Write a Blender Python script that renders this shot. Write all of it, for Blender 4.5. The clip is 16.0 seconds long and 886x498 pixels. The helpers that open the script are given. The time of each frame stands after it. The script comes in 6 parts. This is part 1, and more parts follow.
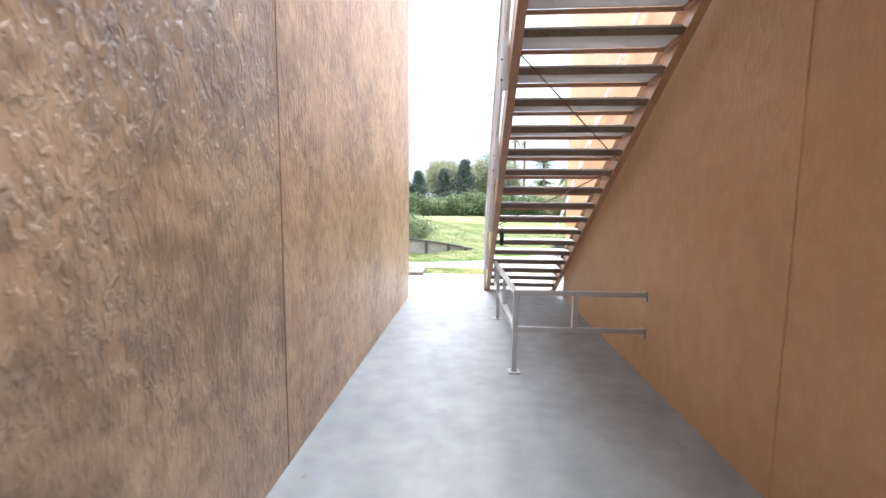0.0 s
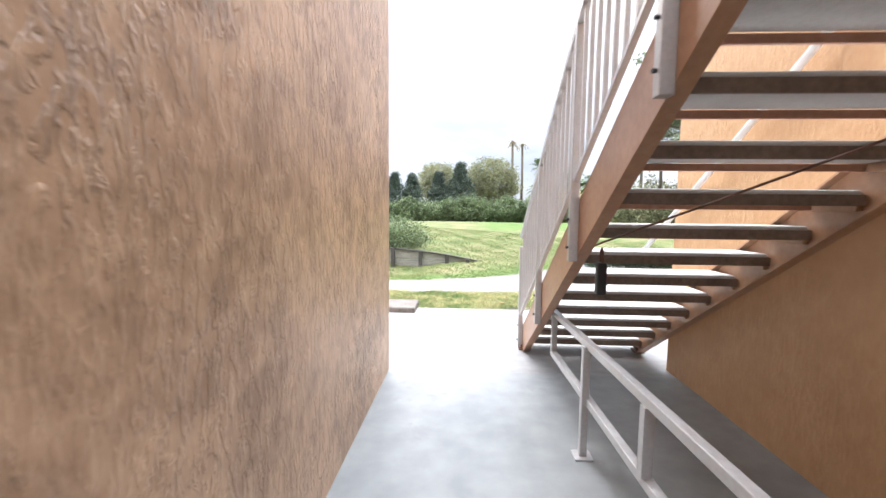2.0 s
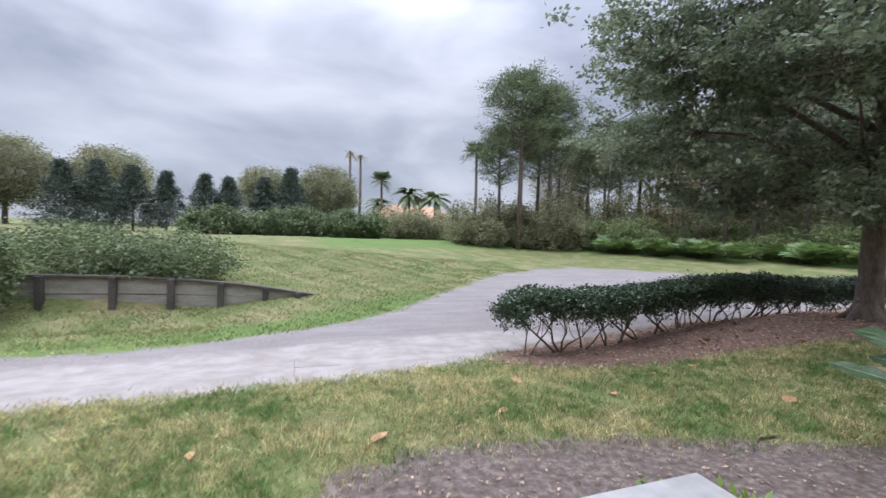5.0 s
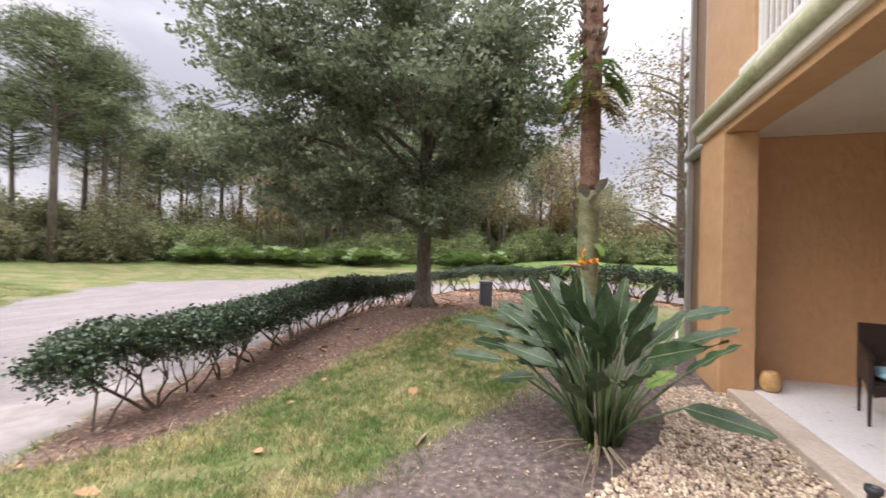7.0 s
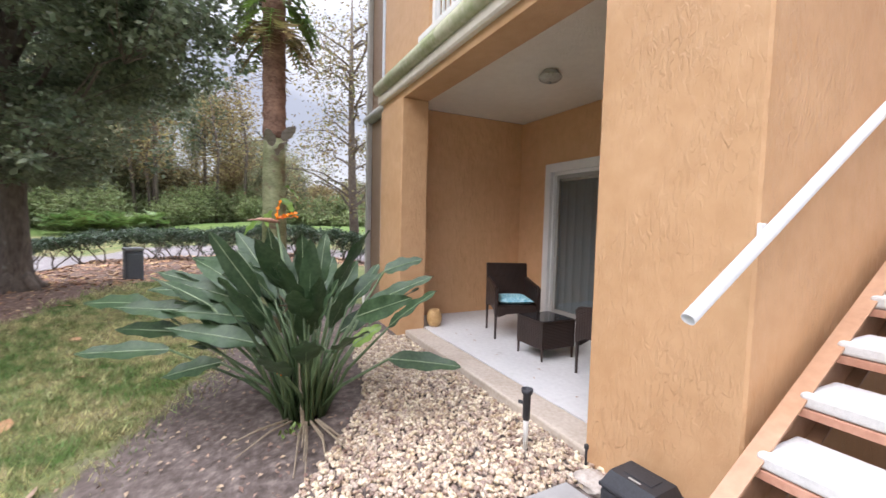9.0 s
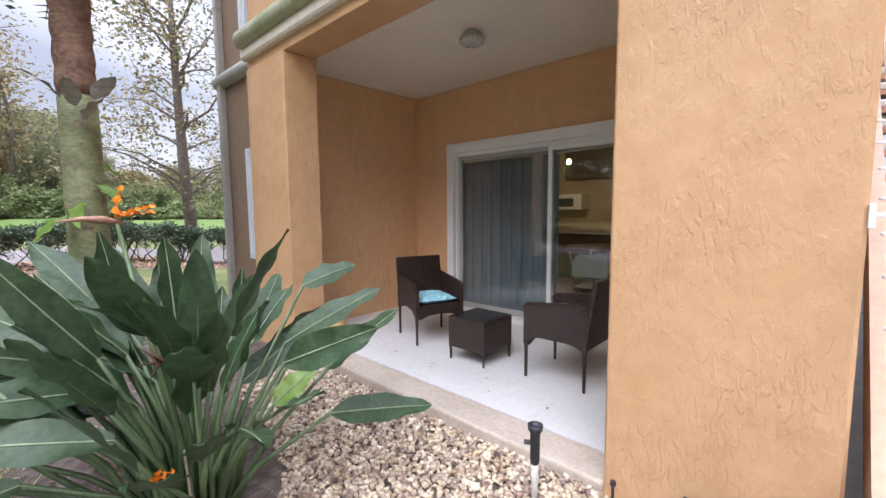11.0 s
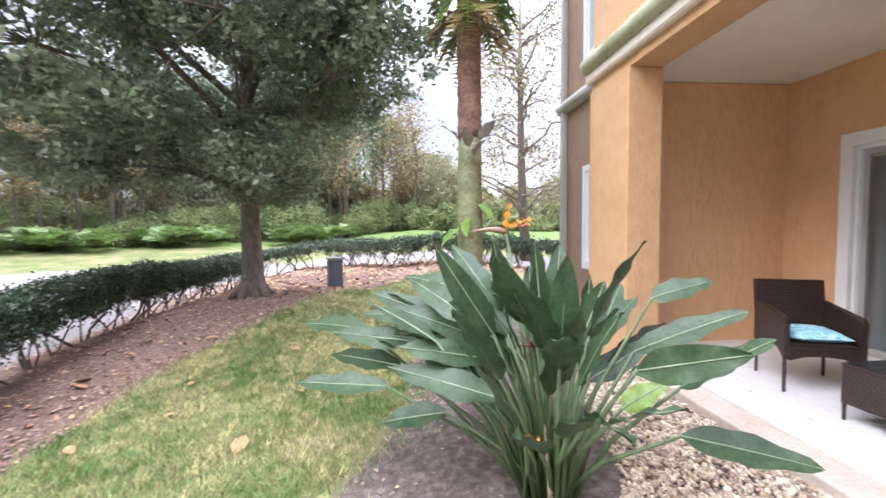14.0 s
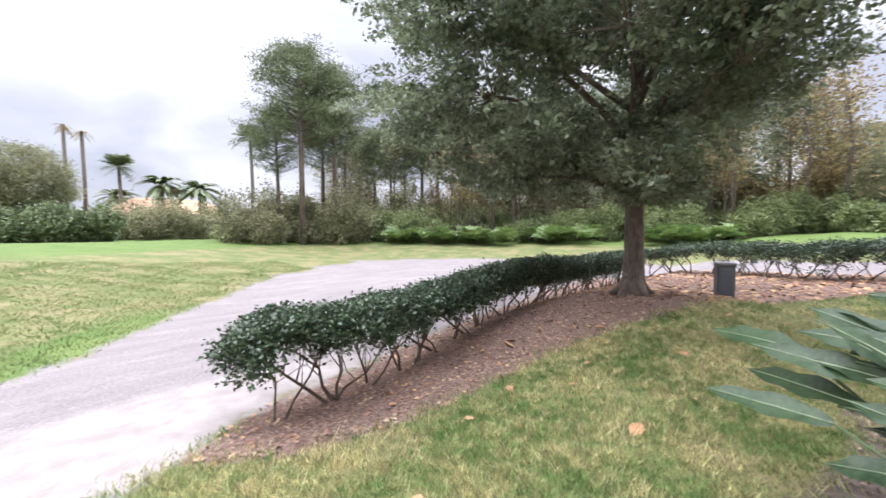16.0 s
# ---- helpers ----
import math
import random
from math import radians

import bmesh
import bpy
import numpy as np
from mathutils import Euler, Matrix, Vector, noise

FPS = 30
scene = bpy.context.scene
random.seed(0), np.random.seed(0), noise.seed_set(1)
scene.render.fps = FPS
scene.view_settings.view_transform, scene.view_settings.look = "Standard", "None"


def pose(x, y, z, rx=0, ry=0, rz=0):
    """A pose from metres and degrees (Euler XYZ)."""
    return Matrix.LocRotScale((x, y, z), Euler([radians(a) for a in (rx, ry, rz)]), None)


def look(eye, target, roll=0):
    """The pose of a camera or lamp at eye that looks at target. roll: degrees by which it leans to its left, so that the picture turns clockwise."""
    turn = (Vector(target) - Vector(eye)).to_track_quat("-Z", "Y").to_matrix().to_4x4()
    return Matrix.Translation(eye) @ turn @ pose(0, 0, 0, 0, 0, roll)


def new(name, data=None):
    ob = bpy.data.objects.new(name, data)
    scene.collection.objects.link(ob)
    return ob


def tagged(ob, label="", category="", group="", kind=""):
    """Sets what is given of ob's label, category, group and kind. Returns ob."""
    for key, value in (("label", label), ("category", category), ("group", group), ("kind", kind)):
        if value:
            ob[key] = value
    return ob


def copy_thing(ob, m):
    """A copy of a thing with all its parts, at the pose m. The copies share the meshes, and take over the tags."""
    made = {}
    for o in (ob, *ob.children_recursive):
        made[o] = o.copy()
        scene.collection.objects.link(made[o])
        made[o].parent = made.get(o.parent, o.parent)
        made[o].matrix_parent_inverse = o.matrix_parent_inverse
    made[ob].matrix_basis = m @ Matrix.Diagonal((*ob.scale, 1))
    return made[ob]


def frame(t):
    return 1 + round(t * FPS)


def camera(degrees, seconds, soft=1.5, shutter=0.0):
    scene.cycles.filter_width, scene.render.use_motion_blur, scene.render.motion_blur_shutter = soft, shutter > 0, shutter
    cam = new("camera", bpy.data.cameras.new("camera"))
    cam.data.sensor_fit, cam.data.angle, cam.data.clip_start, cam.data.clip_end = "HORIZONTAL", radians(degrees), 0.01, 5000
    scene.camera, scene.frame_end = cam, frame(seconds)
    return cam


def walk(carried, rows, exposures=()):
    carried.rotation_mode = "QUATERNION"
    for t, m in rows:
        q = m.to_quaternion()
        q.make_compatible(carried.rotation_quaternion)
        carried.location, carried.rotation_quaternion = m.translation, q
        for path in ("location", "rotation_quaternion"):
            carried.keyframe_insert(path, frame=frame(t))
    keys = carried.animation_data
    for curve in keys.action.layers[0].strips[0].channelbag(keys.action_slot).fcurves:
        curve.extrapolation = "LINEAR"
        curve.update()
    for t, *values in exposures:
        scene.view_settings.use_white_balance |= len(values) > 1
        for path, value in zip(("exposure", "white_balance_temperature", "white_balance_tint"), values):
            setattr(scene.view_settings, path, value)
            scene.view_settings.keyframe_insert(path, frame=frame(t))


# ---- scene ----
cam = camera(93.9, 16.0, shutter=0.22)
PATH = [
    (0, (0.019, 0.613, 1.525), (-0.118, 2.599, 1.325), 0.5),
    (0.5, (-0.075, 1.377, 1.513), (-0.247, 3.361, 1.329), -0.3),
    (1, (-0.183, 2.173, 1.511), (-0.369, 4.156, 1.328), -0.5),
    (1.5, (-0.255, 2.945, 1.503), (-0.313, 4.937, 1.335), -0.4),
    (2, (-0.338, 3.788, 1.476), (-0.446, 5.777, 1.301), 0.6),
    (2.5, (-0.379, 4.603, 1.448), (-0.429, 6.589, 1.217), 0.9),
    (3, (-0.373, 5.492, 1.442), (-0.464, 7.482, 1.262), 1.3),
    (3.2, (-0.365, 5.729, 1.471), (-0.401, 7.72, 1.289), 1.8),
    (5.3, (-0.255, 8.546, 1.465), (0.589, 10.358, 1.41), 2.1),
    (5.5, (-0.217, 8.707, 1.464), (0.762, 10.45, 1.416), 2.3),
    (6, (-0.148, 9.026, 1.43), (1.157, 10.541, 1.395), 1.6),
    (6.5, (0.06, 9.28, 1.437), (1.736, 10.372, 1.452), 1.9),
    (7, (0.175, 9.433, 1.418), (2.092, 10.006, 1.435), 1.6),
    (7.5, (0.178, 9.557, 1.401), (2.168, 9.746, 1.365), 1.0),
    (8, (0.199, 9.584, 1.378), (2.195, 9.492, 1.282), 1.7),
    (8.5, (0.351, 9.554, 1.35), (2.269, 9.012, 1.182), 1.6),
    (9, (0.705, 9.574, 1.349), (2.491, 8.682, 1.224), 1.4),
    (9.5, (1.057, 9.628, 1.348), (2.607, 8.374, 1.191), -0.5),
    (9.7, (1.208, 9.65, 1.371), (2.633, 8.262, 1.159), -1.8),
    (11.8, (1.713, 9.661, 1.369), (3.073, 8.204, 1.208), -0.1),
    (12, (1.707, 9.682, 1.369), (3.148, 8.302, 1.227), -0.1),
    (12.5, (1.685, 9.73, 1.372), (3.343, 8.617, 1.257), 0.1),
    (13, (1.67, 9.777, 1.375), (3.479, 8.931, 1.263), 0.2),
    (13.5, (1.67, 9.822, 1.371), (3.588, 9.268, 1.256), -0.1),
    (14, (1.662, 9.871, 1.365), (3.652, 9.695, 1.255), -0.6),
    (14.5, (1.627, 9.953, 1.36), (3.61, 10.194, 1.265), -1.0),
    (15, (1.575, 10.004, 1.363), (3.476, 10.621, 1.272), -0.8),
    (15.5, (1.447, 10.049, 1.382), (3.168, 11.063, 1.284), -0.4),
    (16, (1.343, 10.069, 1.381), (2.815, 11.419, 1.281), -0.2),
]
EXPOSURES = [(0.0, 1.76, 6150, 9), (1.0, 1.66, 6250, 9), (2.0, 1.40, 6350, 10), (3.2, 0.76, 6650, 13), (5.0, 0.36, 6050, 14), (6.0, 0.5, 6350, 16), (7.0, 0.8, 6900, 18),
             (7.6, 1.0, 6500, 17), (8.5, 0.88, 6400, 16), (9.5, 0.84, 6400, 16), (12.0, 1.06, 6050, 16), (12.6, 1.18, 6100, 16), (13.5, 1.45, 6150, 17), (14.2, 1.58, 6150, 18), (15.0, 1.4, 6200, 18), (16.0, 1.06, 6400, 17)]
walk(cam, [(t, look(eye, target, roll)) for t, eye, target, roll in PATH], EXPOSURES)

# ---- sky and sun: overcast, brighter overhead, with darker cloud banks ----
world = bpy.data.worlds.new("world")
scene.world = world
world.use_nodes = True
wt = world.node_tree
wn, wl = wt.nodes, wt.links
bg = wn["Background"]
sky = wn.new("ShaderNodeTexSky")
sky.sky_type = "NISHITA"
sky.sun_disc = False
sky.sun_elevation, sky.sun_rotation = radians(40), radians(150)
tc = wn.new("ShaderNodeTexCoord")
sep = wn.new("ShaderNodeSeparateXYZ")
wl.new(tc.outputs["Generated"], sep.inputs[0])
flat = wn.new("ShaderNodeMapping")
flat.inputs["Scale"].default_value = (1.0, 1.0, 2.6)
wl.new(tc.outputs["Generated"], flat.inputs["Vector"])
cl = wn.new("ShaderNodeTexNoise")
cl.inputs["Scale"].default_value, cl.inputs["Detail"].default_value = 2.3, 5
cl.inputs["Roughness"].default_value, cl.inputs["Distortion"].default_value = 0.48, 0.35
wl.new(flat.outputs[0], cl.inputs["Vector"])
cr = wn.new("ShaderNodeValToRGB")
cr.color_ramp.elements[0].position, cr.color_ramp.elements[0].color = 0.38, (0.43, 0.46, 0.535, 1)
cr.color_ramp.elements[1].position, cr.color_ramp.elements[1].color = 0.66, (0.83, 0.85, 0.91, 1)
wl.new(cl.outputs["Fac"], cr.inputs[0])
up = wn.new("ShaderNodeMapRange")
up.inputs["From Min"].default_value, up.inputs["From Max"].default_value = 0.0, 1.0
up.inputs["To Min"].default_value, up.inputs["To Max"].default_value = 0.69, 8.2
steep = wn.new("ShaderNodeMath")
steep.operation = "POWER"
steep.use_clamp = True
steep.inputs[1].default_value = 3.4
wl.new(sep.outputs["Z"], steep.inputs[0])
wl.new(steep.outputs[0], up.inputs["Value"])
mul = wn.new("ShaderNodeMix")
mul.data_type, mul.blend_type = "RGBA", "MULTIPLY"
mul.inputs["Factor"].default_value = 1.0
wl.new(cr.outputs[0], mul.inputs["A"])
wl.new(up.outputs[0], mul.inputs["B"])
dim = wn.new("ShaderNodeMix")
dim.data_type, dim.blend_type = "RGBA", "MULTIPLY"
dim.inputs["Factor"].default_value = 1.0
dim.inputs["B"].default_value = (0.1, 0.1, 0.1, 1)
wl.new(sky.outputs[0], dim.inputs["A"])
cover = wn.new("ShaderNodeMix")
cover.data_type = "RGBA"
cover.inputs["Factor"].default_value = 0.9
wl.new(dim.outputs["Result"], cover.inputs["A"])
wl.new(mul.outputs["Result"], cover.inputs["B"])
wl.new(cover.outputs["Result"], bg.inputs["Color"])
bg.inputs["Strength"].default_value = 1.0
sun = new("sun", bpy.data.lights.new("sun", "SUN"))
sun.data.energy, sun.data.angle, sun.data.color = 0.85, radians(40), (1.0, 0.95, 0.88)
sun.matrix_world = look((0, 0, 0), (0.34, -0.66, -0.67))

# ---- helpers ----
rng = np.random.default_rng(7)


class MB:
    """A mesh in the making: verts and faces."""

    def __init__(self):
        self.v, self.f = [], []

    def add(self, vs, fs):
        n = len(self.v)
        self.v.extend([tuple(p) for p in vs])
        self.f.extend([tuple(i + n for i in q) for q in fs])
        return self

    def box(self, x0, x1, y0, y1, z0, z1, bev=0.0, m=None):
        cx, cy, cz = (x0 + x1) / 2, (y0 + y1) / 2, (z0 + z1) / 2
        hx, hy, hz = abs(x1 - x0) / 2, abs(y1 - y0) / 2, abs(z1 - z0) / 2
        if bev <= 0:
            vs = [(cx + sx * hx, cy + sy * hy, cz + sz * hz) for sx in (-1, 1) for sy in (-1, 1) for sz in (-1, 1)]
            fs = [(0, 1, 3, 2), (4, 6, 7, 5), (0, 4, 5, 1), (2, 3, 7, 6), (0, 2, 6, 4), (1, 5, 7, 3)]
        else:
            b = min(bev, hx * 0.9, hy * 0.9, hz * 0.9)
            bm = bmesh.new()
            bmesh.ops.create_cube(bm, size=2)
            for p in bm.verts:
                p.co = (cx + p.co.x * hx, cy + p.co.y * hy, cz + p.co.z * hz)
            bmesh.ops.bevel(bm, geom=list(bm.edges), offset=b, segments=2, profile=0.5, affect="EDGES")
            bm.verts.index_update()
            vs = [p.co.copy() for p in bm.verts]
            fs = [[p.index for p in q.verts] for q in bm.faces]
            bm.free()
        if m is not None:
            vs = [m @ Vector(p) for p in vs]
        return self.add(vs, fs)

    def tube(self, pts, radii, n=8, cap=True):
        pts = [Vector(p) for p in pts]
        if not hasattr(radii, "__len__"):
            radii = [radii] * len(pts)
        vs, fs = [], []
        side = None
        for i, p in enumerate(pts):
            d = (pts[min(i + 1, len(pts) - 1)] - pts[max(i - 1, 0)]).normalized()
            if side is None:
                side = d.orthogonal().normalized()
            side = (side - d * side.dot(d)).normalized()
            other = d.cross(side)
            for k in range(n):
                a = 2 * math.pi * k / n
                vs.append(p + (side * math.cos(a) + other * math.sin(a)) * radii[i])
        for i in range(len(pts) - 1):
            for k in range(n):
                fs.append((i * n + k, i * n + (k + 1) % n, (i + 1) * n + (k + 1) % n, (i + 1) * n + k))
        if cap:
            fs.append(tuple(range(n - 1, -1, -1)))
            fs.append(tuple((len(pts) - 1) * n + k for k in range(n)))
        return self.add(vs, fs)

    def prism(self, poly, m, h):
        """A flat outline (u, v) pushed out by h along its own z, laid in the world by m."""
        n = len(poly)
        vs = [m @ Vector((u, v, 0)) for u, v in poly] + [m @ Vector((u, v, h)) for u, v in poly]
        fs = [tuple(range(n - 1, -1, -1)), tuple(range(n, 2 * n))]
        fs += [(i, (i + 1) % n, n + (i + 1) % n, n + i) for i in range(n)]
        return self.add(vs, fs)

    def lathe(self, profile, n=20, at=(0, 0, 0)):
        vs = [(at[0] + r * math.cos(2 * math.pi * k / n), at[1] + r * math.sin(2 * math.pi * k / n), at[2] + z) for r, z in profile for k in range(n)]
        fs = [(i * n + k, i * n + (k + 1) % n, (i + 1) * n + (k + 1) % n, (i + 1) * n + k) for i in range(len(profile) - 1) for k in range(n)]
        fs.append(tuple(range(n - 1, -1, -1)))
        fs.append(tuple((len(profile) - 1) * n + k for k in range(n)))
        return self.add(vs, fs)

    def mesh(self, name, material=None, smooth=False):
        me = bpy.data.meshes.new(name)
        me.from_pydata(self.v, [], self.f)
        bm = bmesh.new()
        bm.from_mesh(me)
        bmesh.ops.recalc_face_normals(bm, faces=bm.faces)
        bm.to_mesh(me)
        bm.free()
        if material:
            me.materials.append(material)
        if smooth:
            me.polygons.foreach_set("use_smooth", [True] * len(me.polygons))
        return me


def fast_mesh(name, verts, quads, material, smooth=False):
    """A mesh from numpy arrays of verts (n, 3) and faces (m, 3 or 4)."""
    verts, quads = np.asarray(verts, np.float32), np.asarray(quads, np.int32)
    me = bpy.data.meshes.new(name)
    me.vertices.add(len(verts))
    me.vertices.foreach_set("co", verts.ravel())
    k = quads.shape[1]
    me.loops.add(quads.size)
    me.loops.foreach_set("vertex_index", quads.ravel())
    me.polygons.add(len(quads))
    me.polygons.foreach_set("loop_start", np.arange(len(quads), dtype=np.int32) * k)
    me.polygons.foreach_set("loop_total", np.full(len(quads), k, np.int32))
    me.update(calc_edges=True)
    if smooth:
        me.polygons.foreach_set("use_smooth", np.ones(len(quads), bool))
    me.materials.append(material)
    return me


def thing(name, label, category, at=(0, 0, 0), group=""):
    ob = new(name)
    ob.empty_display_size = 0.1
    ob.location = at
    return tagged(ob, label, category, group)


def part(name, mb, material, parent, label="", smooth=False):
    me = mb.mesh(name, material, smooth) if isinstance(mb, MB) else mb
    ob = new(name, me)
    ob.parent = parent
    if parent.type == "EMPTY":
        ob.matrix_parent_inverse = Matrix.Translation(-parent.location)
    return tagged(ob, label)


def structure(name, mb, material, label, category, smooth=False):
    me = mb.mesh(name, material, smooth) if isinstance(mb, MB) else mb
    return tagged(new(name, me), label, category, "", "structure")


# ---- materials ----
def material(name, c1, c2, rough=0.7, metal=0.0, scale=3.0, fine=40.0, bump=0.0, bump_scale=60.0, spec=0.5, stretch=(1, 1, 1), island=0.0, thin=0.0, stain=None, spread=0.14):
    """A surface whose colour wanders between c1 and c2 at two scales, with fine relief. island: spread of brightness from piece to piece."""
    m = bpy.data.materials.new(name)
    m.use_nodes = True
    t = m.node_tree
    n, l = t.nodes, t.links
    p = n["Principled BSDF"]
    geo = n.new("ShaderNodeNewGeometry")
    mp = n.new("ShaderNodeMapping")
    mp.inputs["Scale"].default_value = stretch
    l.new(geo.outputs["Position"], mp.inputs["Vector"])
    big, small = n.new("ShaderNodeTexNoise"), n.new("ShaderNodeTexNoise")
    big.inputs["Scale"].default_value, big.inputs["Detail"].default_value = scale, 4
    small.inputs["Scale"].default_value, small.inputs["Detail"].default_value = fine, 5
    l.new(mp.outputs[0], big.inputs["Vector"])
    l.new(mp.outputs[0], small.inputs["Vector"])
    mixf = n.new("ShaderNodeMath")
    mixf.operation = "MULTIPLY_ADD"
    mixf.inputs[1].default_value = 0.5
    l.new(big.outputs["Fac"], mixf.inputs[0])
    half = n.new("ShaderNodeMath")
    half.operation = "MULTIPLY"
    half.inputs[1].default_value = 0.5
    l.new(small.outputs["Fac"], half.inputs[0])
    l.new(half.outputs[0], mixf.inputs[2])
    ramp = n.new("ShaderNodeValToRGB")
    ramp.color_ramp.elements[0].position, ramp.color_ramp.elements[0].color = 0.5 - spread, (*c1, 1)
    ramp.color_ramp.elements[1].position, ramp.color_ramp.elements[1].color = 0.5 + spread, (*c2, 1)
    l.new(mixf.outputs[0], ramp.inputs[0])
    col = ramp.outputs[0]
    if stain:
        sn = n.new("ShaderNodeTexNoise")
        sn.inputs["Scale"].default_value, sn.inputs["Detail"].default_value, sn.inputs["Roughness"].default_value = stain[1], 6, 0.65
        l.new(geo.outputs["Position"], sn.inputs["Vector"])
        sr = n.new("ShaderNodeMapRange")
        sr.inputs["From Min"].default_value, sr.inputs["From Max"].default_value = stain[2], stain[2] + 0.12
        l.new(sn.outputs["Fac"], sr.inputs["Value"])
        sm = n.new("ShaderNodeMix")
        sm.data_type = "RGBA"
        l.new(sr.outputs[0], sm.inputs["Factor"])
        l.new(col, sm.inputs["A"])
        sm.inputs["B"].default_value = (*stain[0], 1)
        col = sm.outputs["Result"]
    if island:
        hs = n.new("ShaderNodeHueSaturation")
        mr = n.new("ShaderNodeMapRange")
        mr.inputs["To Min"].default_value, mr.inputs["To Max"].default_value = 1 - island, 1 + island
        l.new(geo.outputs["Random Per Island"], mr.inputs["Value"])
        l.new(mr.outputs[0], hs.inputs["Value"])
        hr = n.new("ShaderNodeMapRange")
        hr.inputs["To Min"].default_value, hr.inputs["To Max"].default_value = 0.5 - island * 0.06, 0.5 + island * 0.06
        l.new(geo.outputs["Random Per Island"], hr.inputs["Value"])
        l.new(hr.outputs[0], hs.inputs["Hue"])
        l.new(col, hs.inputs["Color"])
        col = hs.outputs[0]
    l.new(col, p.inputs["Base Color"])
    p.inputs["Roughness"].default_value, p.inputs["Metallic"].default_value = rough, metal
    p.inputs["Specular IOR Level"].default_value = spec
    if bump:
        bn = n.new("ShaderNodeTexNoise")
        bn.inputs["Scale"].default_value, bn.inputs["Detail"].default_value = bump_scale, 4
        l.new(mp.outputs[0], bn.inputs["Vector"])
        b = n.new("ShaderNodeBump")
        b.inputs["Strength"].default_value, b.inputs["Distance"].default_value = 0.8, bump
        l.new(bn.outputs["Fac"], b.inputs["Height"])
        l.new(b.outputs[0], p.inputs["Normal"])
    if thin:
        tr = n.new("ShaderNodeBsdfTranslucent")
        l.new(col, tr.inputs["Color"])
        ms = n.new("ShaderNodeMixShader")
        ms.inputs[0].default_value = thin
        out = n["Material Output"]
        l.new(p.outputs[0], ms.inputs[1])
        l.new(tr.outputs[0], ms.inputs[2])
        l.new(ms.outputs[0], out.inputs["Surface"])
    return m


def stucco(name, c1, c2, rough=0.55, depth=0.012, coarse=16.0, spec=0.5, spread=0.14):
    """Painted knock-down stucco: flattened ridges pulled down the wall, with mottled paint."""
    m = material(name, c1, c2, rough, scale=1.4, fine=9.0, spec=spec, spread=spread)
    n, l = m.node_tree.nodes, m.node_tree.links
    p = n["Principled BSDF"]
    geo = n["Geometry"]
    mp = n.new("ShaderNodeMapping")
    mp.inputs["Scale"].default_value = (1, 1, 0.42)
    l.new(geo.outputs["Position"], mp.inputs["Vector"])
    a = n.new("ShaderNodeTexNoise")
    a.inputs["Scale"].default_value, a.inputs["Detail"].default_value, a.inputs["Roughness"].default_value = coarse, 6, 0.58
    a.inputs["Distortion"].default_value = 0.4
    l.new(mp.outputs[0], a.inputs["Vector"])
    r = n.new("ShaderNodeMapRange")
    r.interpolation_type = "SMOOTHSTEP"
    r.inputs["From Min"].default_value, r.inputs["From Max"].default_value = 0.44, 0.60
    l.new(a.outputs["Fac"], r.inputs["Value"])
    big = n.new("ShaderNodeTexNoise")
    big.inputs["Scale"].default_value, big.inputs["Detail"].default_value = 2.2, 2
    l.new(geo.outputs["Position"], big.inputs["Vector"])
    br = n.new("ShaderNodeMapRange")
    br.inputs["From Min"].default_value, br.inputs["From Max"].default_value = 0.35, 0.65
    br.inputs["To Min"].default_value = 0.25
    l.new(big.outputs["Fac"], br.inputs["Value"])
    amp = n.new("ShaderNodeMath")
    amp.operation = "MULTIPLY"
    l.new(r.outputs[0], amp.inputs[0])
    l.new(br.outputs[0], amp.inputs[1])
    f = n.new("ShaderNodeTexNoise")
    f.inputs["Scale"].default_value, f.inputs["Detail"].default_value = 90, 4
    l.new(mp.outputs[0], f.inputs["Vector"])
    s = n.new("ShaderNodeMath")
    s.operation = "MULTIPLY_ADD"
    s.inputs[1].default_value = 0.22
    l.new(f.outputs["Fac"], s.inputs[0])
    l.new(amp.outputs[0], s.inputs[2])
    b = n.new("ShaderNodeBump")
    b.inputs["Strength"].default_value, b.inputs["Distance"].default_value = 0.9, depth
    l.new(s.outputs[0], b.inputs["Height"])
    l.new(b.outputs[0], p.inputs["Normal"])
    return m


def plain_glass(name, tint=(1, 1, 1), rough=0.0):
    m = bpy.data.materials.new(name)
    m.use_nodes = True
    n, l = m.node_tree.nodes, m.node_tree.links
    tr, gl, mx, fr = n.new("ShaderNodeBsdfTransparent"), n.new("ShaderNodeBsdfGlossy"), n.new("ShaderNodeMixShader"), n.new("ShaderNodeLayerWeight")
    pw, ad = n.new("ShaderNodeMath"), n.new("ShaderNodeMath")
    tr.inputs[0].default_value = (*tint, 1)
    gl.inputs["Roughness"].default_value = rough
    pw.operation, ad.operation = "POWER", "MULTIPLY_ADD"
    pw.inputs[1].default_value = 4.0
    ad.inputs[1].default_value, ad.inputs[2].default_value = 0.8, 0.10
    l.new(fr.outputs["Facing"], pw.inputs[0])
    l.new(pw.outputs[0], ad.inputs[0])
    l.new(ad.outputs[0], mx.inputs[0])
    l.new(tr.outputs[0], mx.inputs[1])
    l.new(gl.outputs[0], mx.inputs[2])
    l.new(mx.outputs[0], n["Material Output"].inputs["Surface"])
    return m


def glow(name, colour, strength):
    m = bpy.data.materials.new(name)
    m.use_nodes = True
    p = m.node_tree.nodes["Principled BSDF"]
    p.inputs["Base Color"].default_value = (*colour, 1)
    p.inputs["Emission Color"].default_value = (*colour, 1)
    p.inputs["Emission Strength"].default_value = strength
    return m


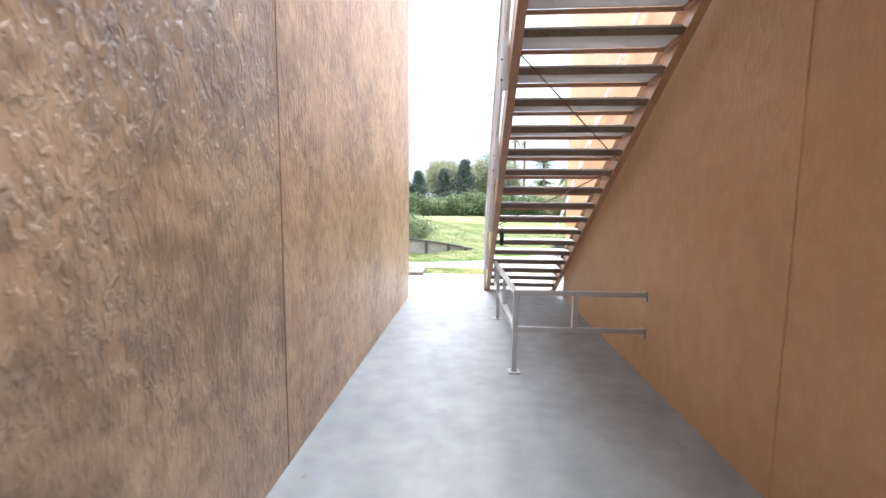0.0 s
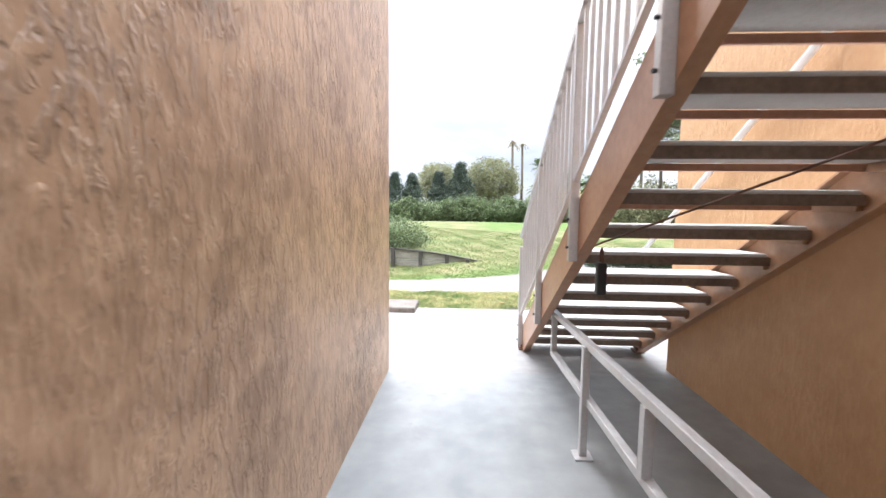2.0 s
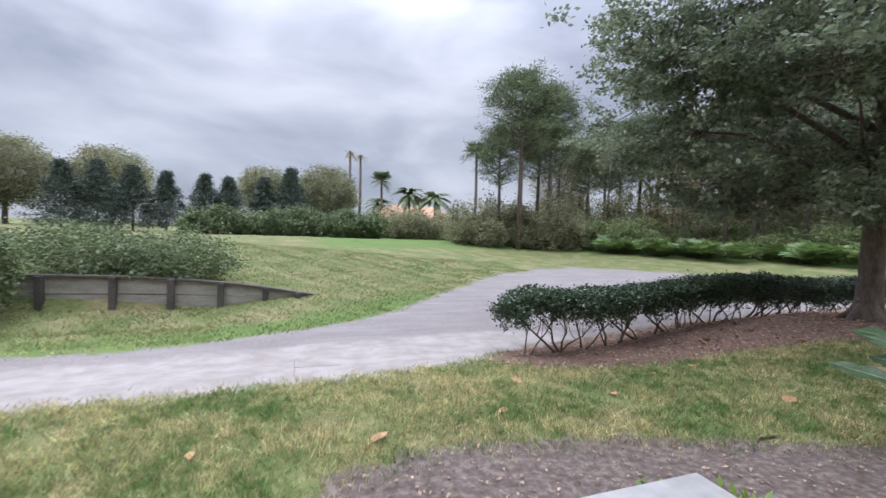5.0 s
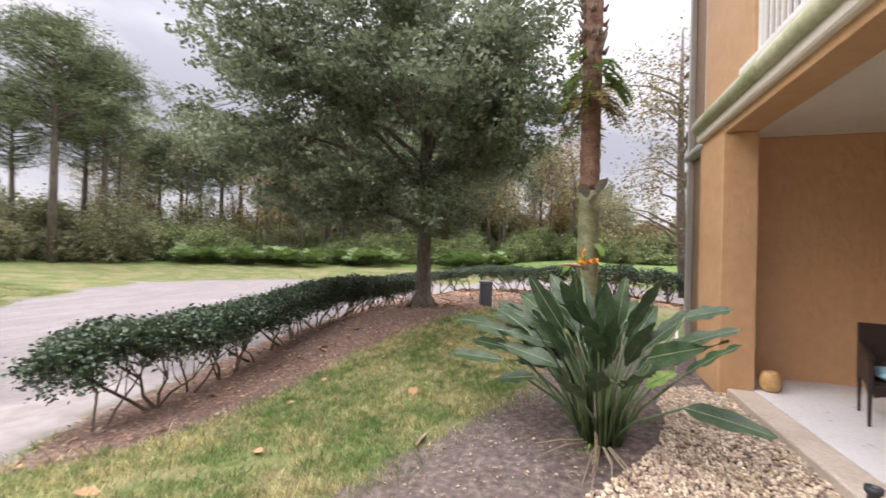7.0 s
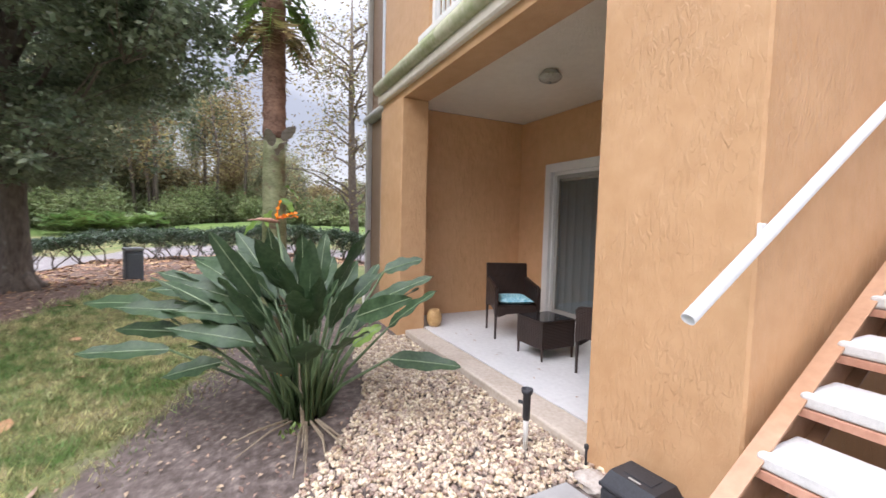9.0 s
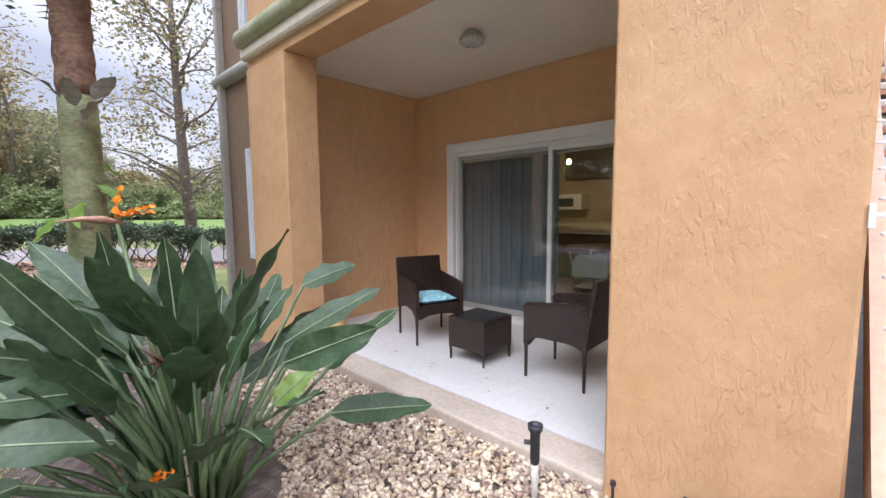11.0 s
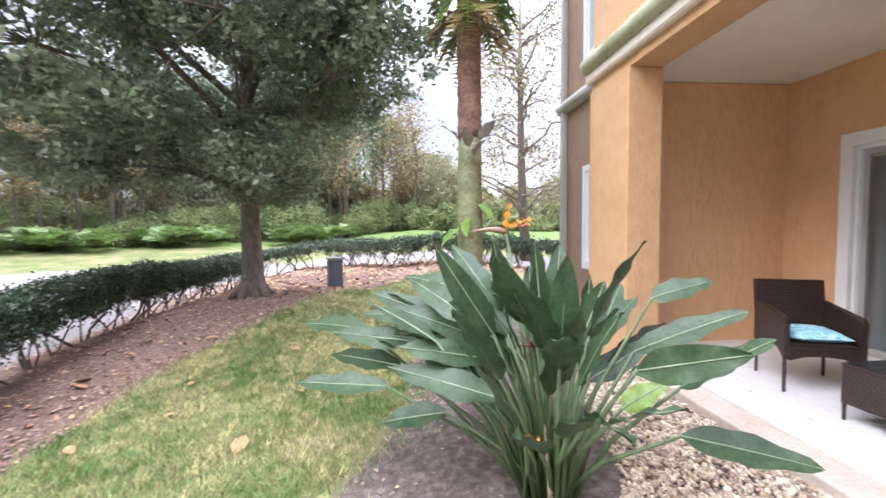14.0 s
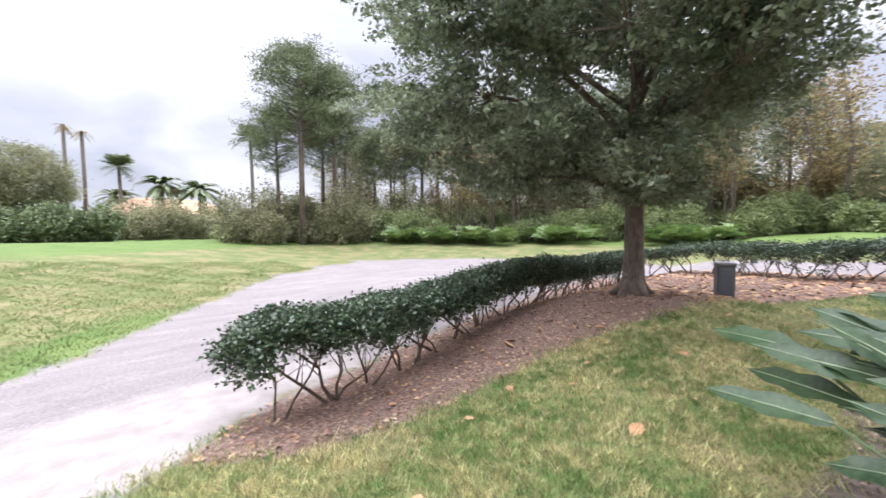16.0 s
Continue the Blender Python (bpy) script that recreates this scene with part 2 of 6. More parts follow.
def wicker_material():
    m = material("wicker", (0.022, 0.012, 0.009), (0.05, 0.027, 0.02), 0.42, fine=120, spec=0.5)
    n, l = m.node_tree.nodes, m.node_tree.links
    geo = n["Geometry"]
    hs = []
    for axis, s in (("Z", 85.0), ("X", 44.0)):
        w = n.new("ShaderNodeTexWave")
        w.bands_direction = axis
        w.inputs["Scale"].default_value = s / 6.283 * 1.6
        w.inputs["Distortion"].default_value = 0.4
        l.new(geo.outputs["Position"], w.inputs["Vector"])
        hs.append(w)
    ad = n.new("ShaderNodeMath")
    ad.operation = "MULTIPLY_ADD"
    ad.inputs[1].default_value = 2.4
    l.new(hs[0].outputs["Fac"], ad.inputs[0])
    l.new(hs[1].outputs["Fac"], ad.inputs[2])
    b = n.new("ShaderNodeBump")
    b.inputs["Strength"].default_value, b.inputs["Distance"].default_value = 0.85, 0.0042
    l.new(ad.outputs[0], b.inputs["Height"])
    l.new(b.outputs[0], n["Principled BSDF"].inputs["Normal"])
    return m


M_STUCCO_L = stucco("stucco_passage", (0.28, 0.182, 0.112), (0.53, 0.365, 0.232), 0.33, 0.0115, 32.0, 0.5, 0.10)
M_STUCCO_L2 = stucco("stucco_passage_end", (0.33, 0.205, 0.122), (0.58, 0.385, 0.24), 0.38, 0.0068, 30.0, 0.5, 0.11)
# same paint as the front; light missing in the patio is put into this colour
M_STUCCO_LIGHTENED = stucco("stucco_patio_lightened", (0.62, 0.37, 0.19), (0.70, 0.43, 0.235), 0.55, 0.006, 13.0, 0.4)
M_STUCCO_F = stucco("stucco_front", (0.515, 0.302, 0.152), (0.61, 0.378, 0.206), 0.5, 0.0032, 36.0, 0.35, 0.16)
M_TAUPE = stucco("stucco_taupe", (0.26, 0.17, 0.115), (0.31, 0.21, 0.14), 0.65, 0.006, 18.0)
M_CONCRETE = material("concrete_floor", (0.19, 0.202, 0.206), (0.29, 0.30, 0.298), 0.42, scale=1.3, fine=5, bump=0.0008, bump_scale=120, stain=((0.19, 0.195, 0.20), 1.9, 0.60))
M_PAVE = material("slab_concrete", (0.25, 0.247, 0.242), (0.35, 0.346, 0.338), 0.6, scale=1.3, fine=9, bump=0.0012, bump_scale=140, stain=((0.22, 0.215, 0.21), 2.2, 0.62))
M_PATIO = material("patio_concrete", (0.58, 0.575, 0.57), (0.69, 0.685, 0.68), 0.65, scale=1.3, fine=22, bump=0.0015, bump_scale=160, stain=((0.30, 0.27, 0.25), 4.0, 0.66))
M_CURB = material("patio_edge_concrete", (0.42, 0.35, 0.28), (0.56, 0.49, 0.41), 0.85, scale=3, fine=30, bump=0.003, bump_scale=90)
M_TREAD = material("tread_concrete", (0.52, 0.512, 0.495), (0.635, 0.627, 0.61), 0.75, scale=4, fine=60, bump=0.002, bump_scale=150, stain=((0.30, 0.27, 0.24), 9.0, 0.70))
M_STEEL = material("painted_steel", (0.37, 0.205, 0.118), (0.47, 0.28, 0.17), 0.38, scale=3, fine=25, bump=0.001, spec=0.6, stain=((0.16, 0.07, 0.04), 7.0, 0.68))
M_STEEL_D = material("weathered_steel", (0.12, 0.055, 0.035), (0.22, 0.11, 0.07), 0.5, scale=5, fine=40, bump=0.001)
M_ALU = material("grey_rail_paint", (0.44, 0.43, 0.425), (0.53, 0.52, 0.515), 0.35, 0.25, scale=6, fine=60, bump=0.0005)
M_WHITE = material("white_paint", (0.74, 0.74, 0.72), (0.82, 0.82, 0.80), 0.4, scale=4, fine=50, bump=0.0006)
M_PVC = material("white_pipe", (0.78, 0.79, 0.80), (0.84, 0.85, 0.86), 0.28, scale=5, fine=50)
M_CEIL = stucco("ceiling_paint", (0.74, 0.68, 0.57), (0.80, 0.74, 0.63), 0.8, 0.004, 40.0)
M_CORNICE = material("algae_cornice", (0.33, 0.36, 0.20), (0.55, 0.54, 0.40), 0.8, scale=2.2, fine=14, bump=0.003, bump_scale=60, stain=((0.24, 0.29, 0.13), 3.1, 0.56))
M_BAND = material("cornice_band", (0.62, 0.57, 0.47), (0.72, 0.67, 0.58), 0.75, scale=2, fine=20, bump=0.002)
M_BLACK = material("black_plastic", (0.016, 0.017, 0.020), (0.030, 0.032, 0.038), 0.5, fine=90, bump=0.0006, bump_scale=250)
M_WICKER = wicker_material()
M_BLINDS = material("blue_grey_blinds", (0.19, 0.23, 0.262), (0.27, 0.315, 0.35), 0.75, scale=2, fine=30, stretch=(6, 6, 0.4))
M_GLASS = plain_glass("pane_glass", (0.86, 0.9, 0.9))
M_ROOM = material("room_paint", (0.50, 0.40, 0.27), (0.56, 0.46, 0.32), 0.8)
M_ROOMFLOOR = material("room_floor", (0.16, 0.11, 0.07), (0.22, 0.15, 0.10), 0.5)
M_DARKWOOD = material("dark_cabinet", (0.05, 0.03, 0.02), (0.09, 0.055, 0.035), 0.45, stretch=(1, 1, 8))
M_GREY = material("grey_vinyl", (0.33, 0.32, 0.30), (0.42, 0.41, 0.39), 0.55, fine=60)
M_CUSHION = material("aqua_cushion", (0.05, 0.36, 0.50), (0.55, 0.80, 0.86), 0.9, scale=22, fine=45, bump=0.002, bump_scale=300)
M_POT = material("ochre_pot", (0.42, 0.24, 0.09), (0.58, 0.38, 0.17), 0.5, scale=14, fine=60, bump=0.002, stain=((0.16, 0.08, 0.03), 30.0, 0.66))
M_SLEEVE = material("white_plastic_stake", (0.70, 0.70, 0.66), (0.80, 0.80, 0.77), 0.45, fine=80)
M_LAMPGLASS = material("frosted_lamp_glass", (0.33, 0.32, 0.29), (0.48, 0.46, 0.42), 0.25, scale=12, fine=60)
M_BOXGREY = material("blue_grey_cabinet", (0.085, 0.10, 0.115), (0.12, 0.14, 0.155), 0.6, fine=40, bump=0.0008)
M_STONE = material("river_stone", (0.29, 0.185, 0.112), (0.65, 0.56, 0.445), 0.5, scale=14, fine=60, bump=0.002, bump_scale=120, island=0.42)
M_LUMP = material("pale_concrete_lump", (0.30, 0.25, 0.21), (0.50, 0.45, 0.40), 0.8, scale=6, fine=40, bump=0.01, bump_scale=30)
M_BARK = material("oak_bark", (0.075, 0.058, 0.046), (0.19, 0.155, 0.125), 0.9, scale=6, fine=30, bump=0.02, bump_scale=24, stretch=(1, 1, 0.3), stain=((0.27, 0.27, 0.24), 5.0, 0.64))
M_TWIG = material("grey_twig", (0.09, 0.07, 0.055), (0.18, 0.15, 0.12), 0.9, scale=8, fine=60, bump=0.003)
M_PALMBARK = material("palm_bark", (0.115, 0.062, 0.042), (0.275, 0.165, 0.115), 0.9, scale=5, fine=26, bump=0.02, bump_scale=22, stretch=(1, 1, 1.6))
M_BOOT = material("palm_boot", (0.115, 0.085, 0.07), (0.27, 0.215, 0.185), 0.9, scale=6, fine=30, bump=0.006, bump_scale=30, stretch=(1, 1, 0.4))
M_PALMGREEN = material("green_palm_stem", (0.15, 0.165, 0.08), (0.31, 0.325, 0.18), 0.7, scale=4, fine=22, bump=0.006, bump_scale=30, stretch=(1, 1, 2.5), stain=((0.15, 0.105, 0.07), 5.0, 0.52))
M_OAKLEAF = material("oak_leaf", (0.09, 0.124, 0.068), (0.285, 0.33, 0.21), 0.40, scale=1.2, fine=9, island=0.38, thin=0.42)
M_HEDGELEAF = material("hedge_leaf", (0.028, 0.052, 0.026), (0.075, 0.118, 0.060), 0.30, scale=2, fine=14, island=0.4, thin=0.15)
M_PINELEAF = material("pine_needles", (0.085, 0.115, 0.055), (0.205, 0.245, 0.125), 0.6, scale=0.5, fine=3, island=0.4, thin=0.2)
M_WOODLEAF = material("wood_foliage", (0.14, 0.15, 0.078), (0.34, 0.33, 0.185), 0.6, scale=0.25, fine=1.4, island=0.42, thin=0.5)
M_AUTUMN = material("autumn_foliage", (0.175, 0.14, 0.07), (0.36, 0.275, 0.13), 0.65, scale=0.3, fine=2, island=0.45, thin=0.45)
M_CONIFER = material("conifer_needles", (0.032, 0.050, 0.034), (0.075, 0.105, 0.07), 0.6, scale=0.4, fine=3, island=0.4)
M_PALMETTO = material("palmetto_fronds", (0.09, 0.155, 0.042), (0.25, 0.34, 0.12), 0.45, scale=0.5, fine=3, island=0.45, thin=0.25)
M_SHRUB = material("shrub_foliage", (0.078, 0.11, 0.046), (0.18, 0.225, 0.098), 0.55, scale=0.6, fine=4, island=0.5, thin=0.2)
M_UNDER = material("undergrowth_foliage", (0.12, 0.16, 0.06), (0.28, 0.325, 0.14), 0.55, scale=0.6, fine=4, island=0.4, thin=0.4)
M_BIRDLEAF = material("bird_of_paradise_leaf", (0.022, 0.047, 0.020), (0.056, 0.095, 0.042), 0.42, scale=5, fine=40, bump=0.0015, bump_scale=70, thin=0.14, spec=0.36, island=0.22)
M_BIRDYOUNG = material("young_leaf", (0.13, 0.24, 0.04), (0.24, 0.36, 0.08), 0.4, scale=5, fine=40, thin=0.3)
M_RIB = material("leaf_midrib", (0.15, 0.21, 0.11), (0.27, 0.33, 0.20), 0.45)
M_STALK = material("leaf_stalk", (0.05, 0.09, 0.036), (0.115, 0.165, 0.072), 0.45, scale=6, fine=30, stretch=(1, 1, 0.3))
M_DRYSTALK = material("dry_stalk", (0.20, 0.155, 0.105), (0.36, 0.295, 0.21), 0.9, scale=6, fine=30)
M_SHEATH = material("torn_sheath", (0.24, 0.215, 0.20), (0.44, 0.41, 0.39), 0.8, scale=8, fine=50, stretch=(1, 1, 4))
M_ORANGE = material("orange_petal", (0.85, 0.20, 0.01), (0.95, 0.32, 0.02), 0.45, thin=0.3)
M_BEAK = material("flower_beak", (0.20, 0.10, 0.07), (0.45, 0.26, 0.18), 0.5)
M_DRYFLOWER = material("withered_flower", (0.06, 0.03, 0.018), (0.13, 0.065, 0.04), 0.9)
M_GRASSBLADE = material("grass_blade", (0.13, 0.21, 0.055), (0.54, 0.465, 0.245), 0.6, scale=1.6, fine=9, island=0.6, thin=0.35, spread=0.09)
M_GRASSFAR = material("fairway_blade", (0.085, 0.155, 0.036), (0.27, 0.27, 0.115), 0.6, scale=0.7, fine=5, island=0.35, thin=0.35, spread=0.14)
M_DRYLEAF = material("fallen_leaf", (0.26, 0.125, 0.06), (0.48, 0.29, 0.16), 0.8, scale=3, fine=30, island=0.45)
M_CHIP = material("bark_chip", (0.14, 0.088, 0.064), (0.38, 0.26, 0.195), 0.95, scale=5, fine=40, island=0.5)
M_TIMBER = material("weathered_timber", (0.19, 0.18, 0.16), (0.36, 0.34, 0.305), 0.9, scale=2, fine=18, bump=0.006, bump_scale=40, stretch=(1, 1, 5))
M_TIMBERD = material("dark_timber", (0.045, 0.04, 0.035), (0.10, 0.09, 0.08), 0.9, scale=2, fine=18, bump=0.006, bump_scale=40)
M_TILE = material("terracotta_roof", (0.36, 0.20, 0.12), (0.52, 0.33, 0.21), 0.85, scale=1, fine=10, bump=0.03, bump_scale=8)
M_HOUSE = material("far_house_wall", (0.44, 0.38, 0.30), (0.52, 0.46, 0.38), 0.8)
M_DARKGLASS = material("dark_window", (0.02, 0.025, 0.03), (0.04, 0.045, 0.05), 0.1)
M_WHITESEAL = material("window_frame_white", (0.66, 0.70, 0.76), (0.74, 0.78, 0.83), 0.35)
M_PAVER = material("weathered_block", (0.13, 0.11, 0.095), (0.23, 0.20, 0.175), 0.9, scale=5, fine=40, bump=0.003, bump_scale=60)
M_DOWNPIPE = material("downpipe_paint", (0.36, 0.34, 0.31), (0.44, 0.42, 0.38), 0.4, fine=30)
# ---- ground ----
NEAR_EDGE = [(-60, 11.6), (-12, 12.7), (-2.2, 13.02), (-0.6, 13.15), (1.0, 13.3), (2.3, 13.55), (3.2, 14.25), (5.2, 14.7), (7.5, 15.1), (10, 15.6), (13, 16.2), (16.6, 16.4), (17.4, 13), (16.2, 9.5), (14.6, 6.5), (13.0, 2), (12, -20)]
FAR_EDGE = [(18, -20), (19, 2), (20.5, 7), (23, 12), (25, 19), (22, 27), (16.5, 31), (9.5, 27.0), (4.9, 21.8), (2.7, 19.1), (1.9, 18.1), (0.05, 16.8), (-1.2, 16.15), (-2.4, 15.6), (-12, 14.7), (-60, 13.4)]
MULCH = [(2.2, 13.45), (2.75, 12.95), (3.7, 12.72), (5.0, 12.68), (6.0, 12.55), (6.9, 12.1), (8.1, 11.6), (9.6, 11.1), (11, 10.5), (12.3, 9.0), (12, 5), (13.4, 2), (14.8, 6.5), (16.4, 9.5), (17.4, 13), (16.6, 16.4), (13, 16.4), (10, 15.7), (7.5, 15.2), (5.2, 14.7), (3.2, 14.25), (2.3, 13.6)]
SOIL = [(-0.3, 10.0), (-0.1, 11.1), (1.0, 11.25), (2.4, 11.0), (3.4, 10.65), (4.3, 10.2), (5.2, 9.85), (6.2, 9.9), (7.5, 8.4), (7.5, 6), (2.0, 6), (2.0, 10.0)]
GRAVEL = [(2.1, 9.75), (2.75, 9.42), (3.2, 9.05), (3.75, 8.72), (4.3, 8.55), (4.9, 8.5), (5.3, 8.35), (5.6, 7.9), (5.5, 7.4), (2.1, 7.4)]


def edge_distance(px, py, poly, closed=True):
    """Distance from points to an outline, and whether they lie inside it."""
    best = np.full(px.shape, 1e9)
    inside = np.zeros(px.shape, bool)
    k = len(poly)
    for i in range(k if closed else k - 1):
        (ax, ay), (bx, by) = poly[i], poly[(i + 1) % k]
        dx, dy = bx - ax, by - ay
        u = np.clip(((px - ax) * dx + (py - ay) * dy) / (dx * dx + dy * dy), 0, 1)
        best = np.minimum(best, np.hypot(px - ax - u * dx, py - ay - u * dy))
        if closed:
            cross = ((ay > py) != (by > py)) & (px < dx * (py - ay) / (dy if dy else 1e-9) + ax)
            inside ^= cross
    return best, inside


def smooth(a, b, x):
    u = np.clip((x - a) / (b - a), 0, 1)
    return u * u * (3 - 2 * u)


def wander(x, y, s):
    return np.sin(x * 1.7 * s + 1.3) * np.cos(y * 1.3 * s + 0.4) + 0.5 * np.sin(x * 3.9 * s + y * 2.3 * s + 2.0)


PATH_AREA = NEAR_EDGE + FAR_EDGE
OUTER = FAR_EDGE + [(-60, 400), (400, 400), (400, -20)]


def height(x, y):
    """The lie of the land."""
    x, y = np.asarray(x, float), np.asarray(y, float)
    z = -0.04 - 0.19 * smooth(8.6, 10.8, y) - 0.11 * smooth(11.0, 13.4, y) - 0.12 * smooth(13.3, 14.6, y)
    z = z + 0.46 * smooth(4.8, 8.8, x) * (1 - 0.42 * smooth(9.6, 11.2, x)) * smooth(9.3, 11.8, y) * (1 - smooth(13.2, 15.8, y))
    z = z + 0.25 * smooth(8.5, 12, x) * (1 - smooth(9.3, 11.8, y)) * smooth(5, 8, y)
    d, _ = edge_distance(x, y, FAR_EDGE, closed=False)
    _, ins = edge_distance(x, y, OUTER)
    d = np.where(ins, d, 0)
    z = z + 0.85 * smooth(0, 17, d) - 0.12 * smooth(14.5, 17.5, y) * (1 - smooth(0, 6, d))
    z = z + 0.35 * np.exp(-(((x + 1) / 14) ** 2 + ((y - 38) / 9) ** 2)) * smooth(0, 10, d)
    z = z - 0.35 * smooth(-0.3, -3.0, x) * smooth(16.6, 18.6, y) * (1 - smooth(20.0, 20.2, y)) * smooth(-16, -12, x)
    z = z + np.where((np.hypot(x, y - 12) < 60), 0.012 * wander(x, y, 0.9), 0.0)
    return z


def ground_z(x, y):
    return float(height(np.array([x]), np.array([y]))[0])


xs = np.concatenate([-np.geomspace(500, 9.2, 34), np.arange(-9, 20.01, 0.125), np.geomspace(20.3, 600, 40)])
ys = np.concatenate([-np.geomspace(400, 4, 16), np.arange(-2, 6.9, 1.0), np.arange(7, 24.01, 0.125), np.geomspace(24.3, 700, 44)])
gx, gy = np.meshgrid(xs, ys)
gz = height(gx, gy)
nx, ny = len(xs), len(ys)
idx = np.arange(nx * ny).reshape(ny, nx)
quads = np.stack([idx[:-1, :-1], idx[:-1, 1:], idx[1:, 1:], idx[1:, :-1]], -1).reshape(-1, 4)


def band(poly, soft):
    d, ins = edge_distance(gx, gy, poly)
    return np.clip(0.5 + np.where(ins, d, -d) / soft, 0, 1)


def ground_material():
    m = bpy.data.materials.new("ground_cover")
    m.use_nodes = True
    n, l = m.node_tree.nodes, m.node_tree.links
    p = n["Principled BSDF"]
    p.inputs["Roughness"].default_value, p.inputs["Specular IOR Level"].default_value = 0.9, 0.2
    geo = n.new("ShaderNodeNewGeometry")

    def noise(s, detail=5, stretch=None):
        t = n.new("ShaderNodeTexNoise")
        t.inputs["Scale"].default_value, t.inputs["Detail"].default_value, t.inputs["Roughness"].default_value = s, detail, 0.6
        if stretch:
            mp = n.new("ShaderNodeMapping")
            mp.inputs["Scale"].default_value = stretch
            mp.inputs["Rotation"].default_value = (0, 0, radians(-35))
            l.new(geo.outputs["Position"], mp.inputs["Vector"])
            l.new(mp.outputs[0], t.inputs["Vector"])
        else:
            l.new(geo.outputs["Position"], t.inputs["Vector"])
        return t.outputs["Fac"]

    def ramp(fac, stops):
        r = n.new("ShaderNodeValToRGB")
        while len(r.color_ramp.elements) < len(stops):
            r.color_ramp.elements.new(0.5)
        for e, (pos, c) in zip(r.color_ramp.elements, stops):
            e.position, e.color = pos, (*c, 1)
        l.new(fac, r.inputs[0])
        return r.outputs[0]

    def blend(f, a, b):
        x = n.new("ShaderNodeMix")
        x.data_type = "RGBA"
        if isinstance(f, float):
            x.inputs["Factor"].default_value = f
        else:
            l.new(f, x.inputs["Factor"])
        l.new(a, x.inputs["A"])
        l.new(b, x.inputs["B"])
        return x.outputs["Result"]

    def mask(name, rough_edge, s):
        a = n.new("ShaderNodeAttribute")
        a.attribute_name = name
        q = n.new("ShaderNodeMath")
        q.operation = "MULTIPLY_ADD"
        q.inputs[1].default_value = rough_edge
        l.new(noise(s, 6), q.inputs[0])
        l.new(a.outputs["Fac"], q.inputs[2])
        r = n.new("ShaderNodeMapRange")
        r.interpolation_type = "SMOOTHSTEP"
        c = 0.5 + rough_edge * 0.5
        r.inputs["From Min"].default_value, r.inputs["From Max"].default_value = c - 0.14, c + 0.14
        l.new(q.outputs[0], r.inputs["Value"])
        return r.outputs[0]

    lawn = ramp(noise(0.9, 7), [(0.40, (0.068, 0.118, 0.029)), (0.50, (0.122, 0.148, 0.048)), (0.61, (0.235, 0.195, 0.105))])
    tuft = ramp(noise(14, 4), [(0.36, (0.04, 0.055, 0.018)), (0.64, (0.25, 0.23, 0.11))])
    lawn = blend(0.45, lawn, tuft)
    green = ramp(noise(1.2, 4), [(0.3, (0.07, 0.128, 0.028)), (0.7, (0.125, 0.17, 0.05))])
    lawn = blend(mask("fairway", 0.25, 0.8), lawn, green)
    soil = ramp(noise(16, 9), [(0.34, (0.07, 0.054, 0.047)), (0.52, (0.125, 0.10, 0.088)), (0.70, (0.215, 0.175, 0.155))])
    mulch = ramp(noise(26, 5), [(0.33, (0.085, 0.054, 0.041)), (0.52, (0.18, 0.118, 0.092)), (0.70, (0.34, 0.245, 0.20))])
    sand = ramp(noise(0.9, 6, (0.7, 2.6, 1)), [(0.34, (0.125, 0.108, 0.104)), (0.5, (0.185, 0.164, 0.158)), (0.66, (0.275, 0.248, 0.24))])
    fine = ramp(noise(35, 4), [(0.36, (0.12, 0.11, 0.105)), (0.64, (0.28, 0.255, 0.25))])
    sand = blend(0.62, sand, fine)
    paved = ramp(noise(3, 5), [(0.36, (0.235, 0.21, 0.195)), (0.64, (0.315, 0.287, 0.272))])
    sand = blend(mask("paved", 0.3, 1.5), sand, paved)
    c = blend(mask("soil", 0.9, 5.0), lawn, soil)
    c = blend(mask("mulch", 0.7, 4.0), c, mulch)
    c = blend(mask("track", 0.7, 3.0), c, sand)
    l.new(c, p.inputs["Base Color"])
    b = n.new("ShaderNodeBump")
    b.inputs["Strength"].default_value, b.inputs["Distance"].default_value = 0.6, 0.014
    l.new(noise(40, 8), b.inputs["Height"])
    l.new(b.outputs[0], p.inputs["Normal"])
    return m


ground = fast_mesh("ground", np.stack([gx, gy, gz], -1).reshape(-1, 3), quads, ground_material(), True)
far_d, _ = edge_distance(gx, gy, FAR_EDGE, closed=False)
_, out_in = edge_distance(gx, gy, OUTER)
masks = {
    "track": band(PATH_AREA, 1.2),
    "paved": smooth(7.5, 2.5, gx) * smooth(16.9, 13.6, gy - 0.12 * gx),
    "mulch": band(MULCH, 0.35),
    "soil": band(SOIL, 0.5),
    "fairway": np.where(out_in, smooth(7, 11, far_d) * smooth(-3, 5, gx) + smooth(1.6, 0.6, far_d) * smooth(6, 2, gx), smooth(-0.8, -2.0, gx) * smooth(9.5, 10.5, gy) * 0.4),
}
for key in masks:
    ground.attributes.new(key, "FLOAT", "POINT").data.foreach_set("value", np.clip(masks[key], 0, 1).astype(np.float32).ravel())
tagged(new("ground", ground), "gently rising lawn with a sandy track and mulch beds", "ground", "", "structure")

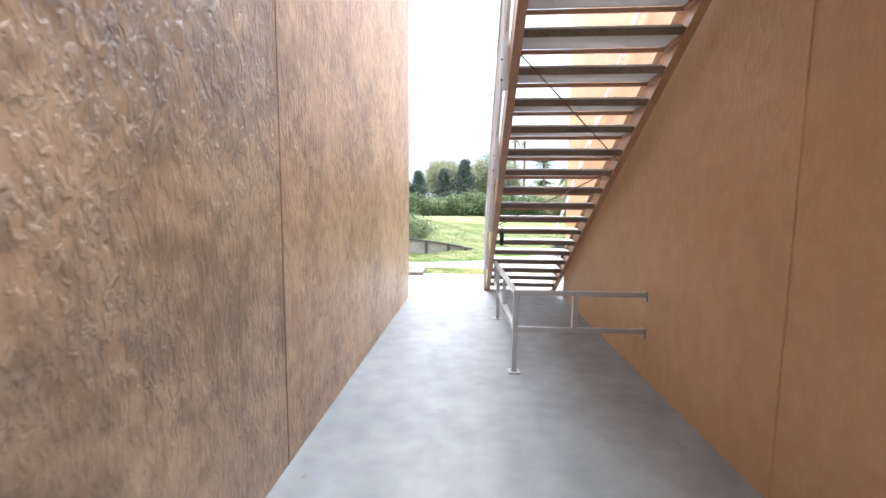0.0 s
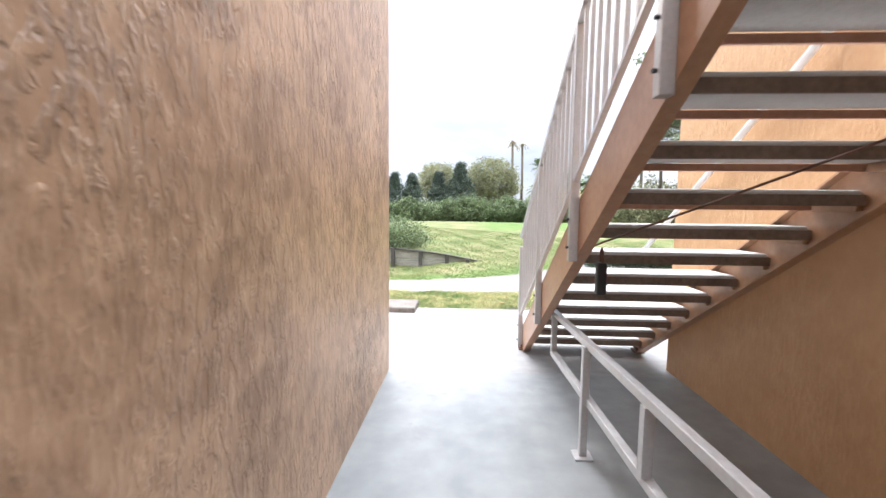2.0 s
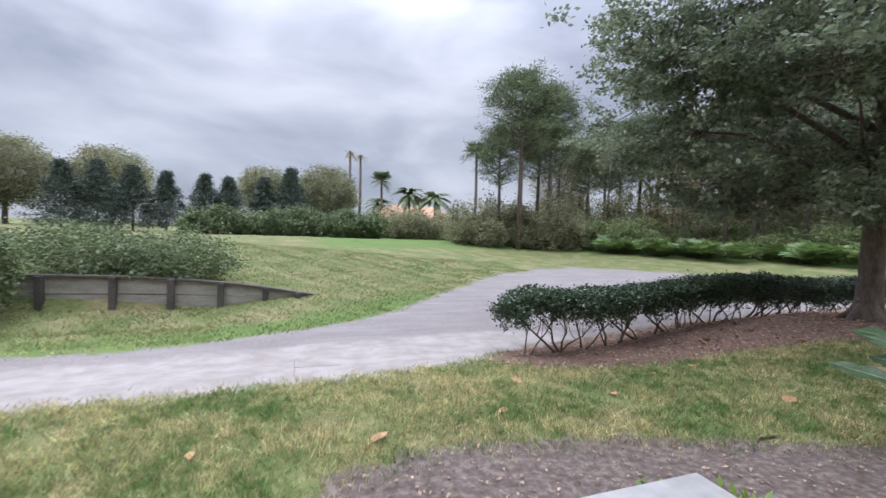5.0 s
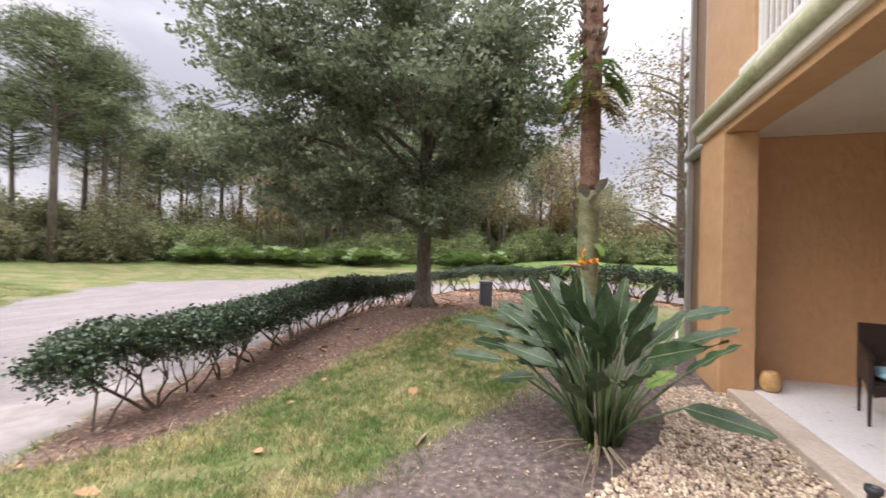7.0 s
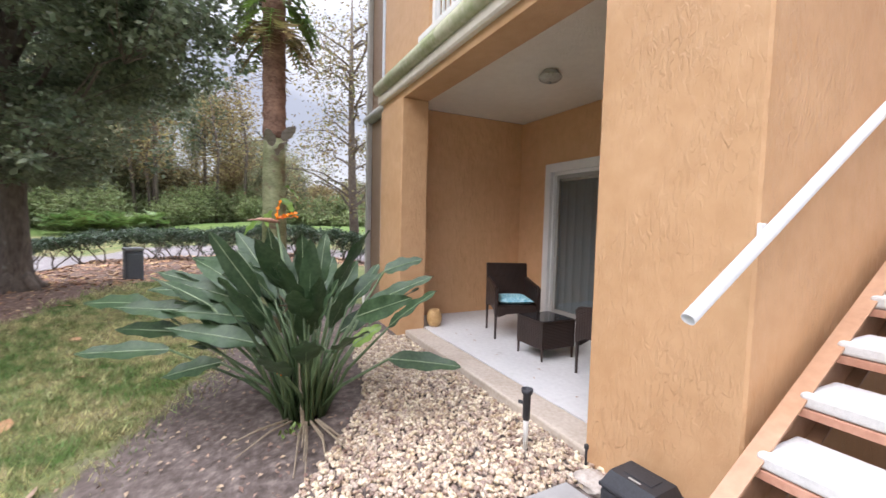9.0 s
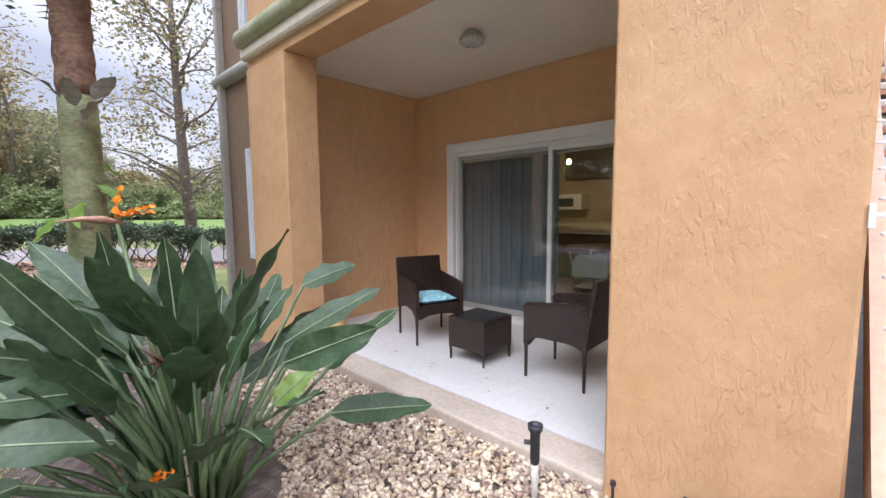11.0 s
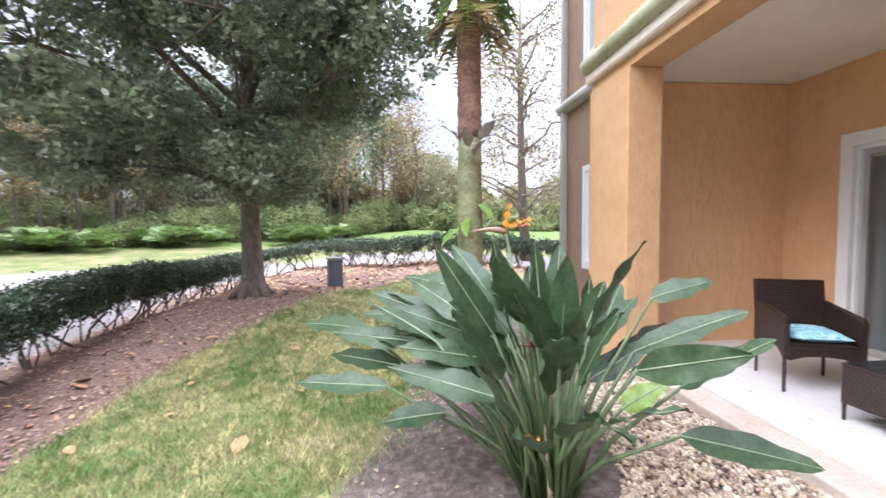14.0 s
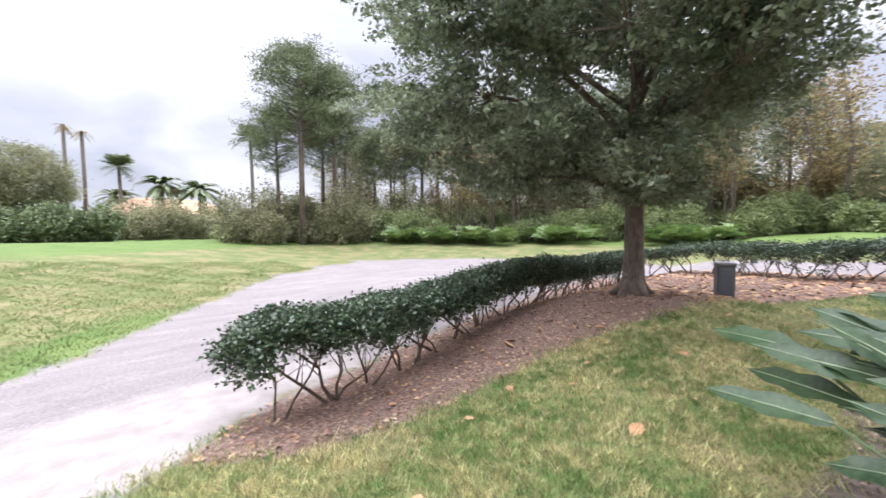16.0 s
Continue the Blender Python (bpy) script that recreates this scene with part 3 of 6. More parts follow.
# ---- buildings and slabs ----
LX, RX = -1.04, 1.60
floor = structure("floor", MB().box(LX - 0.0, RX, -7, 7.55, -0.25, 0, 0), M_CONCRETE, "smooth grey concrete floor of the open passage", "floor")
structure("pavement", MB().prism([(-1.80, 7.552), (1.597, 7.552), (1.597, 7.763), (2.07, 7.763), (2.07, 8.0), (2.29, 8.02), (2.27, 8.6), (2.12, 8.85), (2.12, 10.10), (-1.80, 10.10)], Matrix.Translation((0, 0, -0.3)), 0.296), M_PAVE, "pale concrete slab at the foot of the stairs", "pavement")
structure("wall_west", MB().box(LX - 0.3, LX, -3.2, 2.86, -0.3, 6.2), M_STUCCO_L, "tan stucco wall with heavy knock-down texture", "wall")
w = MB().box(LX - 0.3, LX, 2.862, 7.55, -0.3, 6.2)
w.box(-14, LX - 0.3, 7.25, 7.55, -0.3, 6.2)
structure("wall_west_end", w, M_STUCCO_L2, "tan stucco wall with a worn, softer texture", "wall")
seams = MB()
for y, wd in ((2.86, 0.012),):
    seams.box(LX - 0.004, LX + 0.0025, y - wd / 2, y + wd / 2, 0, 6.2)
structure("trim", seams, material("seam_sealant", (0.20, 0.125, 0.08), (0.28, 0.18, 0.12), 0.7), "dark expansion joints in the stucco", "wall joint")
# the pier between passage and patio
w = MB().prism([(RX, -3.2), (RX + 0.22, -3.2), (RX + 0.22, 7.40), (2.42, 7.40), (2.42, 7.748), (2.408, 7.76), (RX + 0.012, 7.76), (RX, 7.748)], Matrix.Translation((0, 0, -0.3)), 6.5)
structure("wall_east", w, M_STUCCO_F, "orange-tan stucco wall and corner pier beside the stairs", "wall")
structure("trim", MB().box(RX - 0.006, RX + 0.004, 2.76, 2.83, 0.001, 3.2, 0.004), M_STUCCO_F, "smooth stucco bead on the wall beside the stairs", "wall trim")
# patio recess
structure("wall_side", MB().box(1.82, 2.10, 5.4, 7.40, -0.1, 6.2), M_STUCCO_LIGHTENED, "orange stucco side wall of the patio", "wall")
DX0, DX1, DZ = 2.56, 5.385, 2.21
w = MB().box(2.10, DX0 + 0.02, 5.40, 5.60, -0.1, 2.895)
w.box(DX1 - 0.02, 6.0, 5.40, 5.60, -0.1, 2.895)
w.box(DX0 + 0.02, DX1 - 0.02, 5.40, 5.60, DZ - 0.02, 2.895)
structure("wall_south", w, M_STUCCO_LIGHTENED, "orange stucco back wall of the patio with a door opening", "wall")
structure("wall_patio_end", MB().box(6.0, 6.2, 5.40, 7.478, -0.1, 2.895), M_STUCCO_LIGHTENED, "orange stucco end wall of the patio", "wall")
structure("wall_column", MB().box(5.37, 6.17, 7.48, 7.82, -0.3, 2.815, 0.012), M_STUCCO_F, "orange stucco column at the patio front", "column")
structure("wall_beam", MB().box(2.422, 6.17, 7.48, 7.80, 2.817, 3.02, 0.006), M_STUCCO_F, "orange stucco beam over the patio front", "beam")
structure("ceiling", MB().box(2.10, 6.0, 5.40, 7.478, 2.90, 3.02), M_CEIL, "cream textured patio ceiling", "ceiling")
structure("patio_floor", MB().box(2.10, 6.0, 5.40, 7.478, -0.25, 0.042, 0.004), M_PATIO, "pale worn concrete patio floor", "floor")
structure("kerb", MB().box(2.424, 5.366, 7.48, 7.74, -0.25, 0.038, 0.015), M_CURB, "stained concrete patio edge", "kerb")
# upper storey
w = MB().box(4.75, 6.17, 7.50, 7.78, 3.02, 6.2)
w.box(2.42, 4.75, 5.4, 5.6, 3.02, 6.2)
structure("wall_upper", w, M_STUCCO_F, "orange stucco wall of the upper storey", "wall")
structure("upper_ceiling", MB().box(2.1, 6.168, 5.4, 7.8, 5.75, 6.2), M_CEIL, "cream balcony ceiling", "ceiling")
prof = [(0, 0.0), (0.10, 0.0), (0.13, 0.03), (0.145, 0.08), (0.125, 0.14), (0.07, 0.185), (0.0, 0.19)]
mw = Matrix(((0, 0, 1, 2.424), (1, 0, 0, 7.80), (0, 1, 0, 3.01), (0, 0, 0, 1)))
structure("cornice", MB().prism(prof, mw, 3.74), M_CORNICE, "rounded cornice stained green with algae", "cornice", True)
structure("cornice_band", MB().prism([(0, 0), (0.05, 0), (0.065, 0.02), (0.065, 0.10), (0, 0.10)], Matrix(((0, 0, 1, 2.424), (1, 0, 0, 7.80), (0, 1, 0, 2.905), (0, 0, 0, 1))), 3.76), M_BAND, "cream band below the cornice", "cornice")
# recessed taupe bay past the column
TW = MB().box(6.172, 6.32, 7.36, 7.56, -0.3, 6.2)
TW.box(6.80, 7.5, 7.36, 7.56, -0.3, 6.2)
TW.box(6.32, 6.80, 7.36, 7.56, -0.3, 0.88)
TW.box(6.32, 6.80, 7.36, 7.56, 2.04, 3.45)
TW.box(6.32, 6.80, 7.36, 7.56, 5.1, 6.2)
TW.box(7.25, 7.5, -4, 7.36, -0.3, 6.2)
structure("wall_bay", TW, M_TAUPE, "taupe stucco bay beyond the column", "wall")
structure("cornice_bay", MB().prism([(0, 0), (0.05, 0), (0.10, 0.05), (0.11, 0.10), (0.06, 0.17), (0, 0.18)], Matrix(((0, 0, 1, 6.175), (1, 0, 0, 7.56), (0, 1, 0, 2.94), (0, 0, 0, 1))), 1.46), material("grey_cornice", (0.34, 0.34, 0.31), (0.46, 0.46, 0.42), 0.8, fine=18), "weathered grey cornice on the bay", "cornice", True)
# unseen outer shell that closes the block
shell = MB().box(1.6, 7.5, -7.0, -6.8, -0.3, 6.2)
shell.box(1.82, 7.25, -6.8, 7.3, 6.2, 6.35)
structure("roof", shell, M_HOUSE, "flat roof and end wall of the building", "roof")
# upper landing over the passage
structure("landing", MB().box(0.28, RX, -1.198, 3.25, 3.21, 3.38).box(LX, RX, -3.2, -1.2, 3.21, 3.38), M_CONCRETE, "concrete landing over the passage", "landing")
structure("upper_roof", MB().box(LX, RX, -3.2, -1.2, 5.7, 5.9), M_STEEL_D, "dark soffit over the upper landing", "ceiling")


def window(name, x0, x1, z0, z1):
    win = thing(name, "white-framed window in the taupe bay wall", "window", ((x0 + x1) / 2, 7.55, z0))
    win["kind"] = "structure"
    fr = MB()
    fr.box(x0, x0 + 0.06, 7.45, 7.575, z0, z1, 0.005).box(x1 - 0.06, x1, 7.45, 7.575, z0, z1, 0.005)
    fr.box(x0 + 0.06, x1 - 0.06, 7.45, 7.575, z0, z0 + 0.06, 0.005).box(x0 + 0.06, x1 - 0.06, 7.45, 7.575, z1 - 0.06, z1, 0.005)
    fr.box(x0 + 0.06, x1 - 0.06, 7.48, 7.55, (z0 + z1) / 2 - 0.02, (z0 + z1) / 2 + 0.02)
    part("window_frame", fr, M_WHITESEAL, win)
    ca = MB().box(x1 + 0.002, x1 + 0.08, 7.562, 7.592, z0 - 0.08, z1 + 0.08, 0.006).box(x0 - 0.08, x0 - 0.002, 7.562, 7.592, z0 - 0.08, z1 + 0.08, 0.006)
    ca.box(x0, x1, 7.576, 7.592, z1 + 0.002, z1 + 0.08, 0.006).box(x0, x1, 7.576, 7.598, z0 - 0.08, z0 - 0.002, 0.006)
    part("casing", ca, M_WHITESEAL, win)
    part("pane", MB().box(x0 + 0.06, x1 - 0.06, 7.495, 7.50, z0 + 0.06, (z0 + z1) / 2 - 0.02), M_DARKGLASS, win)
    part("pane", MB().box(x0 + 0.06, x1 - 0.06, 7.515, 7.52, (z0 + z1) / 2 + 0.02, z1 - 0.06), M_DARKGLASS, win)


window("window_1", 6.32, 6.80, 0.88, 2.04)
window("window_2", 6.32, 6.80, 3.45, 5.1)

# ---- sliding door and the room behind it ----
door = thing("sliding_door", "white-framed sliding glass patio door with closed blue-grey blinds", "door", ((DX0 + DX1) / 2, 5.7, 0.055))
door["kind"] = "structure"
fr = MB().box(DX0, DX0 + 0.11, 5.58, 5.64, 0.042, DZ, 0.006).box(DX1 - 0.11, DX1, 5.58, 5.64, 0.042, DZ, 0.006)
fr.box(DX0 + 0.11, DX1 - 0.11, 5.58, 5.64, DZ - 0.12, DZ, 0.006)
fr.box(DX0 + 0.02, DX0 + 0.13, 5.48, 5.58, 0.042, DZ - 0.1, 0.004).box(DX1 - 0.13, DX1 - 0.02, 5.48, 5.58, 0.042, DZ - 0.1, 0.004)
fr.box(DX0 + 0.13, DX1 - 0.13, 5.48, 5.58, DZ - 0.16, DZ - 0.1, 0.004)
part("door_frame", fr, M_WHITE, door)
part("sill", MB().box(DX0 + 0.11, DX1 - 0.11, 5.48, 5.66, 0.042, 0.10, 0.006), M_WHITE, door)
MX = 3.93
for nm, x0, x1, y in (("fixed_panel", MX - 0.03, DX1 - 0.13, 5.52), ("sliding_panel", DX0 + 0.13, MX + 0.03, 5.55)):
    st = MB()
    st.box(x0, x0 + 0.055, y - 0.015, y + 0.015, 0.10, DZ - 0.16, 0.003).box(x1 - 0.05, x1, y - 0.015, y + 0.015, 0.10, DZ - 0.16, 0.003)
    st.box(x0 + 0.055, x1 - 0.05, y - 0.015, y + 0.015, 0.10, 0.17, 0.003).box(x0 + 0.055, x1 - 0.05, y - 0.015, y + 0.015, DZ - 0.21, DZ - 0.16, 0.003)
    pn = part(nm, st, M_WHITE if nm == "sliding_panel" else M_GREY, door)
    g = part("pane", MB().box(x0 + 0.055, x1 - 0.05, y - 0.003, y + 0.003, 0.17, DZ - 0.21), M_GLASS, pn)
    g.visible_shadow = False
structure("wall_room", MB().box(2.1, 6.3, 1.4, 1.6, -0.1, 2.9).box(2.1, 2.2, 1.6, 5.39, -0.1, 2.9).box(6.06, 6.3, 1.6, 5.39, -0.1, 2.9), M_ROOM, "warm beige walls of the room behind the glass", "wall")
structure("floor_room", MB().box(2.1, 6.3, 1.4, 5.40, -0.1, 0.05), M_ROOMFLOOR, "dark wooden floor of the room", "floor")
structure("ceiling_room", MB().box(2.1, 6.3, 1.4, 5.40, 2.6, 2.7), M_ROOM, "beige room ceiling", "ceiling")
# ---- stairs ----
RISE, RUN, STEPS = 0.178, 0.287, 19
FOOT = 8.43                                   # front of the lowest tread
stairs = thing("staircase", "open steel stairs with pale concrete treads and grey railing", "stairs", (0.9, 8.2, 0))


def low_edge(y):
    return max(0.0, 1.251 - 0.62 * (y - 6.166))


def stringer(x0, x1, name):
    poly = [(8.36, 0.0), (8.18, 0.0), (3.2, low_edge(3.2)), (3.2, low_edge(3.2) + 0.31), (3.4, low_edge(3.4) + 0.31), (8.36, 0.20)]
    m = Matrix(((0, 0, 1, x0), (1, 0, 0, 0), (0, 1, 0, 0), (0, 0, 0, 1)))
    mb = MB().prism(poly, m, x1 - x0)
    for k in (0, 1):                           # the channel's lips
        off = 0.0 if k == 0 else 0.298
        lip = [(8.18, low_edge(8.18) + off), (3.2, low_edge(3.2) + off), (3.2, low_edge(3.2) + off + 0.012), (8.18, low_edge(8.18) + off + 0.012)]
        sx = x1 if x0 < 1 else x0 - 0.05
        mb.prism(lip, Matrix(((0, 0, 1, sx), (1, 0, 0, 0), (0, 1, 0, 0), (0, 0, 0, 1))), 0.05)
    return part(name, mb, M_STEEL, stairs, "tan-painted steel stringer with rust spots")


left_stringer = stringer(0.30, 0.318, "stringer")
right_stringer = stringer(1.53, 1.548, "stringer")
for fx in (0.31, 1.54):
    part("foot", MB().box(fx - 0.05, fx + 0.05, 8.20, 8.34, -0.004, 0.022, 0.006).box(fx - 0.03, fx + 0.03, 8.23, 8.31, 0.022, 0.05, 0.006), M_STEEL_D, stairs, "rusty dark steel foot")
tread_mesh = MB().box(-0.585, 0.585, -0.30, 0.0, -0.058, 0.0, 0.014).mesh("tread", M_TREAD)
lip = MB().box(-0.598, 0.598, -0.012, 0.004, -0.095, -0.060, 0.003)
lip_mesh = lip.mesh("tread_angle", material("tread_angle_paint", (0.42, 0.20, 0.13), (0.54, 0.29, 0.20), 0.45, scale=4, fine=40, stain=((0.12, 0.05, 0.03), 8.0, 0.66)))
back_mesh = MB().box(-0.598, 0.598, -0.304, -0.290, -0.076, -0.022, 0.003).mesh("rear_angle", material("rear_angle_paint", (0.17, 0.125, 0.10), (0.27, 0.21, 0.175), 0.55, scale=5, fine=40, stain=((0.11, 0.055, 0.035), 8.0, 0.66)))
brk_mesh = MB().box(0.0, 0.03, -0.28, -0.02, -0.10, -0.066, 0.004).mesh("bracket", M_STEEL)
for k in range(1, STEPS):
    at = Matrix.Translation((0.925, FOOT - RUN * (k - 1), RISE * k))
    for nm, me in (("tread", tread_mesh), ("tread_angle", lip_mesh), ("rear_angle", back_mesh)):
        o = part(nm, me, None, stairs)
        o.matrix_basis = at
    for sx in (-0.605, 0.575):
        o = part("bracket", brk_mesh, None, stairs)
        o.matrix_basis = at @ Matrix.Translation((sx, 0, 0))
# guard rail on the open side
rx = 0.275
posts = [8.27, 7.24, 6.19, 5.16, 4.13, 3.3]
tops = {}
for y in posts:
    z0 = max(0.02, low_edge(y) - 0.03)
    z1 = low_edge(y) + (1.12 if y > 8 else 1.27)
    tops[y] = z1
    po = part("post", MB().box(rx - 0.025, rx + 0.024, y - 0.025, y + 0.025, z0, z1, 0.004), M_ALU, stairs)
    for dz in (0.08, 0.24):
        part("bolt", MB().tube([(rx - 0.04, y, z0 + dz), (rx - 0.02, y, z0 + dz)], 0.008, 8), M_BLACK, po)


def slope_bar(y0, y1, dz0, w, h, name):
    m0, m1 = (y0, low_edge(y0) + dz0), (y1, low_edge(y1) + dz0)
    if y0 > 8:
        m0 = (y0, m0[1] - 0.03)
    poly = [(m0[0], m0[1]), (m1[0], m1[1]), (m1[0], m1[1] + h), (m0[0], m0[1] + h)]
    return part(name, MB().prism(poly, Matrix(((0, 0, 1, rx - w / 2), (1, 0, 0, 0), (0, 1, 0, 0), (0, 0, 0, 1))), w), M_ALU, stairs)


slope_bar(8.29, 3.28, 1.24, 0.045, 0.045, "handrail")
for a, b in zip(posts, posts[1:]):
    slope_bar(a - 0.02, b + 0.02, 0.40, 0.028, 0.026, "bottom_rail")
    nb = 9
    for j in range(1, nb):
        y = a + (b - a) * j / nb
        part("baluster", MB().box(rx - 0.01, rx + 0.01, y - 0.01, y + 0.01, low_edge(y) + 0.42, low_edge(y) + 1.25, 0), M_ALU, stairs)
# sway rods under the flight
for (ya, xa), (yb, xb) in (((6.15, 0.36), (5.1, 1.5)), ((5.0, 1.5), (3.9, 0.36))):
    part("sway_rod", MB().tube([(xa, ya, low_edge(ya) + 0.03), (xb, yb, low_edge(yb) + 0.03)], 0.006, 6), M_STEEL_D, stairs)

lockbox = thing("lockbox", "black key lockbox hanging under the stairs", "lockbox", (0.416, 6.11, 1.04))
part("body", MB().box(0.39, 0.442, 6.08, 6.14, 1.03, 1.21, 0.012), M_BLACK, lockbox)
part("shackle", MB().tube([(0.416, 6.092, 1.2), (0.416, 6.092, 1.27), (0.416, 6.11, 1.29), (0.416, 6.128, 1.27), (0.416, 6.128, 1.2)], 0.006, 8), M_STEEL_D, lockbox, smooth=True)

pipe = thing("pipe_handrail", "white plastic pipe handrail fixed to the stucco wall", "handrail", (1.50, 8.2, 1.09))
hm = MB()
p0, p1 = Vector((1.525, 8.28, 1.06)), Vector((1.525, 4.0, 1.06 + 0.64 * 4.28))
dirn = (p1 - p0).normalized()
ring = []
sd = Vector((1, 0, 0))
ot = dirn.cross(sd)
n = 20
for r, q in ((0.0235, p1), (0.0235, p0), (0.0195, p0), (0.0195, p0 + dirn * 0.25)):
    ring += [q + (sd * math.cos(2 * math.pi * k / n) + ot * math.sin(2 * math.pi * k / n)) * r for k in range(n)]
hm.add(ring, [(i * n + k, i * n + (k + 1) % n, (i + 1) * n + (k + 1) % n, (i + 1) * n + k) for i in range(3) for k in range(n)])
part("rail", hm, M_PVC, pipe, smooth=True)
for y in (7.75, 6.35, 4.9):
    z = 1.06 + 0.64 * (8.28 - y)
    bk = MB().box(1.585, 1.602, y - 0.02, y + 0.02, z - 0.10, z - 0.02, 0.004)
    bk.tube([(1.59, y, z - 0.06), (1.54, y, z - 0.05), (1.525, y, z - 0.02)], 0.008, 8)
    part("bracket", bk, M_PVC, pipe)

barrier = thing("guard_barrier", "grey tube barrier rail under the stairs", "railing", (0.48, 5.5, 0))
ax, ay, bx_, by_, cx_, cy_ = 0.432, 4.39, 0.392, 6.24, 0.405, 7.18
S = 0.022


def bar(a, b, name="rail"):
    a, b = Vector(a), Vector(b)
    d = (b - a)
    rot = d.to_track_quat("X", "Z").to_matrix().to_4x4()
    part(name, MB().box(0, d.length, -S, S, -S, S, 0.004, Matrix.Translation(a) @ rot), M_ALU, barrier)


for z in (0.755, 0.415):
    bar((ax + S, ay, z), (RX - 0.012, ay + 0.02, z))
    bar((ax, ay + S, z), (cx_, cy_, z - 0.09))
    part("wall_flange", MB().box(RX - 0.012, RX - 0.001, ay - 0.02, ay + 0.06, z - 0.055, z + 0.035, 0.003), M_ALU, barrier)
for x, y, zt in ((ax, ay, 0.778), (bx_, by_, 0.69)):
    part("post", MB().box(x - S, x + S, y - S, y + S, 0.0, zt, 0.004), M_ALU, barrier)
    part("base_plate", MB().box(x - 0.055, x + 0.055, y - 0.055, y + 0.055, 0.0, 0.012, 0.003), M_ALU, barrier)
part("upright", MB().box(0.97 - S, 0.97 + S, ay - 0.012, ay + 0.032, 0.437, 0.733), M_ALU, barrier)
part("upright", MB().box(0.412 - S, 0.412 + S, 5.45 - S, 5.45 + S, 0.40, 0.70), M_ALU, barrier)
part("upright", MB().box(cx_ - S, cx_ + S, cy_ - S, cy_ + S, 0.30, 0.69, 0.004), M_ALU, barrier)

paver = thing("concrete_block", "grey weathered concrete block on the slab corner", "concrete block", (-1.40, 10.04, 0))
part("body", MB().box(-1.74, -1.07, 9.76, 10.34, -0.03, 0.075, 0.02), M_PAVER, paver)

# ---- patio furniture ----
def armchair(at, yaw, group):
    """Faces its own +x; origin on the floor at its middle."""
    ch = thing("armchair", "dark brown woven rattan patio armchair", "chair", (0, 0, 0), group)
    hw, hd = 0.265, 0.255
    def xz(y, th, poly):
        return MB().prism(poly, Matrix(((1, 0, 0, 0), (0, 0, 1, y), (0, 1, 0, 0), (0, 0, 0, 1))), th)
    arch = [(-hd, 0.30), (-hd * 0.6, 0.335), (0, 0.35), (hd * 0.6, 0.335), (hd, 0.27)]
    side = arch + [(hd, 0.545), (hd - 0.03, 0.575), (0.0, 0.60), (-hd, 0.63)]
    for y in (-hw, hw - 0.04):
        part("arm_panel", xz(y, 0.04, side), M_WICKER, ch)
        part("arm_top", MB().tube([(hd, y + 0.02, 0.55), (hd - 0.03, y + 0.02, 0.58), (0, y + 0.02, 0.605), (-hd, y + 0.02, 0.635)], 0.024, 8), M_WICKER, ch, smooth=True)
    part("seat", MB().box(-hd, hd - 0.01, -hw + 0.045, hw - 0.045, 0.32, 0.385, 0.012), M_WICKER, ch)
    ap = [(-hw + 0.042, 0.25), (-0.12, 0.285), (0, 0.295), (0.12, 0.285), (hw - 0.042, 0.25), (hw - 0.042, 0.36), (-hw + 0.042, 0.36)]
    part("front_apron", MB().prism(ap, Matrix(((0, 0, 1, hd - 0.03), (1, 0, 0, 0), (0, 1, 0, 0), (0, 0, 0, 1))), 0.028), M_WICKER, ch)
    tilt = Matrix.Translation((-hd + 0.03, 0, 0.30)) @ pose(0, 0, 0, 0, -9, 0)
    part("backrest", MB().box(-0.025, 0.02, -hw + 0.005, hw - 0.005, 0, 0.53, 0.014, tilt), M_WICKER, ch)
    for x in (-hd + 0.015, hd - 0.015):
        for y in (-hw + 0.018, hw - 0.018):
            part("leg", MB().tube([(x, y, 0.0), (x, y, 0.34)], [0.012, 0.017], 8), M_WICKER, ch)
    ch.matrix_basis = Matrix.Translation(at) @ pose(0, 0, 0, 0, 0, yaw)
    return ch


PZ = 0.042
far_chair = armchair((4.735, 6.62, PZ), 159, "patio chairs")
near_chair = copy_thing(far_chair, Matrix.Translation((3.17, 6.615, PZ)) @ pose(0, 0, 0, 0, 0, 1))
cushion = thing("seat_cushion", "aqua patterned seat cushion on the rattan chair", "cushion", (4.735, 6.62, PZ + 0.385))
cm = Matrix.Translation((4.72, 6.625, PZ + 0.425)) @ pose(0, 0, 0, 0, 0, 159)
vs = []
for sgn in (1, -1):
    for i in range(11):
        for j in range(11):
            u, v = i / 5 - 1, j / 5 - 1
            h = 0.042 * (max(0, 1 - abs(u) ** 4) * max(0, 1 - abs(v) ** 4)) ** 0.5
            h *= 1 - 0.35 * math.exp(-((u * u + v * v) / 0.05))
            vs.append(cm @ Vector((u * 0.215, v * 0.205, sgn * h)))
fs = [(s * 121 + i * 11 + j, s * 121 + (i + 1) * 11 + j, s * 121 + (i + 1) * 11 + j + 1, s * 121 + i * 11 + j + 1) for s in (0, 1) for i in range(10) for j in range(10)]
part("cover", MB().add(vs, fs), M_CUSHION, cushion, smooth=True)

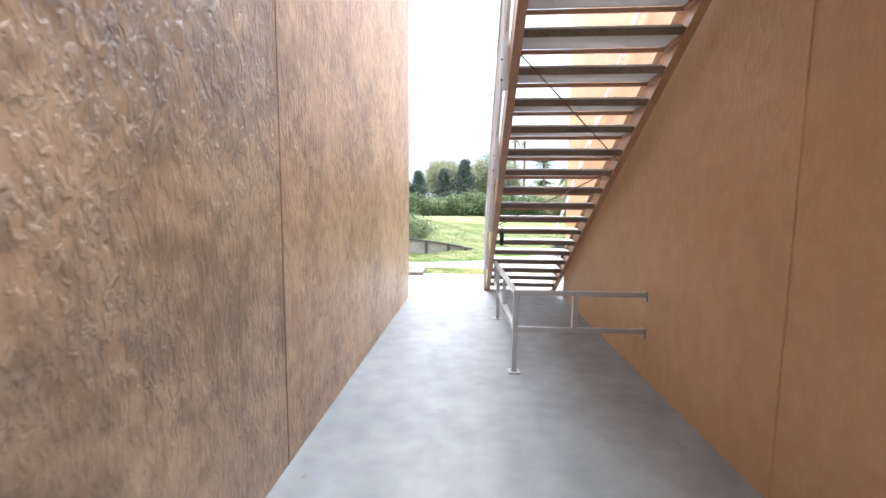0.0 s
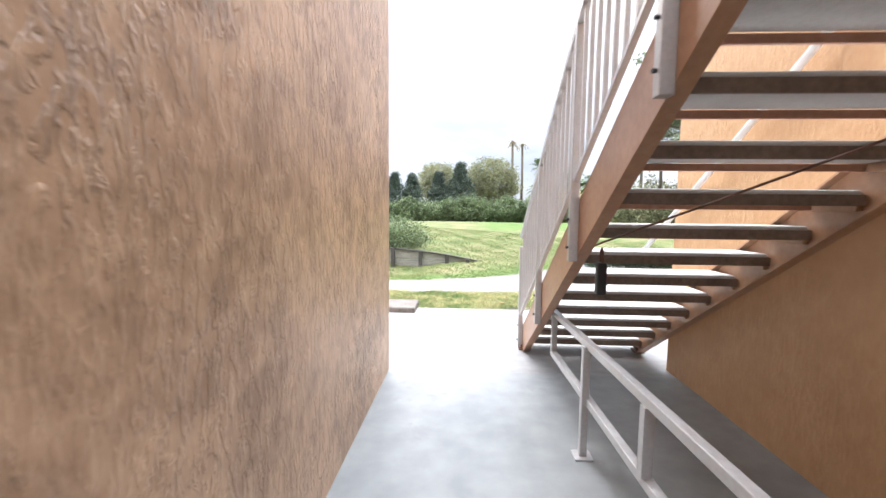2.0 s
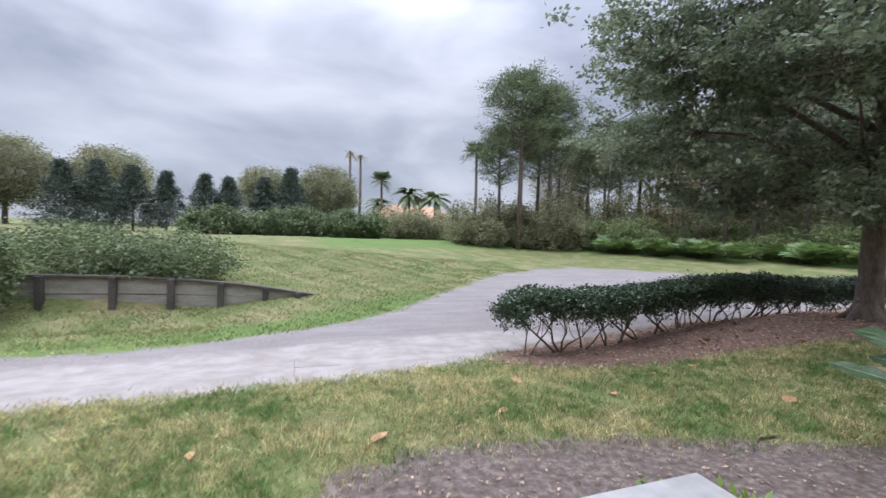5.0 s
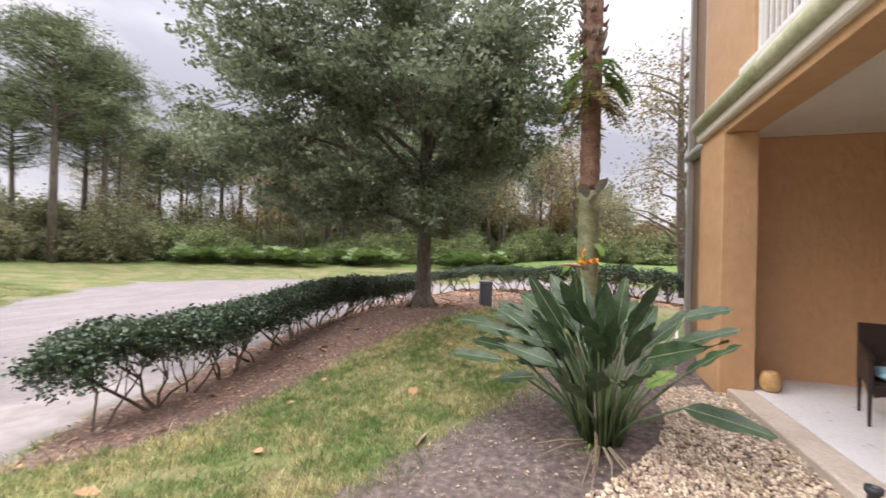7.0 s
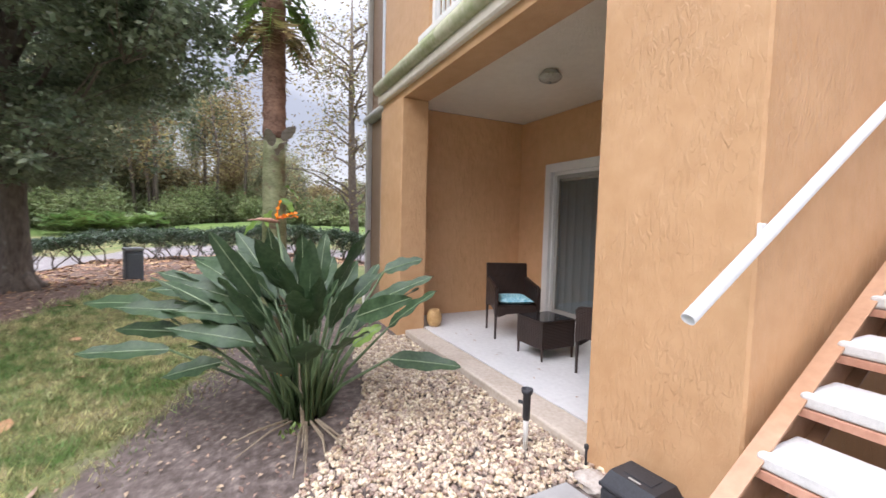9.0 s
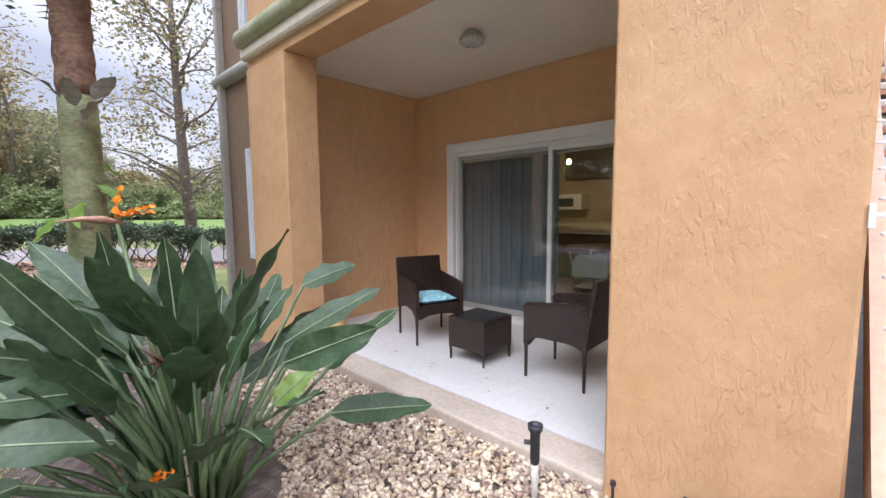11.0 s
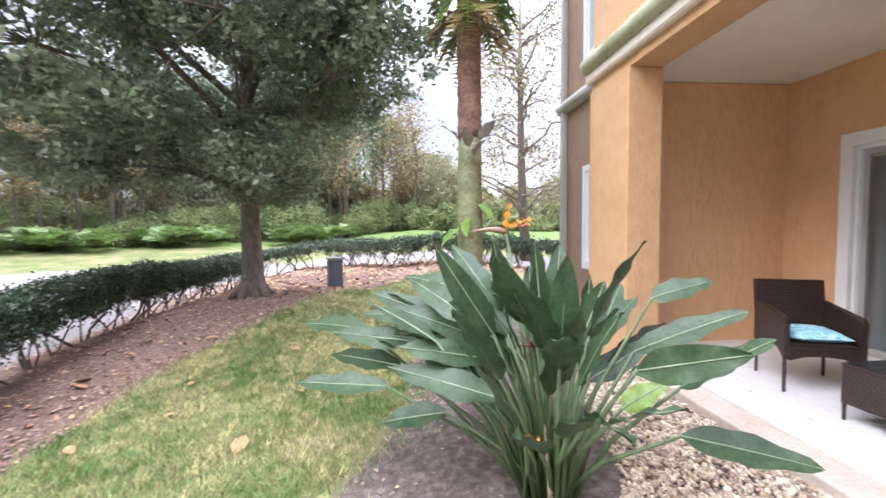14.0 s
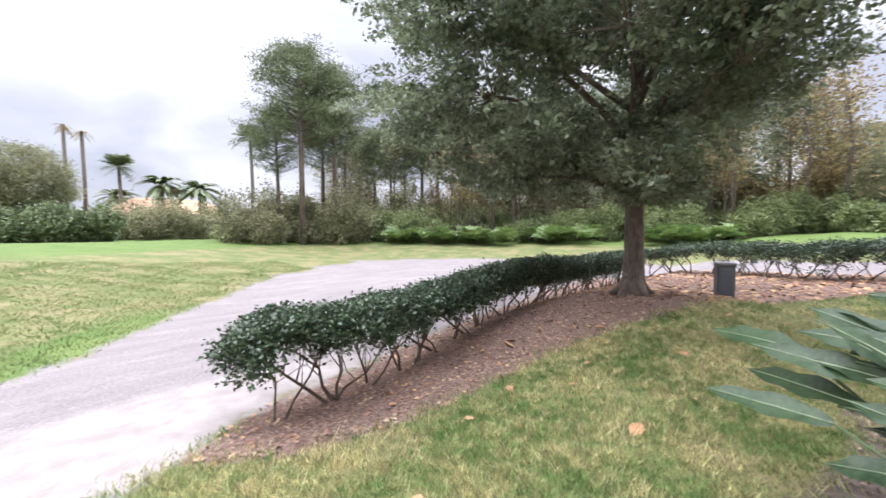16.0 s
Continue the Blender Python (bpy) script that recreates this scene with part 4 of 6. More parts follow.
table = thing("side_table", "dark rattan side table with a smoked glass top", "table", (3.94, 6.78, PZ))
tx0, tx1, ty0, ty1 = 3.74, 4.14, 6.57, 6.98
for nm, b in (("side_panel", (tx0, tx1, ty0, ty0 + 0.025)), ("side_panel", (tx0, tx1, ty1 - 0.025, ty1)), ("side_panel", (tx0, tx0 + 0.025, ty0 + 0.026, ty1 - 0.026)), ("side_panel", (tx1 - 0.025, tx1, ty0 + 0.026, ty1 - 0.026))):
    part(nm, MB().box(*b, PZ + 0.115, PZ + 0.37, 0.006), M_WICKER, table)
part("top_frame", MB().box(tx0 - 0.004, tx1 + 0.004, ty0 - 0.004, ty1 + 0.004, PZ + 0.371, PZ + 0.385, 0.004), M_WICKER, table)
part("glass_top", MB().box(tx0 + 0.01, tx1 - 0.01, ty0 + 0.01, ty1 - 0.01, PZ + 0.386, PZ + 0.392, 0.002), material("smoked_glass", (0.02, 0.02, 0.022), (0.03, 0.03, 0.033), 0.06), table, "smoked glass pane")
for x in (tx0 + 0.015, tx1 - 0.015):
    for y in (ty0 + 0.015, ty1 - 0.015):
        part("leg", MB().tube([(x, y, PZ), (x, y, PZ + 0.13)], [0.01, 0.014], 8), M_WICKER, table)

pot = thing("ceramic_pot", "small round ochre ceramic pot on the patio", "pot", (5.40, 7.33, PZ))
part("body", MB().lathe([(0.06, 0), (0.085, 0.03), (0.10, 0.09), (0.095, 0.15), (0.07, 0.195), (0.062, 0.21), (0.055, 0.21), (0.055, 0.17)], 24, (5.40, 7.33, PZ)), M_POT, pot, smooth=True)

lamp = thing("ceiling_light", "small ribbed frosted glass ceiling light over the patio", "ceiling light", (4.06, 6.74, 2.9))
part("base", MB().lathe([(0.075, 0.0), (0.08, -0.008), (0.08, -0.022), (0.055, -0.03)], 24, (4.06, 6.74, 2.90)), M_GREY, lamp, "grey metal base", True)
shade = MB()
ribs = 36
rows = ((0.07, -0.026), (0.098, -0.036), (0.112, -0.055), (0.108, -0.078), (0.085, -0.098), (0.045, -0.108), (0.004, -0.111))
vs = [(4.06 + (q * (1 + 0.03 * (k % 2))) * math.cos(2 * math.pi * k / ribs), 6.74 + (q * (1 + 0.03 * (k % 2))) * math.sin(2 * math.pi * k / ribs), 2.90 + z) for q, z in rows for k in range(ribs)]
shade.add(vs, [(i * ribs + k, i * ribs + (k + 1) % ribs, (i + 1) * ribs + (k + 1) % ribs, (i + 1) * ribs + k) for i in range(len(rows) - 1) for k in range(ribs)])
part("shade", shade, M_LAMPGLASS, lamp, "ribbed frosted glass shade")
part("finial", MB().lathe([(0.004, -0.105), (0.014, -0.112), (0.012, -0.124), (0.004, -0.128)], 12, (4.06, 6.74, 2.90)), M_GREY, lamp)

# vertical blinds behind the fixed panel
blinds = thing("vertical_blinds", "closed blue-grey vertical blinds behind the glass", "blinds", (4.7, 5.5, 0.1))
sl = MB()
arc = [(-0.05 + 0.0125 * i, 0.016 * (1 - ((i - 4) / 4) ** 2)) for i in range(9)]
sl.prism(arc + [(u, w - 0.0015) for u, w in arc[::-1]], Matrix.Identity(4), 1.86)
sl = sl.mesh("slat", M_BLINDS)
for k in range(18):
    o = part("slat", sl, None, blinds)
    o.matrix_basis = Matrix.Translation((3.96 + 0.075 * k, 5.41, 0.12)) @ pose(0, 0, 0, 0, 0, 180 + (34 if k % 2 else 10) + 7 * math.sin(k * 1.7))
part("headrail", MB().box(2.7, 5.3, 5.38, 5.44, 1.985, 2.03, 0.004), M_WHITE, blinds)

# inside the room
counter = thing("kitchen_counter", "dark kitchen counter with a pale worktop", "counter", (4, 2.2, 0.05))
part("body", MB().box(2.4, 5.6, 1.62, 2.2, 0.05, 0.90, 0.01), M_DARKWOOD, counter)
part("worktop", MB().box(2.38, 5.62, 1.62, 2.24, 0.902, 0.94, 0.006), M_GREY, counter)
for k in range(4):
    part("door", MB().box(2.45 + k * 0.78, 3.18 + k * 0.78, 2.20, 2.222, 0.12, 0.86, 0.006), M_DARKWOOD, counter)
cup = thing("wall_cabinet", "dark wall cabinet over the counter", "cabinet", (4.2, 1.8, 1.5))
part("body", MB().box(3.0, 5.6, 1.62, 1.95, 1.95, 2.55, 0.008), M_DARKWOOD, cup)
micro = thing("microwave_oven", "white microwave oven fixed to the wall over the counter", "microwave", (5.5, 1.62, 1.38))
part("body", MB().box(5.22, 5.82, 1.602, 2.0, 1.36, 1.66, 0.012), M_WHITE, micro)
part("door_window", MB().box(5.38, 5.78, 2.0, 2.01, 1.42, 1.58, 0.004), M_DARKGLASS, micro)
pend = thing("pendant_lamp", "small warm lamp hanging from the room ceiling", "lamp", (4.80, 3.4, 2.6))
part("cord", MB().tube([(4.80, 3.4, 2.6), (4.80, 3.4, 2.18)], 0.006, 6), M_BLACK, pend)
part("bulb", MB().lathe([(0.01, 0.045), (0.03, 0.035), (0.042, 0.0), (0.03, -0.035), (0.01, -0.042)], 14, (4.80, 3.4, 2.12)), glow("warm_bulb", (1.0, 0.72, 0.36), 9.0), pend, smooth=True)
room_light = new("room_lamp", bpy.data.lights.new("room_lamp", "POINT"))
room_light.data.energy, room_light.data.color, room_light.data.shadow_soft_size = 13, (1.0, 0.74, 0.42), 0.08
room_light.location = (4.80, 3.4, 1.98)


def folding_chair(at, yaw):
    fc = thing("folding_chair", "grey metal folding chair standing inside the glass door", "chair", (0, 0, 0), "folding chairs")
    part("backrest", MB().prism([(-0.2, 0.0), (0.2, 0.0), (0.21, 0.13), (0.18, 0.22), (0.13, 0.25), (-0.13, 0.25), (-0.18, 0.22), (-0.21, 0.13)], pose(0, -0.2, 0.56, 80, 0, 0), 0.02), M_GREY, fc)
    part("seat", MB().box(-0.2, 0.2, -0.18, 0.2, 0.42, 0.445, 0.01), M_GREY, fc)
    for x in (-0.22, 0.22):
        part("leg", MB().tube([(x, 0.2, 0), (x, -0.24, 0.82)], 0.012, 8), M_GREY, fc)
        part("leg", MB().tube([(x * 0.92, -0.24, 0), (x * 0.92, 0.1, 0.43)], 0.012, 8), M_GREY, fc)
    fc.matrix_basis = Matrix.Translation(at) @ pose(0, 0, 0, 0, 0, yaw)
    return fc


fc = folding_chair((3.62, 5.02, 0.05), 180)
copy_thing(fc, Matrix.Translation((3.56, 4.62, 0.05)) @ pose(0, 0, 0, 0, 0, 184))
dt = thing("dining_table", "dark round dining table in the room", "table", (4.0, 3.6, 0.05))
part("tabletop", MB().lathe([(0.6, 0.72), (0.62, 0.74), (0.6, 0.76)], 28, (4.1, 3.5, 0.05)), M_DARKWOOD, dt)
part("pedestal", MB().lathe([(0.3, 0), (0.28, 0.03), (0.06, 0.08), (0.06, 0.7), (0.2, 0.72)], 16, (4.1, 3.5, 0.05)), M_DARKWOOD, dt)

# balcony
balcony = thing("balcony_railing", "white picket balcony railing above the cornice", "railing", (3.7, 7.8, 3.25))
part("ledge", MB().box(2.43, 4.80, 7.52, 7.88, 3.202, 3.265, 0.01), M_WHITE, balcony)
part("bottom_rail", MB().box(2.43, 4.74, 7.70, 7.74, 3.34, 3.38, 0.004), M_WHITE, balcony)
part("top_rail", MB().box(2.43, 4.74, 7.69, 7.75, 4.24, 4.29, 0.004), M_WHITE, balcony)
pk = MB().box(-0.012, 0.012, -0.012, 0.012, 0, 0.86).mesh("picket", M_WHITE)
for k in range(22):
    o = part("picket", pk, None, balcony)
    o.matrix_basis = Matrix.Translation((2.48 + k * 0.103, 7.72, 3.38))
for x in (4.71,):
    part("post", MB().box(x - 0.03, x + 0.03, 7.69, 7.75, 3.265, 4.4, 0.004), M_WHITE, balcony)

dp = thing("downpipe", "painted metal downpipe with a hopper at the bay corner", "downpipe", (7.5, 7.66, 0))
part("pipe", MB().box(7.44, 7.54, 7.563, 7.64, -0.1, 6.2, 0.01), M_DOWNPIPE, dp)
for z in (0.6, 2.2, 3.9):
    part("strap", MB().box(7.43, 7.55, 7.562, 7.646, z, z + 0.03, 0.003), M_DOWNPIPE, dp)

# ---- small things by the wall ----
bait = thing("bait_station", "black plastic rodent bait station by the pier", "bait box", (1.95, 7.92, 0))
bmx = Matrix.Translation((1.945, 7.893, -0.004)) @ pose(0, 0, 0, 0, 0, 4)
part("body", MB().box(-0.135, 0.135, -0.12, 0.12, 0, 0.115, 0.02, bmx), M_BLACK, bait)
rim = [(-0.132, -0.117, 0.135), (0.132, -0.117, 0.135), (0.132, 0.117, 0.135), (-0.132, 0.117, 0.135), (-0.115, -0.09, 0.19), (0.115, -0.09, 0.19), (0.115, 0.07, 0.19), (-0.115, 0.07, 0.19)]
part("lid", MB().box(-0.14, 0.14, -0.125, 0.125, 0.117, 0.138, 0.008, bmx).add([bmx @ Vector(p) for p in rim], [(4, 5, 6, 7), (0, 1, 5, 4), (1, 2, 6, 5), (2, 3, 7, 6), (3, 0, 4, 7)]), M_BLACK, bait)
part("lid_panel", MB().box(-0.07, 0.07, -0.055, 0.03, 0.189, 0.194, 0.002, bmx), M_BLACK, bait)
part("key_slot", MB().box(-0.03, 0.03, 0.045, 0.056, 0.19, 0.193, 0.001, bmx), M_DOWNPIPE, bait)
part("hinge", MB().tube([bmx @ Vector((-0.10, -0.122, 0.142)), bmx @ Vector((0.10, -0.122, 0.142))], 0.007, 8), M_BLACK, bait)
spike = thing("path_light", "black garden spike light on a white stake", "garden light", (2.64, 8.02, -0.05))
part("stake", MB().lathe([(0.012, -0.05), (0.017, 0.16), (0.017, 0.20)], 12, (2.64, 8.02, 0)), M_SLEEVE, spike, "white plastic stake", True)
part("body", MB().lathe([(0.014, 0.17), (0.022, 0.19), (0.024, 0.335), (0.034, 0.345), (0.036, 0.37), (0.028, 0.372), (0.026, 0.36)], 16, (2.64, 8.02, 0)), M_BLACK, spike, smooth=True)
part("knob", MB().tube([(2.66, 8.03, 0.28), (2.685, 8.045, 0.28)], 0.011, 10), M_BLACK, spike)
spr = thing("irrigation_riser", "thin black irrigation riser by the patio corner", "sprinkler", (2.35, 7.82, 0))
part("riser", MB().tube([(2.35, 7.82, -0.05), (2.35, 7.82, 0.10)], 0.007, 8), M_BLACK, spr)
part("nozzle", MB().lathe([(0.008, 0.10), (0.014, 0.105), (0.012, 0.125), (0.005, 0.13)], 10, (2.35, 7.82, 0)), M_BLACK, spr)


STAKE = (5.98, 8.09)
mark = thing("marker_stake", "thin white plastic marker stake in the bed behind the plant", "stake", (*STAKE, ground_z(*STAKE)))
part("pole", MB().tube([(*STAKE, ground_z(*STAKE) - 0.05), (*STAKE, ground_z(*STAKE) + 0.62)], 0.014, 10), M_SLEEVE, mark, smooth=True)
part("cap", MB().lathe([(0.012, 0.0), (0.019, 0.004), (0.019, 0.03), (0.008, 0.04)], 12, (*STAKE, ground_z(*STAKE) + 0.615)), M_SLEEVE, mark)


def concrete_lump(name, at, size, seed, label):
    r = np.random.default_rng(seed)
    bm = bmesh.new()
    bmesh.ops.create_icosphere(bm, subdivisions=3, radius=1)
    off = Vector(r.uniform(0, 9, 3))
    for v in bm.verts:
        k = 1 + 0.35 * noise.noise(v.co * 1.3 + off) + 0.12 * noise.noise(v.co * 4 + off)
        v.co = Vector((v.co.x * size[0] * k, v.co.y * size[1] * k, max(v.co.z * size[2] * k, -size[2] * 0.5)))
    me = bpy.data.meshes.new(name)
    bm.to_mesh(me)
    bm.free()
    me.materials.append(M_LUMP)
    ob = tagged(new(name, me), label, "rock")
    ob.location = at
    return ob


# flat remnant of slab concrete, not a natural stone
concrete_lump("rock", (2.22, 7.89, 0.0), (0.11, 0.085, 0.045), 3, "flat pale pinkish lump of leftover concrete beside the patio corner")

ped = thing("utility_pedestal", "dark blue-grey utility pedestal standing on leaf litter", "utility box", (10.95, 11.45, 0.1))
pz = ground_z(10.95, 11.45)
pm = Matrix.Translation((10.95, 11.45, pz)) @ pose(0, 0, 0, 0, 0, 20)
part("body", MB().box(-0.15, 0.15, -0.15, 0.15, -0.05, 0.60, 0.02, pm), M_BOXGREY, ped)
part("door", MB().box(-0.168, -0.152, -0.12, 0.12, 0.05, 0.54, 0.006, pm), M_BOXGREY, ped)
part("lid", MB().box(-0.175, 0.175, -0.165, 0.165, 0.602, 0.67, 0.025, pm), material("pedestal_lid", (0.17, 0.18, 0.18), (0.23, 0.24, 0.24), 0.6), ped)
# ---- vegetation ----
def leaf_cloud(centres, per, spread, size, aspect, r, droop=0.3, radial=None):
    """Small folded leaves scattered round clump centres: verts and faces."""
    c = np.repeat(np.asarray(centres, float), per, 0)
    n = len(c)
    c = c + r.normal(0, 1, (n, 3)) * np.asarray(spread)
    d = r.normal(0, 1, (n, 3))
    d[:, 2] = d[:, 2] * 0.6 - droop
    d /= np.linalg.norm(d, axis=1)[:, None]
    s = np.cross(d, r.normal(0, 1, (n, 3)))
    s /= np.linalg.norm(s, axis=1)[:, None] + 1e-9
    nrm = np.cross(d, s)
    L = (size * r.uniform(0.6, 1.35, n))[:, None]
    W = L * aspect
    v = np.stack([c, c + d * L * 0.5 + s * W * 0.5 + nrm * W * 0.15, c + d * L, c + d * L * 0.5 - s * W * 0.5 + nrm * W * 0.15], 1)
    f = np.arange(n * 4).reshape(n, 4)
    return v.reshape(-1, 3), f


def stack(parts):
    vs, fs, k = [], [], 0
    for v, f in parts:
        vs.append(v)
        fs.append(f + k)
        k += len(v)
    return np.concatenate(vs), np.concatenate(fs)


def limb_path(a, b, r, sag=0.0, wob=0.12, k=6):
    a, b = np.array(a, float), np.array(b, float)
    L = np.linalg.norm(b - a)
    pts = []
    for i in range(k + 1):
        u = i / k
        p = a + (b - a) * u + r.normal(0, wob * L * 0.12, 3) * math.sin(math.pi * u)
        p[2] += sag * L * math.sin(math.pi * u)
        pts.append(tuple(p))
    return pts


def shade_tree(x, y):
    """The evergreen oak on the mound."""
    r = np.random.default_rng(11)
    z0 = ground_z(x, y)
    oak = thing("oak_tree", "evergreen oak with a broad dark crown on a mulch mound", "tree", (x, y, z0))
    mb = MB()
    mb.tube([(x, y, z0 - 0.15), (x, y, z0 + 0.03), (x, y, z0 + 0.2), (x + 0.01, y, z0 + 0.7), (x + 0.03, y + 0.02, z0 + 1.4), (x + 0.04, y, z0 + 2.0), (x + 0.08, y + 0.04, z0 + 3.2), (x + 0.1, y, z0 + 5.0), (x, y + 0.1, z0 + 7.2)],
            [0.34, 0.27, 0.205, 0.175, 0.16, 0.155, 0.12, 0.08, 0.03], 14)
    for k in range(5):
        a = k * 1.26 + 0.4
        mb.tube([(x + 0.1 * math.cos(a), y + 0.1 * math.sin(a), z0 + 0.28), (x + 0.26 * math.cos(a), y + 0.26 * math.sin(a), z0 + 0.07), (x + 0.5 * math.cos(a), y + 0.5 * math.sin(a), z0 - 0.06)], [0.10, 0.075, 0.03], 8)
    part("trunk", mb, M_BARK, oak, smooth=True)
    boughs = []
    while len(boughs) < 270:
        p = r.uniform(-1, 1, 3)
        q = np.linalg.norm(p)
        if q > 1 or q < 0.18 or (q < 0.6 and r.random() < 0.5):
            continue
        px, py, pzz = p[0] * 4.0, p[1] * 3.65, p[2] * 3.3
        edge = 1 + 0.16 * math.sin(3 * math.atan2(py, px) + 1) + 0.1 * math.sin(7 * math.atan2(py, px))
        px, py = px * edge - 0.3, py * edge + 0.75
        zz = z0 + 4.9 + pzz
        low = z0 + 1.72 + 0.28 * math.sin(2.3 * px) * math.cos(1.9 * py) + 0.4 * max(0, 1 - math.hypot(px, py) / 0.9) + 0.34 * max(0, math.hypot(px, py) - 1.5)
        if zz < low:
            continue
        if noise.noise(Vector((px * 0.8, py * 0.8, zz * 1.25 + 4))) < 0.0:
            continue
        boughs.append((x + px, y + py, zz))
    cen = []
    for bx, by, bz_ in boughs:
        far = min(1.0, math.hypot(bx - x, by - y) / 3.0)
        for q in range(10):
            o = r.normal(0, 1, 3) * (0.42, 0.42, 0.15)
            cen.append((bx + o[0], by + o[1], bz_ + o[2] - 0.22 * far * math.hypot(o[0], o[1])))
    # limbs towards groups of clumps
    ends = [cen[i] for i in r.choice(len(cen), 30, replace=False)]
    for i, e in enumerate(ends):
        h = min(max(e[2] - 0.9 - 0.25 * math.hypot(e[0] - x, e[1] - y), z0 + 1.85), z0 + 6.2)
        rad = 0.068 if i < 12 else 0.036
        lb = MB().tube(limb_path((x + 0.06, y, h), e, r, 0.1), [rad, rad * 0.85, rad * 0.7, rad * 0.55, rad * 0.42, rad * 0.3, 0.008], 7)
        part("limb", lb, M_BARK, oak, smooth=True)
    tw = MB()
    E = np.array(ends)
    for c in cen[::5]:
        j = int(np.argmin(((E - c) ** 2).sum(1)))
        mid = (np.array(E[j]) * 0.8 + np.array([x, y, max(E[j][2] - 0.8, z0 + 2)]) * 0.2)
        tw.tube([tuple(mid), tuple((mid + np.array(c)) / 2 + r.normal(0, 0.05, 3)), c], [0.012, 0.008, 0.003], 4, False)
    part("twig_spray", tw, M_BARK, oak)["kind"] = "stuff"
    v, f = leaf_cloud(cen, 50, (0.12, 0.12, 0.06), 0.102, 0.52, r, 0.15)
    part("crown", fast_mesh("crown", v, f, M_OAKLEAF), None, oak)
    return oak


shade_tree(9.32, 12.62)


def hedge(line, width, top, name, label, n_leaf, seed, low=0.30, leaf=0.046):
    r = np.random.default_rng(seed)
    P = np.array(line, float)
    seg = np.hypot(*np.diff(P, axis=0).T)
    cum = np.concatenate([[0], np.cumsum(seg)])
    at = lambda s: np.array([np.interp(s, cum, P[:, 0]), np.interp(s, cum, P[:, 1])])
    hd = thing(name, label, "hedge", (P[0][0], P[0][1], ground_z(*P[0])))
    total = cum[-1]
    s = 0.05
    while s < total:
        p = at(s)
        z = ground_z(*p)
        mb = MB()
        for k in range(int(r.integers(2, 5))):     # crooked main stems, spreading from one foot
            b = p + r.normal(0, 0.045, 2)
            reach = at(np.clip(s + r.normal(0, 0.3), 0, total)) + r.normal(0, 0.26 * width, 2)
            zt = z + top * r.uniform(0.72, 0.92)
            rad = r.uniform(0.011, 0.020)
            q1 = b + (reach - b) * 0.28 + r.normal(0, 0.035, 2)
            q2 = b + (reach - b) * 0.55 + r.normal(0, 0.06, 2)
            q3 = b + (reach - b) * 0.8 + r.normal(0, 0.05, 2)
            mb.tube([(*b, z - 0.04), (*q1, z + top * 0.16), (*q2, z + top * 0.36), (*q3, z + top * 0.56), (*reach, zt)], [rad * 1.3, rad, rad * 0.8, rad * 0.6, 0.005], 6, False)
            for f0, base in ((0.36, q2), (0.36, q2), (0.56, q3), (0.26, (q1 + q2) / 2)):
                t2 = base + r.normal(0, 0.17, 2)
                mb.tube([(*base, z + top * f0), (*((base + t2) / 2 + r.normal(0, 0.04, 2)), z + top * (f0 + 0.16)), (*t2, z + top * r.uniform(0.66, 0.9))], [rad * 0.5, rad * 0.38, 0.003], 4, False)
        part("stem", mb, M_TWIG, hd)
        s += r.uniform(0.42, 0.82) if s < 3 else r.uniform(0.3, 0.55)
    c = []
    while len(c) < n_leaf // 22:
        s = r.uniform(-0.26, total + 0.1)
        p = at(np.clip(s, 0, total))
        sc = float(np.clip(s, 0.1, total - 0.1))
        d = at(sc + 0.1) - at(sc - 0.1)
        d /= np.linalg.norm(d) + 1e-9
        side = np.array([-d[1], d[0]])
        u = r.uniform(-1, 1)
        w = r.uniform(0, 1) ** 0.6
        zt = top * (1 - 0.10 * u ** 4) + 0.03 * math.sin(s * 5.1) + 0.02 * math.sin(s * 13)
        lo = low + 0.07 - 0.16 * min(1.0, max(0.0, (s - 2.0) / 3.0)) + 0.07 * math.sin(s * 3.3) + 0.06 * math.sin(s * 9.7) + 0.06 * (1 - abs(u)) - (0.16 if r.random() < 0.16 else 0)
        hh = lo + (zt - lo) * w
        q = p + side * u * width * 0.5 * (0.92 + 0.1 * math.sin(s * 4 + u)) + d * (s - np.clip(s, 0, total))
        if s < 0:
            hh = max(hh, lo + (zt - lo) * 0.25) - 0.25 * (zt - lo) * (s / 0.26) ** 2
        c.append((q[0], q[1], ground_z(*q) + hh))
    v, f = leaf_cloud(c, 22, (0.055, 0.055, 0.035), leaf, 0.55, r, -0.1)
    part("foliage", fast_mesh("foliage", v, f, M_HEDGELEAF), None, hd)
    return hd


hedge([(2.95, 13.72), (3.85, 13.74), (5.3, 14.05), (7.3, 14.5), (9.3, 14.72), (11.3, 14.84), (13.0, 14.82), (14.7, 14.7)], 0.92, 0.97, "clipped_hedge", "clipped dark green hedge on bare stems along the track", 175000, 21, 0.47, 0.045)
hedge([(16.7, 15.0), (16.2, 12.2), (15.2, 9.9), (14.0, 7.6), (13.2, 4.5)], 0.9, 0.92, "clipped_hedge", "far clipped hedge along the bend of the track", 46000, 22, 0.46, 0.06)


